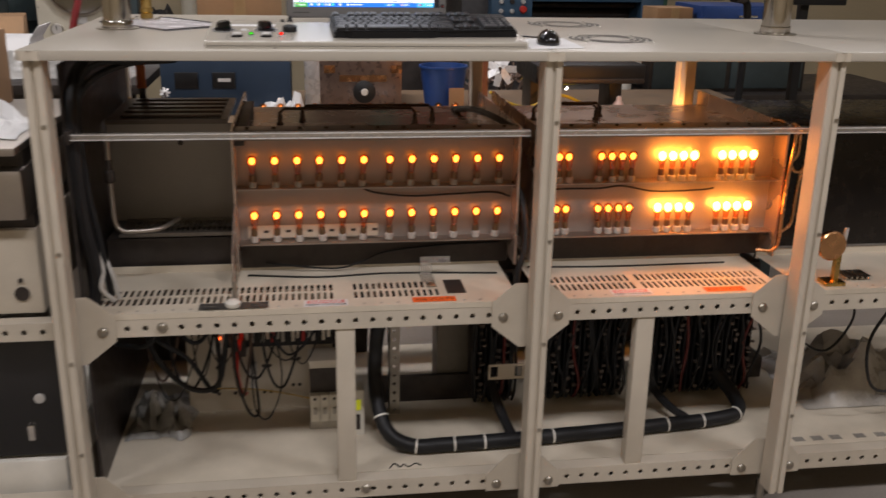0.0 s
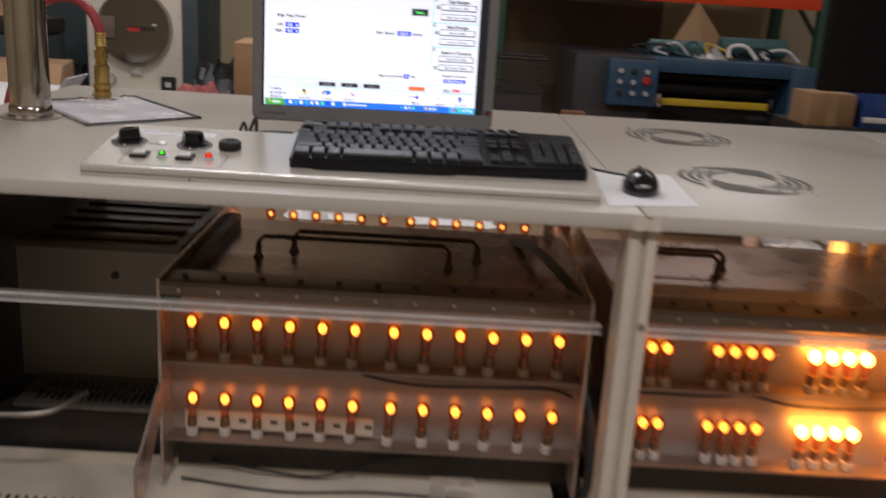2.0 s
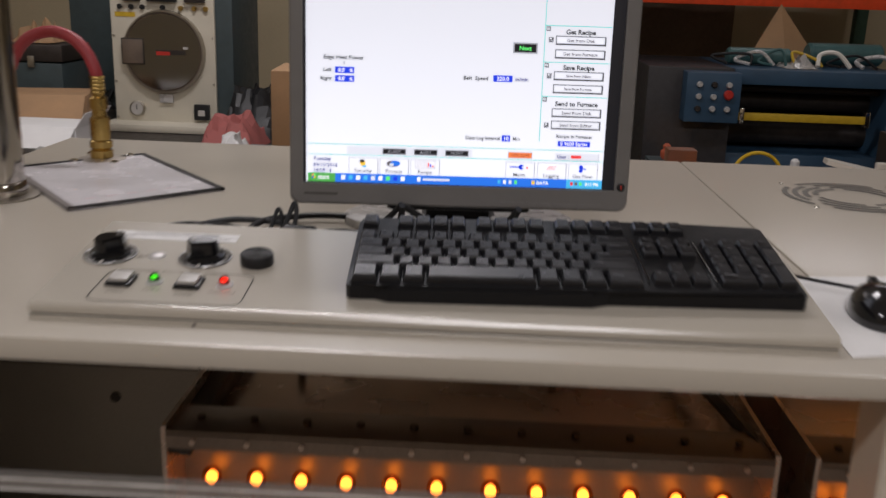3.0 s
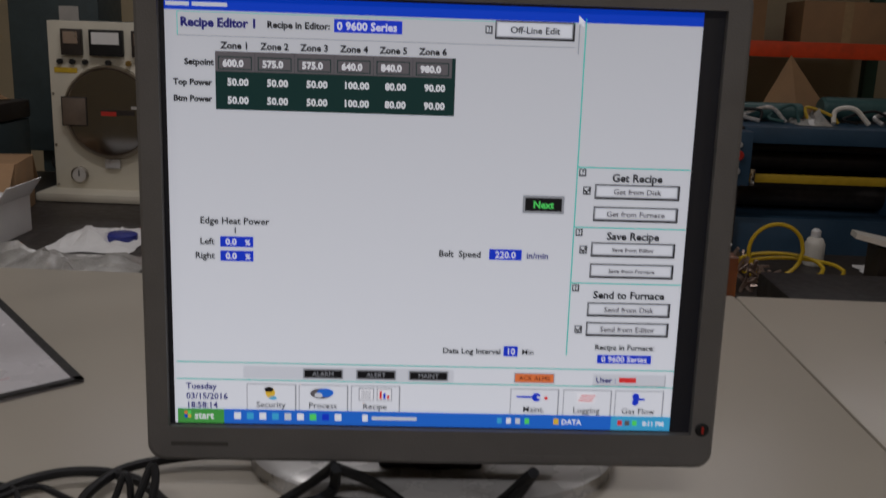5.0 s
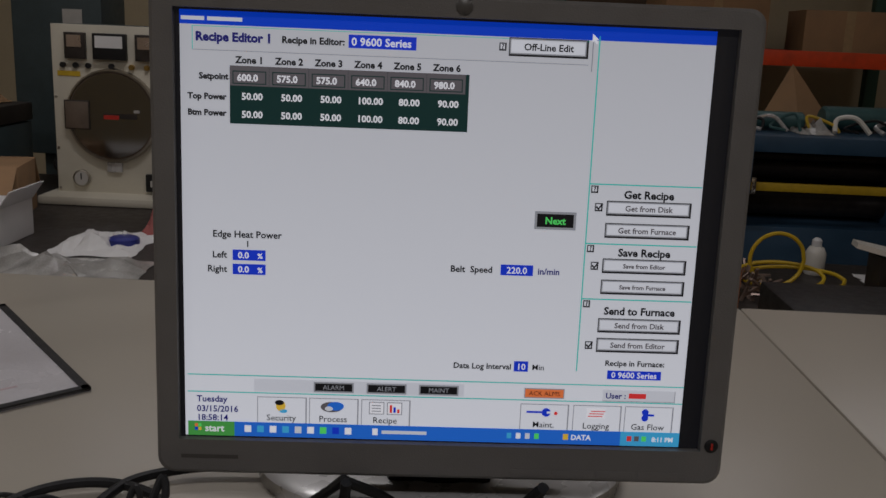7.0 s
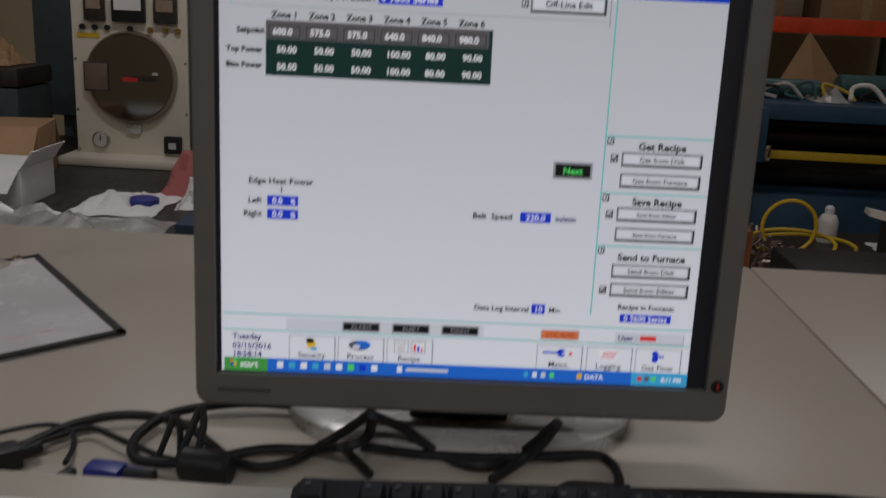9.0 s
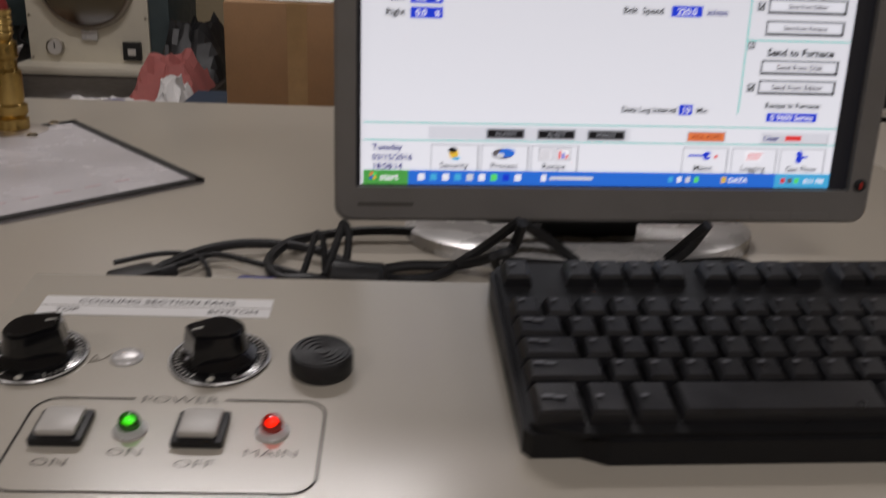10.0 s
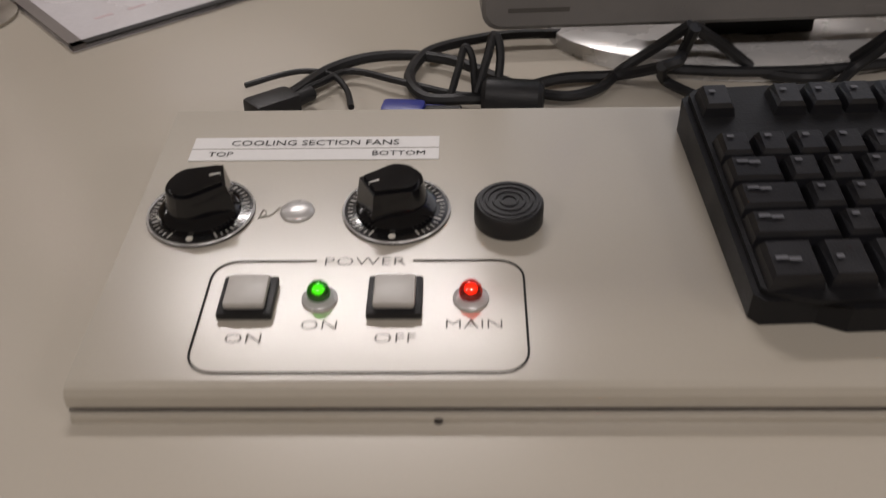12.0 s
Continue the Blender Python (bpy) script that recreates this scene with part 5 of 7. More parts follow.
MP = thing("mounting_plate", (0, 0.5, FL), "beige mounting plate with screw holes and a terminal strip", "mounting plate")
part("plate", box(-0.16, 0.285, 0, 0.004, 0.0, 0.40), BEIGE, MP)
for x in (-0.07, -0.02, 0.07, 0.09, 0.16, 0.18):
    for z in (0.06, 0.15):
        part("hole", bm_cyl(B(), (x, -0.0005, z + 0.02 * (x > 0.1)), (x, -0.0015, z + 0.02 * (x > 0.1)), 0.006, 10), DARK, MP)
strip = part("terminal_strip", box(-0.06, 0.285, -0.07, -0.01, 0.245, 0.315, bevel=0.003), BLACK, MP, "black terminal strip")
for k in range(22):
    part("terminal", box(-0.052 + 0.0152 * k, -0.042 + 0.0152 * k, -0.078, -0.07, 0.262 + 0.01 * (k % 2), 0.298 + 0.008 * (k % 3)), (ZINC, REDP, WHITEPL, BLACK)[(k * 7 + k // 3) % 4], strip)
part("red_led", bm_cyl(B(), (0.005, -0.09, 0.305), (0.012, -0.09, 0.320), 0.007, 8), LED_CORE_R, MP, "lit red indicator")
part("red_led", bm_cyl(B(), (-0.052, -0.09, 0.283), (-0.049, -0.09, 0.290), 0.0045, 8), LED_CORE_R, MP, "lit red indicator")
part("relay", box(-0.075, -0.035, -0.09, -0.01, 0.235, 0.315, bevel=0.003), WHITEPL, MP)
part("relay", box(-0.02, 0.025, -0.085, -0.01, 0.22, 0.275, bevel=0.003), DARK, MP)
part("relay", box(0.03, 0.05, -0.06, -0.01, 0.10, 0.17, bevel=0.002), SILVER, MP)

BR = thing("circuit_breakers", (0.212, 0.34, FL), "three white circuit breakers on a grey base", "circuit breaker")
part("base", box(-0.002, 0.088, 0.01, 0.08, 0.0, 0.03, bevel=0.002), ZINC, BR)
for k in range(3):
    b_ = part("breaker", box(0.029 * k, 0.029 * k + 0.028, 0.0, 0.07, 0.03, 0.118, bevel=0.003), WHITEPL, BR)
    part("toggle", box(0.029 * k + 0.008, 0.029 * k + 0.020, -0.008, 0.0, 0.058, 0.078, bevel=0.002), GREYBUT, b_)
    part("screw", bm_cyl(B(), (0.029 * k + 0.014, 0.0, 0.106), (0.029 * k + 0.014, -0.001, 0.106), 0.005, 8), DARK, b_)
part("housing", box(0.0, 0.088, 0.02, 0.11, 0.118, 0.20, bevel=0.003), DARK, BR)
part("cover", box(-0.002, 0.088, 0.015, 0.11, 0.20, 0.225, bevel=0.003), BEIGE, BR)
RX = thing("contactor", (0.335, 0.30, FL), "cream contactor box with a yellow tag", "contactor")
part("box", box(0, 0.036, 0, 0.08, 0, 0.15, bevel=0.003), WHITEPL, RX)
# the tag is no lamp; faint emission is added to brighten it
part("yellow_tag", box(0.012, 0.026, -0.002, 0.0, 0.085, 0.118), glow("glowing_yellow_tag", (0.75, 0.75, 0.02), 0.25), RX, "yellow tag with added glow")
part("slot", box(0.012, 0.024, -0.0015, 0.0, 0.02, 0.07), DARK, RX)

for pts, r in (
    ([(-0.24, 0.30, 0.60), (-0.22, 0.28, 0.48), (-0.14, 0.30, 0.36), (-0.06, 0.33, 0.34), (-0.03, 0.34, 0.44), (-0.01, 0.36, 0.60)], 0.008),
    ([(-0.28, 0.34, 0.56), (-0.20, 0.30, 0.50), (-0.13, 0.33, 0.43), (-0.07, 0.36, 0.31), (-0.05, 0.38, 0.36), (-0.06, 0.42, 0.50)], 0.007),
    ([(0.0, 0.36, 0.58), (0.0, 0.32, 0.40), (0.03, 0.31, 0.27), (0.06, 0.33, 0.25), (0.05, 0.38, 0.36), (0.04, 0.42, 0.46)], 0.004),
    ([(0.07, 0.38, 0.56), (0.12, 0.34, 0.46), (0.13, 0.32, 0.34), (0.09, 0.31, 0.24), (0.05, 0.33, 0.27), (0.04, 0.40, 0.44)], 0.0025),
    ([(-0.31, 0.25, 0.52), (-0.22, 0.22, 0.53), (-0.18, 0.25, 0.60)], 0.007),
    ([(-0.16, 0.30, 0.60), (-0.13, 0.28, 0.52), (-0.09, 0.30, 0.50), (-0.05, 0.34, 0.56)], 0.006),
    ([(0.10, 0.40, 0.47), (0.15, 0.36, 0.42), (0.20, 0.36, 0.45), (0.24, 0.38, 0.50)], 0.004),
):
    wire("wiring", pts, r, "black wiring loop hanging in the lower compartment")
for k in range(10):
    x, low = -0.22 + 0.046 * k + random.uniform(-0.02, 0.02), random.uniform(0.30, 0.46)
    swing = random.uniform(0.03, 0.09)
    wire("wiring", [(x, 0.42, 0.60), (x - swing * 0.6, 0.37, 0.52), (x - swing * 0.3, 0.35, low + 0.03), (x + swing * 0.3, 0.35, low), (x + swing, 0.38, 0.48), (x + swing * 0.8, 0.43, 0.58)], random.uniform(0.0016, 0.0042), "thin dark wire looping down below the terminals", RUBBER if k % 5 else BROWNIRON)
wire("wiring", [(0.01, 0.42, 0.45), (0.0, 0.36, 0.38), (0.012, 0.36, 0.30), (0.02, 0.40, 0.28)], 0.006, "red wires hanging beside the relay", REDP)
wire("wiring", [(-0.06, 0.34, 0.33), (0.06, 0.36, 0.31), (0.15, 0.37, 0.285), (0.22, 0.36, 0.27)], 0.0022, "thin tan lead across the compartment", BRASS)


def crumple(name, x0, x1, y0, y1, z, h, material, label, category, seed, n=16, even=0.0):
    """A creased sheet heaped on a surface."""
    bm = B()
    grid = [[None] * (n + 1) for _ in range(n + 1)]
    for i in range(n + 1):
        for j in range(n + 1):
            u, v = i / n, j / n
            p = Vector((u * 5 + seed, v * 5, seed))
            edge = min(u, v, 1 - u, 1 - v) * 4
            d = noise.noise(p * 0.7) + 0.35 * noise.noise(p * 1.9) + 0.2 * noise.noise(p * 3.7)
            grid[i][j] = bm.verts.new((x0 + (x1 - x0) * u + 0.02 * noise.noise(p + Vector((7, 0, 0))), y0 + (y1 - y0) * v + 0.03 * noise.noise(p + Vector((0, 7, 0))), z + 0.003 + h * min(edge, 1) * (even + (1 - even) * abs(d)) * 1.1))
    for i in range(n):
        for j in range(n):
            bm.faces.new((grid[i][j], grid[i + 1][j], grid[i + 1][j + 1], grid[i][j + 1]))
    me = mesh_of(bm, material)
    me.polygons.foreach_set("use_smooth", [True] * len(me.polygons))
    return solo(name, me, material, label, category)


crumple("plastic_wrap", -0.33, -0.14, 0.34, 0.62, FL, 0.13, PLASTICBAG, "crumpled clear plastic wrap on the lower shelf", "plastic wrap", 3.3)
solo("steel_duct", box(0.62, 0.75, 0.52, 0.64, FL, 0.655, bevel=0.004), mat("dull_grey_sheet", (0.20, 0.18, 0.15), 0.45, 0.5), "dull grey sheet metal duct on the lower shelf", "duct")
bm = bm_pierced(B(), [(0.0, 0.034, 0.03 * k, 0.03 * (k + 1), ("o", 0.006)) for k in range(15)], pose(0.455, 0.42, FL, 90), 0.004)
bm_box(bm, 0.455, 0.459, 0.42, 0.45, FL, FL + 0.45)
solo("perforated_bracket", bm, ZINC, "grey perforated steel bracket strip standing on the shelf", "bracket")
solo("dark_base_box", box(0.42, 0.80, 0.50, 0.52, FL, 0.26, bevel=0.003), DARK, "dark steel base rail on the lower shelf", "rail")

BD = thing("cable_bundle", (0, 0, FL + 0.024), "thick black cable bundle held by white ties on the shelf", "cable bundle")
path = [(0.47, 0.40, 0.43), (0.420, 0.37, 0.30), (0.405, 0.31, 0.14), (0.43, 0.22, 0.035), (0.50, 0.180, 0.0), (0.60, 0.175, 0.0), (0.78, 0.178, 0.002), (1.0, 0.195, 0.0), (1.25, 0.215, 0.0), (1.47, 0.24, 0.0), (1.548, 0.275, 0.004), (1.555, 0.33, 0.03), (1.52, 0.40, 0.08)]
part("sheath", bm_tube(B(), path, 0.022, 10, 6), RUBBER, BD)
sp = smooth_path(path, 6)
for k in (16, 25, 31, 34, 40, 46, 49, 52, 58):
    d = (sp[min(k + 1, len(sp) - 1)] - sp[k - 1]).normalized()
    part("tie", bm_lathe(B(), [(0.0225, -0.003), (0.0238, -0.002), (0.0238, 0.002), (0.0225, 0.003)], sp[k], d, 14, caps=False), WHITEPL, BD, "white cable tie")
for k in range(18):
    a = k * 0.8
    part("strand", bm_tube(B(), [(0.47 + 0.03 * math.cos(a), 0.40 + 0.03 * math.sin(a), 0.42), (0.50 + 0.05 * math.cos(a), 0.44 + 0.03 * math.sin(a), 0.36 + 0.02 * k * 0.5), (0.55 + 0.03 * math.cos(a + 1), 0.46, 0.26 + 0.011 * k), (0.57 + 0.006 * k, 0.45, 0.42 + 0.003 * k)], 0.006, 6, 5), RUBBER, BD)
part("branch", bm_tube(B(), [(1.36, 0.23, 0.012), (1.32, 0.28, 0.03), (1.29, 0.36, 0.07), (1.28, 0.40, 0.2)], 0.013, 8, 5), RUBBER, BD)
part("branch", bm_tube(B(), [(0.80, 0.185, 0.01), (0.78, 0.28, 0.05), (0.76, 0.38, 0.12)], 0.016, 8, 5), RUBBER, BD)


def scr_bank(x0, x1, z1, cols, label):
    """A tall black power-control block with rows of terminals and wires."""
    t = thing("power_controller", (x0, 0.42, FL), label, "power controller", "power controllers")
    w, h = x1 - x0, z1 - FL
    part("heat_sink", box(0, w, 0.04, 0.16, 0.02, h, bevel=0.004), DARK, t, "black finned heat sink")
    for k in range(int(w / 0.016)):
        part("fin", box(0.004 + 0.016 * k, 0.008 + 0.016 * k, 0.0, 0.04, 0.03, h - 0.01), BLACK, t)
    bits = B()
    for c in range(cols):
        for r in range(18):
            x = (c + 0.5) * w / cols + random.uniform(-0.012, 0.012)
            z = 0.05 + (h - 0.07) * r / 18 + random.uniform(-0.004, 0.004)
            s = random.uniform(0.004, 0.008)
            bm_box(bits, x - s, x + s, -0.012, 0.0, z, z + random.uniform(0.005, 0.011))
    tagged(part("terminal_strip", bits, mat("terminal_metal", (0.13, 0.105, 0.09), 0.45, 0.5, var=0.6, scale=90), t, "small metal terminals"), kind="stuff")
    for c in range(cols * 2):
        x = (c + 0.5) * w / cols / 2
        part("lead", bm_tube(B(), [(x, -0.005, h - 0.02), (x + random.uniform(-0.02, 0.02), -0.03, h * 0.75), (x + random.uniform(-0.02, 0.02), -0.02, h * 0.45), (x + random.uniform(-0.015, 0.015), -0.025, h * 0.2), (x, 0.0, 0.03)], 0.0045, 6, 4), (mat("dark_red_wire", (0.10, 0.015, 0.012), 0.5) if "dark_red_wire" not in MATS else MATS["dark_red_wire"]) if c % 7 == 3 else RUBBER, t)


scr_bank(0.72, 0.86, 0.63, 3, "black power control block crowded with terminals")
scr_bank(0.96, 1.22, 0.63, 5, "wide black power control bank with many wires")
scr_bank(1.31, 1.66, 0.63, 6, "black power control bank with terminals and wires")
solo("slotted_bracket", bm_pierced(B(), [(0.0, 0.035, 0, 0.05, ("r", 0.022, 0.034)), (0.035, 0.075, 0, 0.05, None), (0.075, 0.11, 0, 0.05, ("r", 0.022, 0.034))], pose(0.745, 0.30, 0.335, 90), 0.006), BEIGE, "cream slotted bracket bolted behind the post", "bracket")
solo("hand_mark", bm_tube(B(), [(0.43, 0.102, FL + 0.001), (0.445, 0.125, FL + 0.001), (0.46, 0.105, FL + 0.001), (0.47, 0.118, FL + 0.001), (0.485, 0.105, FL + 0.001), (0.505, 0.12, FL + 0.001), (0.52, 0.108, FL + 0.001)], 0.0022, 4, 5), INK, "black pen scribble on the cream shelf", "marking")
for x in (1.66, 1.72, 1.78, 1.86, 1.93):
    solo("print_mark", box(x, x + 0.035, 0.115, 0.14, FL + 0.0004, FL + 0.001), GREYINK, "grey printed mark on the cream shelf", "marking", group="printed marks")
crumple("plastic_wrap", 1.80, 2.3, 0.30, 0.75, FL, 0.22, mat("grey_plastic_wrap", (0.36, 0.33, 0.29), 0.3, scale=12, var=0.3, bump=0.3), "crumpled grey plastic wrap on the lower shelf", "plastic wrap", 8.1, 20)
wire("wiring", [(1.70, 0.24, 0.60), (1.68, 0.22, 0.48), (1.78, 0.22, 0.42), (1.86, 0.23, 0.52), (1.84, 0.24, 0.62)], 0.004, "thin black cable loop beside the post")
wire("wiring", [(1.98, 0.20, 0.60), (1.90, 0.19, 0.46), (1.92, 0.18, 0.32), (2.0, 0.18, 0.30), (2.05, 0.2, 0.42)], 0.005, "black cable loop hanging over the shelf")
solo("dark_block", box(1.58, 1.76, 0.55, 0.66, FL, 0.25, bevel=0.005), DARK, "dark steel block on the lower shelf", "block")

# ---- cables and pipes round the chamber ----
for pts, r in (
    ([(-0.30, 0.30, 1.30), (-0.325, 0.14, 1.26), (-0.33, 0.10, 1.10), (-0.325, 0.10, 0.92), (-0.31, 0.11, 0.78), (-0.325, 0.12, 0.69)], 0.016),
    ([(-0.10, 0.25, 1.295), (-0.22, 0.16, 1.29), (-0.31, 0.12, 1.22), (-0.315, 0.12, 1.02), (-0.30, 0.13, 0.86), (-0.29, 0.16, 0.70)], 0.009),
    ([(0.02, 0.30, 1.30), (-0.15, 0.14, 1.305), (-0.30, 0.13, 1.27), (-0.335, 0.13, 1.0), (-0.33, 0.13, 0.72)], 0.008),
):
    wire("harness_cable", pts, r, "black cable harness running down inside the post", group="harness cables")
wire("harness_cable", [(-0.32, 0.13, 0.86), (-0.295, 0.11, 0.79), (-0.30, 0.10, 0.74), (-0.275, 0.12, 0.70)], 0.006, "pale cable bound to the black harness", GREYBUT, "harness cables")
wire("harness_cable", [(-0.30, 0.15, 0.82), (-0.275, 0.13, 0.76), (-0.265, 0.13, 0.70)], 0.005, "pale cable bound to the black harness", GREYBUT, "harness cables")
PL = thing("purge_pipe", (-0.275, 0.2, 0.86), "thin bright steel purge pipe bent along the entry cover", "pipe")
part("pipe", bm_tube(B(), [(0, 0, 0.25), (0, 0, 0.10), (0.002, 0, 0.03), (0.014, 0, 0.005), (0.04, 0, 0.0), (0.11, 0.02, 0.0), (0.15, 0.10, 0.004)], 0.006, 10, 5), STEEL, PL)
part("fitting", bm_lathe(B(), [(0.008, 0), (0.013, 0.004), (0.013, 0.03), (0.008, 0.034), (0.008, 0.06)], (0, 0, 0.13), seg=10), DARK, PL)
# orange patch on a stem stands in for lamplight on a rear post
part("orange_plate", box(-0.30, -0.272, 0.84, 0.845, 1.135, 1.235, bevel=0.002), mat("lamplit_orange", (0.62, 0.16, 0.04), 0.5), CH, "small patch coloured for orange lamplight on a post")
part("plate_stem", box(-0.296, -0.276, 0.846, 0.86, 1.098, 1.23), DARK, CH)
PC = thing("copper_pipes", (1.56, 0.24, SH), "bent copper pipes beside the lamp chamber", "pipe")
for pts in (
    [(0.04, 0.02, 0.42), (0.038, 0.0, 0.38), (0.03, 0, 0.26), (0.028, 0, 0.16), (0.02, 0, 0.06), (-0.03, 0.02, 0.05)],
    [(0.055, 0.06, 0.42), (0.075, 0.05, 0.40), (0.078, 0.05, 0.33), (0.06, 0.05, 0.305), (0.075, 0.05, 0.28), (0.10, 0.05, 0.285), (0.11, 0.05, 0.34), (0.115, 0.06, 0.42)],
    [(0.095, 0.05, 0.28), (0.09, 0.05, 0.20), (0.085, 0.05, 0.12), (0.05, 0.05, 0.09)],
    [(-0.01, 0.06, 0.43), (0.02, 0.05, 0.425), (0.035, 0.02, 0.40)],
):
    part("pipe", bm_tube(B(), pts, 0.0055, 9, 6), COPPER, PC)
DK = thing("sight_disc", (1.66, 0.085, SH), "orange-brown disc on a small stand beside the post", "gauge")
part("disc", bm_lathe(B(), [(0.04, 0), (0.042, 0.004), (0.042, 0.018), (0.038, 0.022)], (0.0, 0.012, 0.115), (0, -1, 0), 28), COPPER, DK)
part("stand", box(0.018, 0.034, -0.006, 0.012, 0.0, 0.13, bevel=0.002), BRASS, DK)
part("foot", box(-0.01, 0.05, -0.02, 0.03, 0.0, 0.012, bevel=0.002), BRASS, DK)
part("tip", bm_cyl(B(), (0.036, 0, 0.12), (0.04, 0, 0.165), 0.006, 8), SILVER, DK)
solo("slotted_block", bm_pierced(B(), [(0.016 * k, 0.016 * (k + 1), 0, 0.06, ("r", 0.006, 0.045)) for k in range(5)], pose(1.73, 0.10, SH + 0.014), 0.012), ZINC, "grey slotted block on the shelf", "block")
part("exit_housing", box(1.62, 2.6, 0.34, 0.9, 0.72, 1.08, bevel=0.006), mat("black_exit_housing", (0.018, 0.014, 0.012), 0.25, 0.5, var=0.4), CH, "black glossy housing of the exit section")
for pts in (
    [(0.36, 0.318, 0.945), (0.40, 0.31, 0.925), (0.50, 0.308, 0.912), (0.62, 0.308, 0.915), (0.74, 0.31, 0.918), (0.79, 0.31, 0.905)],
    [(0.855, 0.31, 0.92), (0.95, 0.305, 0.925), (1.05, 0.306, 0.924), (1.12, 0.306, 0.930), (1.22, 0.307, 0.912), (1.36, 0.308, 0.914), (1.40, 0.31, 0.918)],
    [(0.10, 0.338, 0.715), (0.20, 0.325, 0.706), (0.30, 0.32, 0.700), (0.37, 0.325, 0.716), (0.44, 0.335, 0.74), (0.60, 0.338, 0.755), (0.77, 0.338, 0.76)],
    [(0.05, 0.30, 0.694), (0.25, 0.27, 0.693), (0.45, 0.285, 0.693), (0.75, 0.26, 0.693)],
    [(0.85, 0.30, 0.693), (1.1, 0.285, 0.693), (1.45, 0.29, 0.693)],
):
    wire("lamp_lead", pts, 0.0028, "thin black lamp lead along the chamber", group="lamp leads")
wire("harness_cable", [(0.80, 0.30, 0.95), (0.815, 0.25, 0.90), (0.815, 0.20, 0.80), (0.79, 0.17, 0.72), (0.785, 0.16, 0.60)], 0.009, "black cable running down behind the post", group="harness cables")
CPB = thing("clear_bracket", (0.53, 0.265, SH), "small clear plastic bracket on the slotted shelf", "bracket")
part("upright", box(0.0, 0.032, 0.0, 0.004, 0, 0.055, bevel=0.001), ACRYLIC, CPB)
part("foot", box(-0.002, 0.034, -0.06, 0.0, 0, 0.003), ACRYLIC, CPB)
part("arm", box(0.032, 0.085, 0.0, 0.004, 0.035, 0.055, bevel=0.001), ACRYLIC, CPB)
part("screw", bm_lathe(B(), [(0.012, 0), (0.012, 0.004), (0.006, 0.008)], (0.02, -0.09, 0.0015), seg=12), ZINC, CPB)

# ---- neighbouring machine to the west ----
NB = thing("neighbour_machine", (-0.44, 0, 0), "cream and grey machine standing beside the furnace", "machine")
part("cabinet", box(-0.75, -0.002, 0.10, 0.80, 0.68, 0.90, bevel=0.006), BEIGE, NB, "cream lower cabinet")
part("port", bm_cyl(B(), (-0.05, 0.099, 0.735), (-0.05, 0.094, 0.735), 0.018, 20), DARK, NB, "dark round port")
part("port", bm_cyl(B(), (-0.05, 0.099, 0.77), (-0.05, 0.094, 0.77), 0.006, 12), DARK, NB)
part("grey_cover", box(-0.75, -0.004, 0.05, 0.75, 0.936, 1.06, bevel=0.012), STEEL, NB, "dull steel cover")
part("dark_gap", box(-0.74, -0.006, 0.12, 0.7, 0.90, 0.936), DARK, NB)
part("tray", box(-0.75, -0.004, 0.02, 0.74, 1.10, 1.12, bevel=0.005), STEEL, NB)
part("gap_block", box(-0.74, -0.01, 0.10, 0.7, 1.06, 1.10), DARK, NB)
bx = part("control_box", box(-0.40, 0.006, 0.13, 0.40, 0.26, 0.60, bevel=0.006), GLOSSB, NB, "black control box")
part("dial", bm_cyl(B(), (-0.05, 0.13, 0.43), (-0.05, 0.122, 0.43), 0.014, 16, 0.002), GREYBUT, bx)
part("latch", box(-0.088, -0.070, 0.118, 0.13, 0.31, 0.355, bevel=0.004), CHROME, bx)
part("plinth", box(-0.75, 0.0, 0.12, 0.80, 0.12, 0.25, bevel=0.01), WHITEPL, NB, "white base tray")
part("rear_frame", box(-0.75, -0.70, 0.1, 0.8, 0.0, 1.03), BEIGE, NB)
for k in range(4):
    part("leg", box(-0.72 + 0.66 * (k % 2), -0.68 + 0.66 * (k % 2), 0.14 + 0.58 * (k // 2), 0.18 + 0.58 * (k // 2), 0.0, 0.13), BEIGE, NB)
crumple("paper_sheet", -0.78, -0.47, 0.12, 0.40, 1.12, 0.09, WHITEP, "pile of crumpled white paper on the grey cover", "paper", 5.7)
BXL = thing("cardboard_box", (-0.86, 0.40, 1.12), "open brown cardboard box beside the furnace", "box", "cardboard boxes")
part("body", box(0, 0.23, 0, 0.3, 0.0, 0.21, bevel=0.003), CARD, BXL)
part("flap", box(0, 0.23, -0.10, 0.0, 0.21, 0.214), CARD, BXL)

# ---- benches behind the furnace ----
def bench(x0, x1, y0, y1, z, label, material):
    t = thing("workbench", (x0, y0, 0), label, "workbench", "workbenches")
    part("top", box(0, x1 - x0, 0, y1 - y0, z - 0.04, z, bevel=0.003), material, t)
    part("apron", box(0.03, x1 - x0 - 0.03, 0.03, 0.06, z - 0.14, z - 0.04), material, t)
    for k in range(4):
        lx, ly = 0.03 + (x1 - x0 - 0.12) * (k % 2), 0.03 + (y1 - y0 - 0.12) * (k // 2)
        part("leg", box(lx, lx + 0.06, ly, ly + 0.06, 0, z - 0.04, bevel=0.003), TEALD, t)
    return t


bench(-2.4, -0.46, 1.85, 3.95, 1.0, "dark workbench holding a cabinet and packing material", DARK)
bench(-0.42, 2.45, 1.75, 2.75, 0.84, "dark wooden workbench behind the furnace", WOOD)
bench(0.95, 3.9, 2.85, 3.75, 0.79, "dark workbench cluttered with parts and cables", DARK)

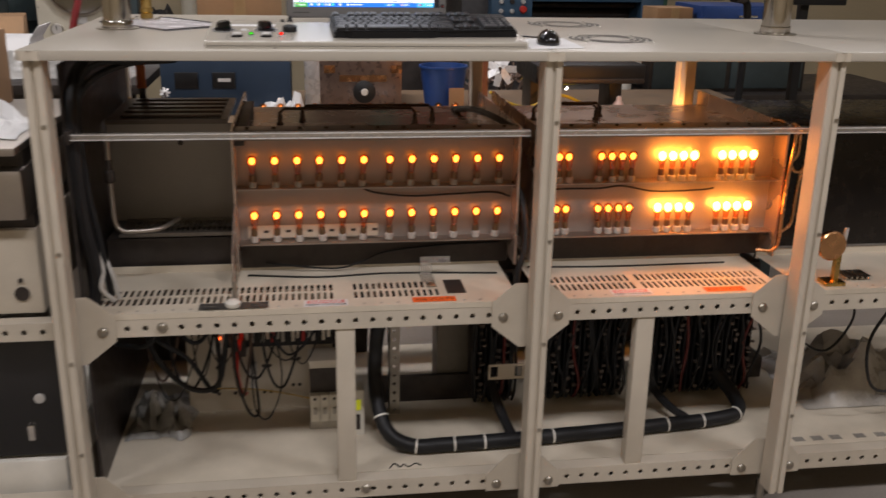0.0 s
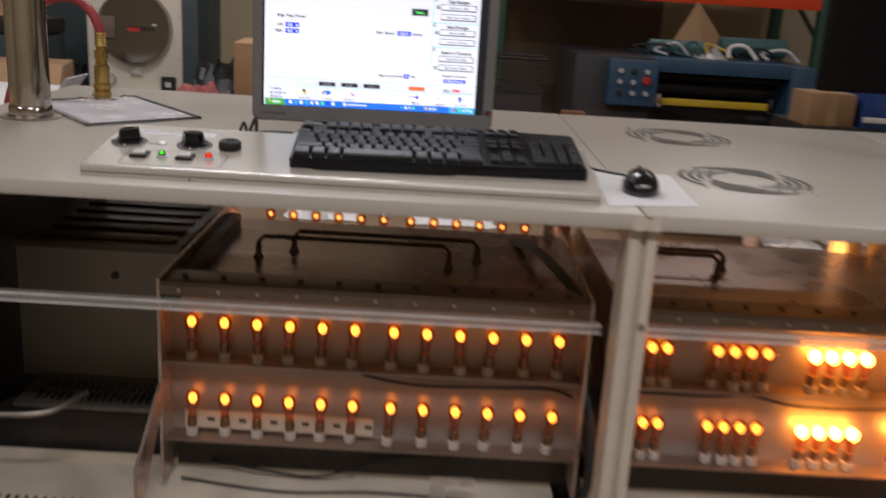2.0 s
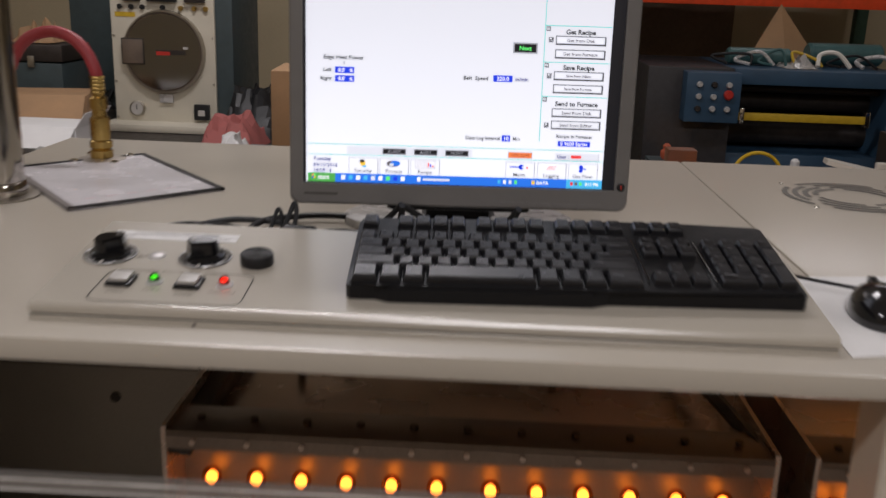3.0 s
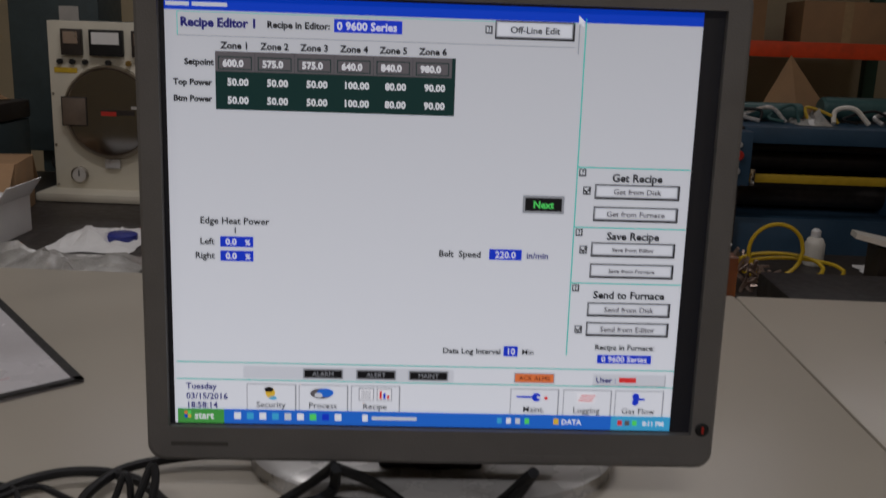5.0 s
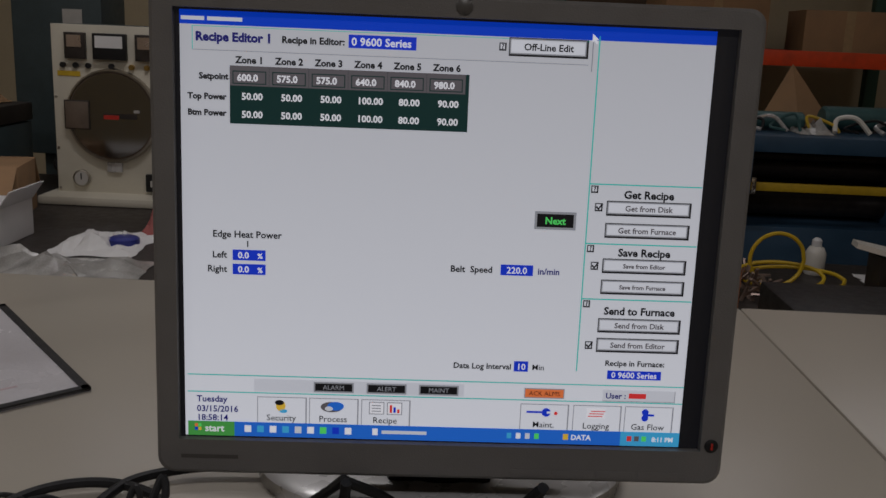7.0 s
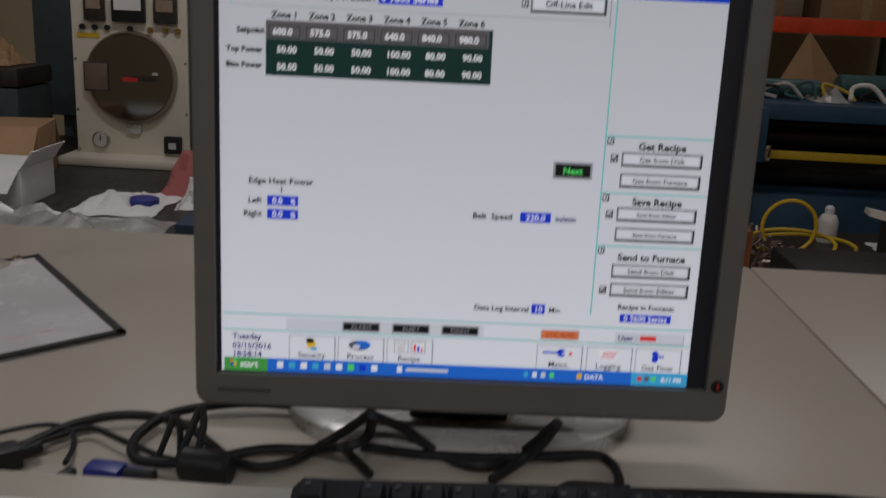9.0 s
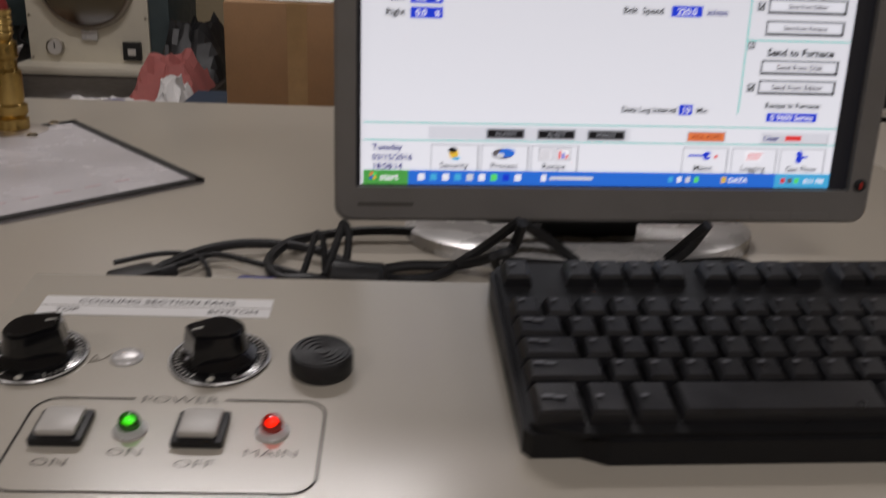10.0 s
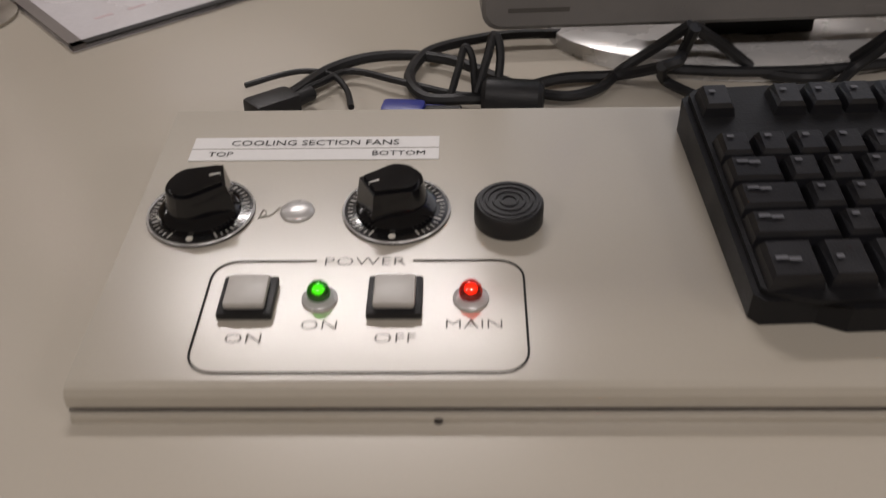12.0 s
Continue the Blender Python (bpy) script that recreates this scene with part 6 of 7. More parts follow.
# control cabinet with a round door
CC = thing("recorder_cabinet", (-0.995, 3.35, 1.03), "ivory cabinet with a round glass door and small gauges", "instrument cabinet")
part("front", box(-0.235, 0.225, 0.0, 0.02, 0.0, 0.66, bevel=0.004), IVORY, CC)
part("body", box(-0.245, 0.30, 0.02, 0.5, 0.0, 0.66, bevel=0.006), TEALD, CC, "dark grey-green cabinet body")
door = part("round_door", bm_lathe(B(), [(0.178, 0.0), (0.178, 0.01), (0.170, 0.018), (0.165, 0.018)], (0.0, 0.0, 0.315), (0, -1, 0), 48), mat("dark_chart_face", (0.14, 0.105, 0.08), 0.4, var=0.3, scale=12), CC, "dark round chart door")
part("door_rim", bm_lathe(B(), [(0.170, 0.016), (0.173, 0.024), (0.180, 0.024), (0.183, 0.0)], (0.0, 0.0, 0.315), (0, -1, 0), 48, caps=False), ZINC, door)
part("door_glass", bm_lathe(B(), [(0.165, 0.0215), (0.165, 0.0225)], (0.0, 0.0, 0.315), (0, -1, 0), 48), CLEARBULB, door)
part("hinge", box(-0.186, -0.085, -0.0265, -0.018, 0.258, 0.372, bevel=0.003), DARK, door)
part("hinge_plate", box(-0.180, -0.089, -0.029, -0.0262, 0.263, 0.367, bevel=0.002), bpy.data.materials["dark_chart_face"], door)
part("pen_arm", box(-0.03, 0.10, -0.024, -0.019, 0.305, 0.325), DARK, door)
part("red_tag", box(-0.03, 0.03, -0.027, -0.024, 0.302, 0.318), REDP, door, "red tag")
part("door_mark", box(0.09, 0.112, -0.027, -0.024, 0.330, 0.341), GREYBUT, door)
g = part("gauge", bm_lathe(B(), [(0.034, 0), (0.034, 0.012), (0.030, 0.014)], (-0.135, 0.0, 0.062), (0, -1, 0), 28), ZINC, CC, "small round pressure gauge")
part("gauge_face", bm_lathe(B(), [(0.027, 0.0142), (0.027, 0.0148)], (-0.135, 0.0, 0.062), (0, -1, 0), 28), GREYBUT, g)
part("needle", box(-0.137, -0.133, -0.0165, -0.0149, 0.058, 0.082), INK, g)
mb = part("switch_box", box(0.125, 0.195, -0.022, 0.0, 0.02, 0.09, bevel=0.005), BLACK, CC, "black square switch")
part("switch_mark", box(0.145, 0.175, -0.0235, -0.022, 0.04, 0.065), GREYBUT, mb)
part("latch", box(-0.03, 0.03, -0.012, 0.0, 0.092, 0.13, bevel=0.002), SILVER, CC)
for x0, x1, m_ in ((-0.175, -0.095, DARK), (-0.065, 0.065, BLACK), (0.10, 0.19, DARK)):
    mm = part("meter", box(x0, x1, -0.025, 0.0, 0.53, 0.63, bevel=0.004), m_, CC, "black panel meter")
    part("meter_face", box(x0 + 0.012, x1 - 0.012, -0.028, -0.025, 0.575, 0.62), WHITEP if m_ is BLACK else HOTSTEEL, mm)
for x in (-0.19, -0.14, -0.09, 0.0, 0.08, 0.14, 0.19):
    part("switch", bm_cyl(B(), (x, 0, 0.505), (x, -0.012, 0.505), 0.011, 12), BLACK if x < 0.05 else BRASS, CC)
part("yellow_label", box(-0.215, -0.125, -0.002, 0.0, 0.462, 0.482), YELLOW, CC)
part("shelf_tray", box(-0.27, 0.34, -0.12, 0.5, -0.0295, 0.006, bevel=0.012), IVORY, CC, "ivory base tray")
for x in (-0.225, 0.215):
    for z in (0.02, 0.18, 0.38):
        part("screw", bm_cyl(B(), (x, 0, z), (x, -0.003, z), 0.005, 8), ZINC, CC)
EB = thing("electrical_cabinet", (-1.42, 4.05, 0), "dark grey-green electrical cabinet standing behind the bench", "electrical cabinet")
part("box", box(-0.30, 0.12, 0, 0.3, 1.08, 1.95, bevel=0.008), TEALD, EB)
part("plate", box(-0.06, 0.03, -0.004, 0.0, 1.66, 1.75), GREYBUT, EB)
part("pedestal", box(-0.2, 0.02, 0.05, 0.25, 0.0, 1.08), TEALD, EB)
part("conduit", bm_tube(B(), [(-0.1, 0.01, 1.09), (-0.12, -0.02, 1.03), (-0.09, -0.02, 0.98), (-0.1, -0.02, 0.8)], 0.012, 8, 5), RUBBER, EB)


def carton(x, y, z, w, d, h, rz, label, flaps=True, tilt=(0, 0)):
    t = thing("cardboard_box", (x, y, z), label, "box", "cardboard boxes")
    t.matrix_basis = pose(x, y, z, tilt[0], tilt[1], rz)
    part("body", box(-w / 2, w / 2, -d / 2, d / 2, 0, h, bevel=0.003), CARD, t)
    part("tape", box(-0.025, 0.025, -d / 2 - 0.001, -d / 2, 0.0, h), mat("box_tape", (0.42, 0.28, 0.14), 0.35), t)
    if flaps:
        part("flap", box(-w / 2, w / 2, -0.14, 0.0, 0, 0.004, m=pose(0, -d / 2, h, 40)), CARD, t)
        part("flap", box(-w / 2, w / 2, 0.0, 0.14, 0, 0.004, m=pose(0, d / 2, h, -60)), CARD, t)
    return t


carton(-1.38, 3.02, 1.0, 0.34, 0.26, 0.19, 12, "open brown cardboard box with loose flaps")
WB = thing("white_carton", (-1.25, 2.62, 1.0), "white carton standing on the bench", "box", "cardboard boxes")
part("body", box(-0.2, 0.2, -0.12, 0.12, 0, 0.125, bevel=0.003), WHITEP, WB)
part("flap", box(-0.2, 0.2, -0.11, 0.0, 0, 0.003, m=pose(0, -0.12, 0.125, 35)), WHITEP, WB)
part("flap", box(-0.07, 0.0, -0.12, 0.12, 0, 0.003, m=pose(0.2, 0.0, 0.125, 0, 125)), WHITEP, WB)
crumple("plastic_wrap", -1.25, -0.52, 2.02, 2.42, 1.0, 0.10, PLASTICBAG, "crumpled clear plastic sheeting on the bench", "plastic wrap", 1.7, 22)
crumple("plastic_wrap", -0.9, -0.62, 2.45, 2.8, 1.0, 0.07, WHITEP, "crumpled white wrapping on the bench", "plastic wrap", 4.2)
crumple("red_cloth", -0.70, -0.47, 2.75, 3.1, 1.0, 0.15, mat("faded_red_cloth", (0.34, 0.10, 0.09), 0.8), "faded red cloth heaped on the bench", "cloth", 6.4, even=0.6)
crumple("black_bag", -0.74, -0.47, 3.15, 3.7, 1.0, 0.24, BLACK, "black plastic bag heaped on the bench", "bag", 5.1, even=0.6)
crumple("white_cloth", -0.58, -0.47, 2.58, 2.78, 1.0, 0.11, WHITEP, "white cloth heaped on the bench", "cloth", 9.4, even=0.6)
solo("blue_dish", bm_lathe(B(), [(0.05, 0), (0.05, 0.025), (0.04, 0.03)], (-0.70, 2.62, 1.0), seg=20), BLUEPLUG, "small blue plastic dish on the bench", "dish")

TC = thing("tool_chest", (-1.72, 3.32, 1.0), "dark green-black tool chest on the bench", "tool chest")
part("body", box(0, 0.27, 0, 0.3, 0, 0.28, bevel=0.006), TEALD, TC)
part("lid", box(-0.006, 0.276, -0.006, 0.306, 0.285, 0.36, bevel=0.01), DARK, TC, "dark lid")
part("catch", box(0.12, 0.15, -0.012, -0.006, 0.26, 0.31, bevel=0.002), ZINC, TC)
crumple("brown_paper", -1.70, -1.50, 3.36, 3.56, 1.362, 0.14, CARD, "crumpled brown paper on the tool chest", "paper", 8.3)

# things seen under and over the table
BC = thing("blue_cabinet", (-0.40, 2.02, 0.84), "blue instrument cabinet with dark knobs on the bench", "instrument cabinet")
part("body", box(0, 0.56, 0, 0.45, 0, 0.26, bevel=0.005), mat("dark_navy_paint", (0.020, 0.042, 0.080), 0.45, scale=5, var=0.2), BC)
for x in (0.06, 0.22):
    part("meter", box(x, x + 0.10, -0.012, 0, 0.12, 0.19, bevel=0.003), BLACK, BC)
    part("knob", bm_cyl(B(), (x + 0.03, 0, 0.06), (x + 0.03, -0.025, 0.06), 0.016, 14, 0.002), BLACK, BC)
    part("knob", bm_cyl(B(), (x + 0.08, 0, 0.06), (x + 0.08, -0.025, 0.06), 0.012, 14, 0.002), BLACK, BC)
part("white_tag", box(0.245, 0.30, -0.0135, -0.012, 0.15, 0.165), WHITEP, BC)
carton(-0.06, 2.20, 1.10, 0.36, 0.30, 0.30, 4, "brown cardboard box standing on the blue cabinet", flaps=False)
crumple("packing_paper", -0.16, 0.10, 2.08, 2.34, 1.40, 0.04, WHITEP, "white packing paper on the cardboard box", "paper", 2.2)
SB = thing("steel_housing", (0.25, 2.18, 0.84), "stainless steel housing with a black round knob", "housing")
part("body", box(0.04, 0.42, 0, 0.35, 0, 0.30, bevel=0.004), mat("brown_mirror_steel", (0.20, 0.145, 0.12), 0.3, 0.7, var=0.25), SB)
part("side_panel", box(-0.03, 0.04, 0.0, 0.34, 0, 0.30, bevel=0.003), SILVER, SB)
part("knob", bm_lathe(B(), [(0.052, 0), (0.052, 0.02), (0.044, 0.026)], (0.245, 0, 0.08), (0, -1, 0), 28), BLACK, SB)
part("knob_centre", bm_lathe(B(), [(0.017, 0.026), (0.015, 0.032)], (0.245, 0, 0.08), (0, -1, 0), 14), WHITEPL, SB)
for x in (0.06, 0.37):
    part("copper_tab", box(x, x + 0.05, -0.003, 0.0, 0.165, 0.20), COPPER, SB)
# the orange reflection on the steel is put in as a copper-coloured band
part("copper_band", box(0.13, 0.35, -0.003, 0.0, 0.125, 0.155), COPPER, SB, "copper-coloured band standing in for an orange reflection")
crumple("paper_sheet", 0.00, 0.25, 1.78, 2.0, 0.84, 0.17, WHITEP, "crumpled white paper on the bench", "paper", 7.7, 10)
crumple("paper_sheet", 0.42, 0.72, 1.80, 2.0, 0.84, 0.03, WHITEP, "white paper sheet on the bench", "paper", 2.9, 10)
bk = thing("blue_bucket", (0.87, 2.2, 0.84), "blue plastic bucket on the bench", "bucket")
part("pail", bm_lathe(B(), [(0.085, 0), (0.11, 0.19), (0.116, 0.19), (0.116, 0.20), (0.106, 0.20), (0.08, 0.01)], seg=28, caps=False), BLUEP, bk)
part("contents", bm_lathe(B(), [(0.10, 0.14), (0.06, 0.165), (0.01, 0.17)], seg=20), CARD, bk, "brown granular contents")
solo("cardboard_tag", box(0.88, 0.95, 2.07, 2.075, 0.84, 0.95), CARD, "small cardboard piece leaning on the bucket", "cardboard")
FOIL = mat("bright_crumpled_foil", (0.86, 0.85, 0.84), 0.38, 0.5, scale=40, var=0.2, bump=0.3)


def rosette(x, y, h, size, z=0.84):
    t = thing("foil_rosette", (x, y, z), "shiny crumpled foil rosette on a thin stand", "foil", "foil rosettes")
    part("stand", bm_cyl(B(), (0, 0, 0), (0, 0, h), 0.006, 8), DARK, t)
    for k in range(7):
        part("petal", box(0.1 * size, size, -0.2 * size, 0.2 * size, -0.002, 0.002, m=pose(0, 0, h, 70, 0, 0) @ pose(0, 0, 0, 14 * (-1) ** k, 10, k * 51.4)), FOIL, t)


rosette(1.31, 3.0, 0.13, 0.10, 0.79)
rosette(-0.36, 1.84, 0.13, 0.022)
for pts, r in (([(1.10, 1.85, 0.86), (1.25, 1.9, 0.90), (1.35, 1.86, 0.95), (1.5, 1.9, 0.88), (1.42, 2.0, 0.86), (1.2, 2.05, 0.87), (1.05, 1.95, 0.95)], 0.007), ([(1.15, 1.83, 0.87), (1.3, 1.82, 0.88), (1.55, 1.84, 0.87)], 0.007)):
    wire("yellow_cable", pts, r, "yellow cable coiled on the bench", YCABLE, "yellow cables")
TS = thing("equipment_case", (1.22, 1.80, 0.84), "flat black equipment case raised on two dark blocks", "case")
part("body", box(0.0, 0.50, 0.0, 0.40, 0.165, 0.25, bevel=0.012), BLACK, TS)
for x in (0.03, 0.41):
    part("block", box(x, x + 0.06, 0.22, 0.38, 0.0, 0.165, bevel=0.004), DARK, TS)
part("front_lip", box(0.01, 0.49, -0.012, 0.0, 0.17, 0.19, bevel=0.003), DARK, TS)
solo("pink_bottle", bm_lathe(B(), [(0.026, 0), (0.028, 0.01), (0.028, 0.075), (0.012, 0.095), (0.012, 0.11), (0.004, 0.115)], (1.60, 1.79, 0.84), seg=18), mat("pale_pink_plastic", (0.62, 0.48, 0.45), 0.4), "small pale pink plastic bottle on the bench", "bottle")
for k, (x, y, c) in enumerate(((1.75, 1.85, WHITEP), (1.98, 1.92, GREYBUT), (2.2, 1.85, WHITEP))):
    crumple("paper_sheet", x - 0.1, x + 0.1, y - 0.08, y + 0.1, 0.84, 0.06, c, "crumpled paper on the bench", "paper", 11.1 + k, 9)

BM = thing("black_monitor", (1.98, 2.0, 0.84), "black monitor on a jointed arm over the bench", "monitor")
MATTE = mat("matte_black_screen", (0.006, 0.006, 0.006), 0.7, spec=0.15, var=0.1)
part("panel", box(-0.155, 0.150, -0.03, 0.02, 0.52, 0.90, bevel=0.006), MATTE, BM)
part("screen", box(-0.145, 0.140, -0.032, -0.03, 0.53, 0.89), MATTE, BM, "dark screen")
part("arm", bm_tube(B(), [(0.05, 0.03, 0.62), (0.14, 0.06, 0.58), (0.25, 0.05, 0.54), (0.31, 0.06, 0.45), (0.31, 0.06, 0.0)], 0.018, 8, 5), BLACK, BM, "black jointed arm")
part("clamp", box(0.26, 0.36, 0.0, 0.12, 0.0, 0.05, bevel=0.005), BLACK, BM)
part("joint", bm_cyl(B(), (0.25, 0.0, 0.54), (0.25, 0.1, 0.54), 0.035, 16, 0.004), DARK, BM)
BM2 = thing("black_monitor", (2.50, 2.05, 0.84), "black monitor on a pole beside the jointed arm", "monitor")
part("panel", box(-0.10, 0.26, -0.03, 0.02, 0.50, 0.95, bevel=0.006), BLACK, BM2)
part("pole", box(0.06, 0.10, 0.02, 0.06, 0.0, 0.7, bevel=0.003), BLACK, BM2)
DC = thing("low_cabinet", (2.18, 2.98, 0.79), "low dark steel cabinet on the bench under the boxes", "cabinet")
part("body", box(0, 0.95, 0, 0.42, 0, 0.32, bevel=0.005), DARK, DC)
for x in (0.02, 0.49):
    part("door", box(x, x + 0.44, -0.01, 0, 0.02, 0.30, bevel=0.003), TEALD, DC)
BB = thing("blue_chest", (2.46, 2.99, 1.11), "blue metal drawer chest with a white front strip", "chest")
part("body", box(0, 0.55, 0, 0.4, 0, 0.165, bevel=0.005), BLUEP, BB)
part("strip", box(-0.01, 0.56, -0.014, 0.0, 0.03, 0.055, bevel=0.004), WHITEPL, BB, "white front strip")
part("drawer", box(0.02, 0.53, -0.008, 0, 0.06, 0.155, bevel=0.003), BLUEP, BB)
part("handle", bm_tube(B(), [(0.22, -0.008, 0.11), (0.22, -0.024, 0.11), (0.33, -0.024, 0.11), (0.33, -0.008, 0.11)], 0.006, 6, straight=True), CHROME, BB)
# right-hand bench clutter
carton(2.31, 3.12, 1.11, 0.22, 0.2, 0.15, 5, "small brown cardboard box standing beside the blue chest", flaps=False)
BT = thing("wash_bottle", (1.88, 3.55, 0.79), "small white plastic bottle on the bench", "bottle")
part("body", bm_lathe(B(), [(0.038, 0), (0.042, 0.01), (0.042, 0.09), (0.03, 0.115), (0.018, 0.12)], seg=20), WHITEPL, BT)
part("cap", bm_lathe(B(), [(0.02, 0.12), (0.02, 0.145), (0.01, 0.155)], seg=16), WHITEP, BT)
SPB = thing("spray_bottle", (2.06, 3.05, 0.79), "white spray bottle with a red trigger", "bottle")
part("body", bm_lathe(B(), [(0.04, 0), (0.042, 0.12), (0.02, 0.17), (0.016, 0.20)], seg=18), WHITEPL, SPB)
part("head", box(-0.02, 0.05, -0.014, 0.014, 0.20, 0.235, bevel=0.006), WHITEPL, SPB)
part("trigger", box(-0.03, -0.018, -0.006, 0.006, 0.12, 0.205, bevel=0.003), REDP, SPB, "red trigger")
solo("orange_fitting", bm_lathe(B(), [(0.018, 0), (0.026, 0.012), (0.026, 0.036), (0.015, 0.045), (0.018, 0.06), (0.008, 0.07)], (1.25, 3.38, 0.95), seg=14), mat("dull_orange_cast", (0.42, 0.09, 0.04), 0.6), "orange painted valve fitting on a grey box", "fitting")
solo("grey_box", box(1.17, 1.33, 3.30, 3.46, 0.79, 0.95, bevel=0.004), TEALD, "small grey-green box on the bench", "box")
solo("white_tray", bm_prism(B(), [(0.0, 0.0), (0.17, -0.05), (0.30, -0.05), (0.30, 0.16), (0.02, 0.10)], 0.02, pose(1.88, 3.16, 0.99, 0, 12, 0)), WHITEPL, "white plastic tray leaning on the spray bottle", "tray")
solo("tray_support", box(1.98, 2.14, 3.16, 3.28, 0.79, 0.955), DARK, "dark box under the white tray", "box")
for cx, cy, rr, rz_, up in ((1.63, 3.28, 0.105, 10, 1.0), (1.66, 3.30, 0.17, -5, 0.22), (1.72, 3.32, 0.20, 0, 0.12)):
    ringp = [(cx + rr * math.cos(a), cy + rr * 0.5 * (1 - up) * math.sin(a), 0.80 + rr * up * (1 + math.sin(a))) for a in [i * math.pi / 6 for i in range(13)]]
    wire("yellow_cable", ringp, 0.008, "yellow cable coil on the dark bench", YCABLE, "yellow cables")
for k, (x, y) in enumerate(((2.35, 3.1), (2.2, 3.45), (2.75, 3.2))):
    crumple("paper_sheet", x - 0.16, x + 0.16, y - 0.1, y + 0.1, 0.792, 0.03, WHITEP, "white paper sheet on the dark bench", "paper", 21.3 + k, 8)
bits = B()
for k in range(150):
    x, y = random.uniform(1.15, 1.55), random.uniform(3.0, 3.4)
    z = 0.792 + random.uniform(0, 0.10)
    bm_box(bits, -0.03, 0.03, -0.006, 0.006, -0.004, 0.004, m=pose(x, y, z, random.uniform(0, 180), random.uniform(0, 180), random.uniform(0, 180)))
solo("scrap_pile", bits, mat("mixed_scrap_metal", (0.32, 0.24, 0.20), 0.4, 0.6, var=0.6, scale=40), "pile of small mixed metal parts on the bench", "scrap", "stuff")
crumple("foil_scrap", 1.60, 1.72, 3.0, 3.1, 0.792, 0.09, CHROME, "crumpled shiny foil on the bench", "foil", 31.0, 8)

# blue laminating machine
LM = thing("blue_machine", (1.28, 4.2, 0), "blue roller machine with a push-button box and yellow bar", "machine")
part("side_frame", box(0.0, 0.45, 0.0, 0.9, 0, 1.30, bevel=0.008), mat("dark_machine_panel", (0.03, 0.028, 0.03), 0.45, var=0.3), LM, "dark side frame")
part("side_frame", box(1.26, 1.42, 0.0, 0.9, 0, 1.29, bevel=0.008), BLUE, LM)
part("top_beam", box(0.45, 1.26, 0.0, 0.9, 1.22, 1.30, bevel=0.006), BLUE, LM)
part("base", box(0.45, 1.26, 0.05, 0.9, 0.0, 0.85, bevel=0.006), BLUE, LM)
for k, (y, z, r) in enumerate(((0.30, 1.12, 0.06), (0.30, 0.94, 0.07), (0.15, 1.19, 0.02))):
    part("roller", bm_cyl(B(), (0.45, y, z), (1.26, y, z), r, 20), DARK, LM)
part("back_plate", box(0.45, 1.26, 0.8, 0.82, 0.85, 1.22), DARK, LM)
part("yellow_bar", box(0.47, 1.16, -0.02, 0.01, 1.035, 1.075, bevel=0.005), YELLOW, LM, "yellow safety bar")
for x in (0.50, 1.15):
    part("bar_bracket", box(x - 0.012, x + 0.012, -0.035, 0.02, 1.02, 1.10, bevel=0.003), CHROME, LM)
cbx = part("button_box", box(0.18, 0.46, -0.12, 0.0, 1.03, 1.285, bevel=0.006), BLUE, LM, "blue push-button box")
for i in range(3):
    for j in range(3):
        part("push_button", bm_lathe(B(), [(0.016, 0), (0.016, 0.012), (0.012, 0.018)], (0.245 + 0.075 * i, -0.12, 1.10 + 0.062 * j), (0, -1, 0), 12), REDP if (i == 2 and j == 1) else (SILVER if (i + j) % 3 else DARK), cbx)
part("red_stop", bm_lathe(B(), [(0.024, 0), (0.024, 0.02), (0.018, 0.026)], (0.395, -0.12, 1.175), (0, -1, 0), 16), REDP, cbx, "red stop button")
for pts, r, m_, nm, lb in (
    ([(2.20, 4.55, 1.37), (2.62, 4.6, 1.37)], 0.06, TEALP, "gas_cylinder", "teal cylinder lying on the blue machine"),
    ([(1.75, 4.5, 1.35), (2.1, 4.52, 1.35)], 0.045, TEALP, "gas_cylinder", "teal cylinder lying on the blue machine"),
):
    solo(nm, bm_cyl(B(), pts[0], pts[1], r, 20, 0.012), m_, lb, "cylinder", group="teal cylinders")
for k in range(7):
    x = 1.72 + 0.12 * k
    wire("hose_scrap", [(x, 4.35, 1.315), (x + random.uniform(-0.08, 0.08), 4.4, 1.33 + random.uniform(0, 0.06)), (x + random.uniform(0, 0.12), 4.38, 1.35 + random.uniform(0, 0.05)), (x + random.uniform(0.05, 0.2), 4.36, 1.312)], random.uniform(0.006, 0.014), "short loose hose on the blue machine", (RUBBER, SILVER, TEALP, YELLOW, WHITEPL)[k % 5], "hose scraps")
crumple("clear_bag", 2.02, 2.2, 4.3, 4.5, 1.30, 0.10, PLASTICBAG, "clear plastic bag of parts on the blue machine", "plastic wrap", 13.0, 9)
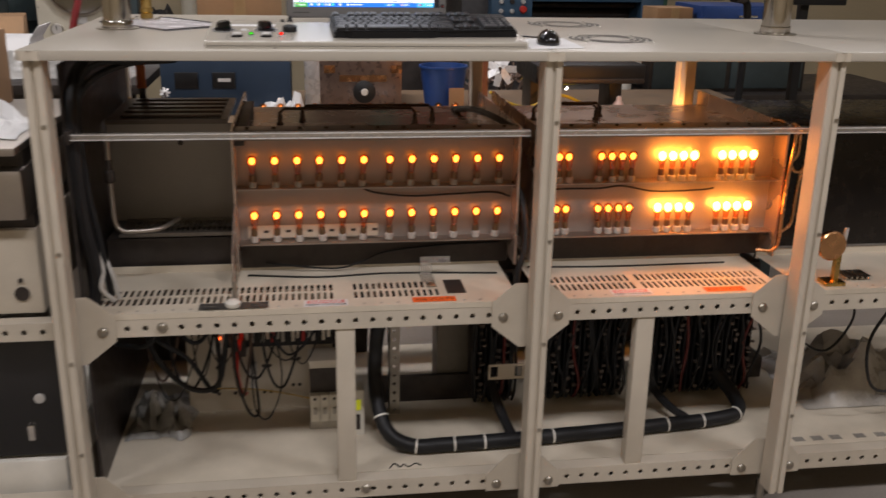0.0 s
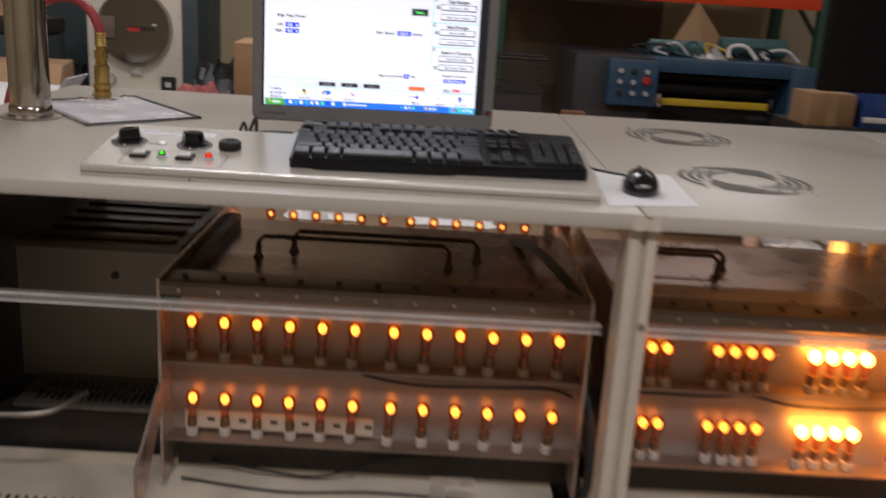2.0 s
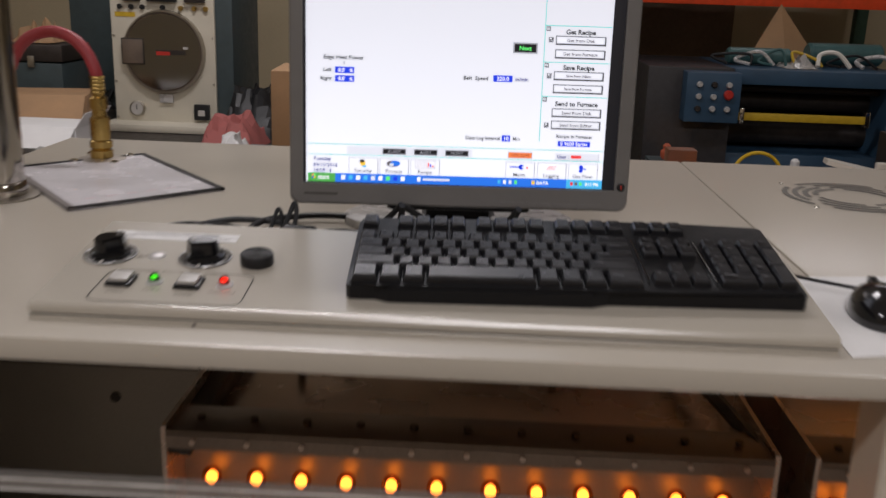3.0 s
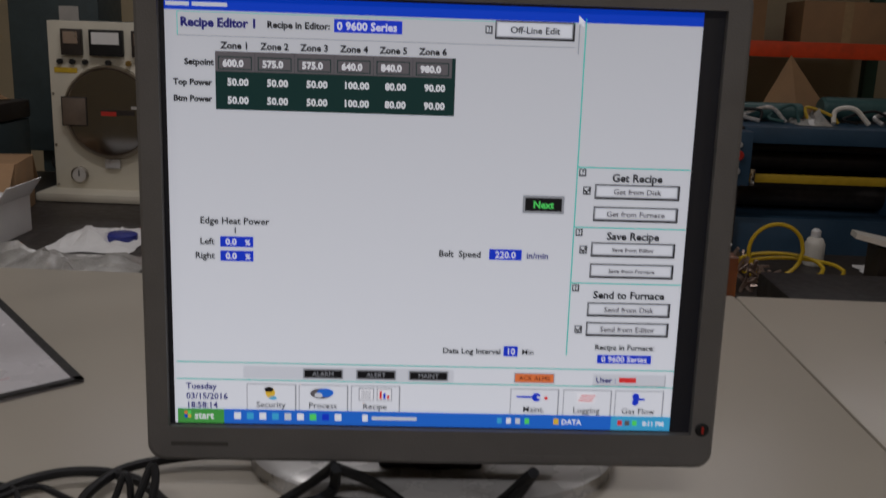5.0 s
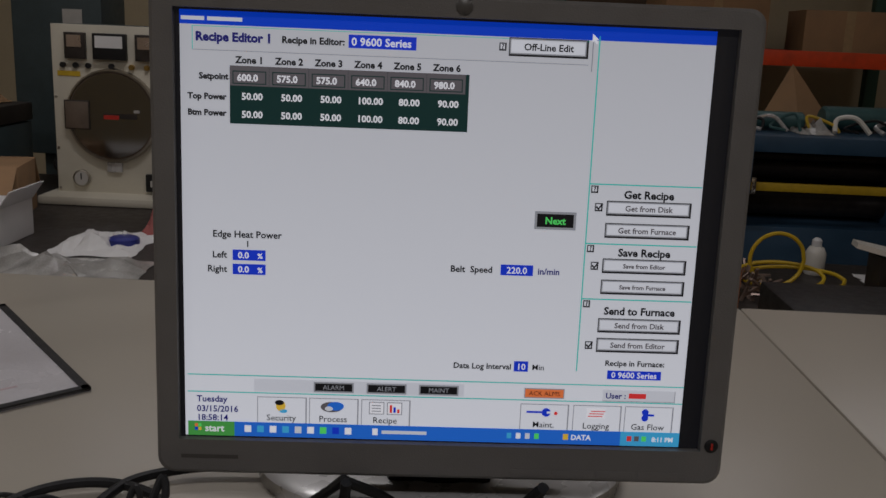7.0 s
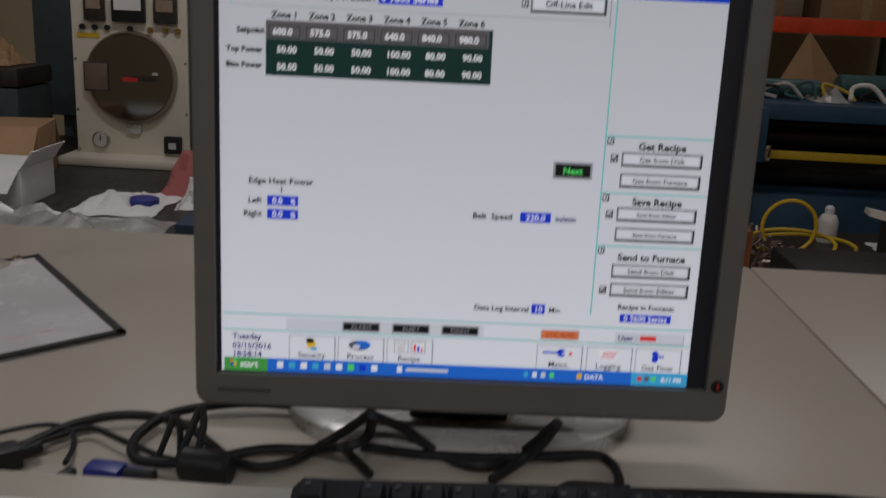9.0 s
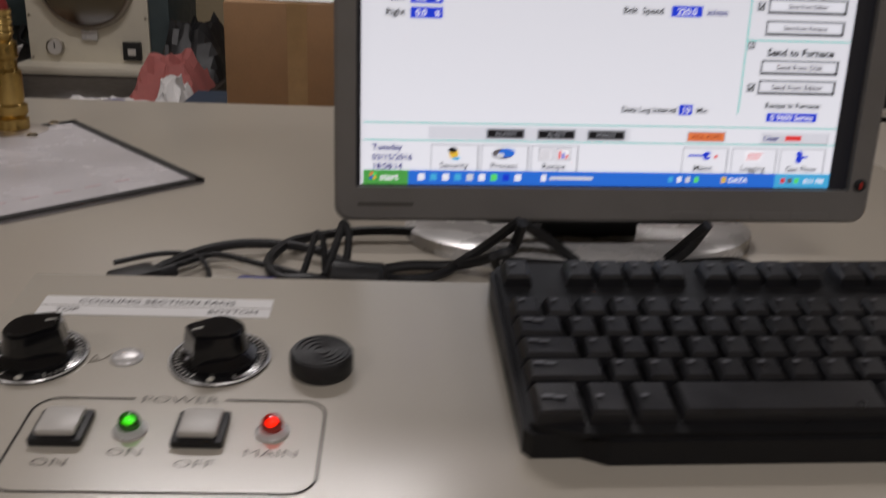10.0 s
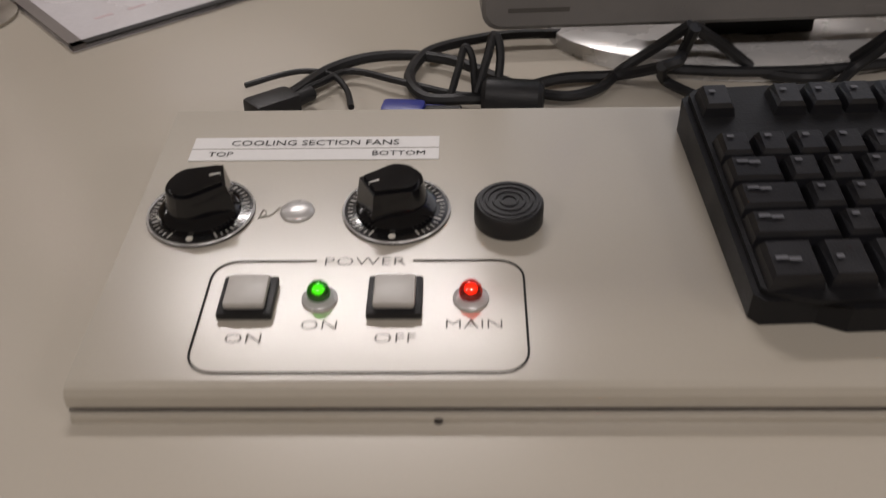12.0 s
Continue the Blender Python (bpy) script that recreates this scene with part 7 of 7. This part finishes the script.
# pallet rack behind
RK = thing("pallet_rack", (0.8, 4.95, 0), "pallet rack with orange beams and dark green uprights", "rack")
for z in (1.612, 2.75):
    part("beam", box(0.1, 2.14, 0.0, 0.05, z, z + 0.085, bevel=0.004), ORANGE, RK, "orange painted beam")
    part("beam", box(0.1, 2.14, 0.95, 1.0, z, z + 0.085, bevel=0.004), ORANGE, RK, "orange painted beam")
    part("deck", box(0.1, 2.14, 0.055, 0.945, z + 0.03, z + 0.05), WOOD, RK, "wooden deck")
for x in (0.06, 2.18):
    for y in (0.0, 0.92):
        part("upright", box(x - 0.04, x + 0.04, y, y + 0.07, 0.0, 3.3, bevel=0.004), GREENR, RK, "dark green upright")
    for k in range(5):
        part("brace", bm_cyl(B(), (x, 0.05, 0.3 + 0.55 * k), (x, 0.95, 0.75 + 0.55 * k), 0.016, 8), GREENR, RK)
carton(1.75, 5.35, 1.664, 0.6, 0.4, 0.34, 6, "brown cardboard box on the pallet rack", flaps=False)
carton(2.55, 5.4, 1.664, 0.5, 0.4, 0.26, -4, "brown cardboard box on the pallet rack", flaps=False)
PYR = thing("cardboard_corner", (2.08, 4.72, 1.30), "cardboard box lying tipped on its corner on the machine", "box")
bm = B()
apex, base = bm.verts.new((0.0, 0.0, 0.33)), [bm.verts.new(c) for c in ((-0.17, -0.12, 0.06), (0.02, -0.16, 0.0), (0.18, -0.06, 0.08), (0.05, 0.16, 0.0))]
for i in range(4):
    bm.faces.new((apex, base[i], base[(i + 1) % 4]))
bm.faces.new(base[::-1])
part("carton", bm, CARD, PYR)
# dark chair-like stand between the benches
ST = thing("parts_trolley", (0.92, 3.55, 0), "dark steel parts trolley with a wire basket", "trolley")
part("column", box(-0.14, 0.14, 0.25, 0.5, 0.0, 1.12, bevel=0.006), DARK, ST)
tagged(part("basket", bm_pierced(B(), [(-0.15 + 0.03 * i, -0.12 + 0.03 * i, 0.03 * j, 0.03 + 0.03 * j, ("r", 0.022, 0.022)) for i in range(10) for j in range(6)], pose(0, 0.24, 1.10, 90), 0.003), DARK, ST), kind="stuff")
part("rim", bm_tube(B(), [(-0.15, 0.24, 1.28), (0.15, 0.24, 1.28), (0.15, 0.5, 1.28), (-0.15, 0.5, 1.28)], 0.008, 6, straight=True), DARK, ST)
solo("pipe_column", bm_cyl(B(), (-0.62, 5.2, 0), (-0.62, 5.2, TOP), 0.06, 16), IVORY, "ivory vertical pipe against the wall", "pipe")
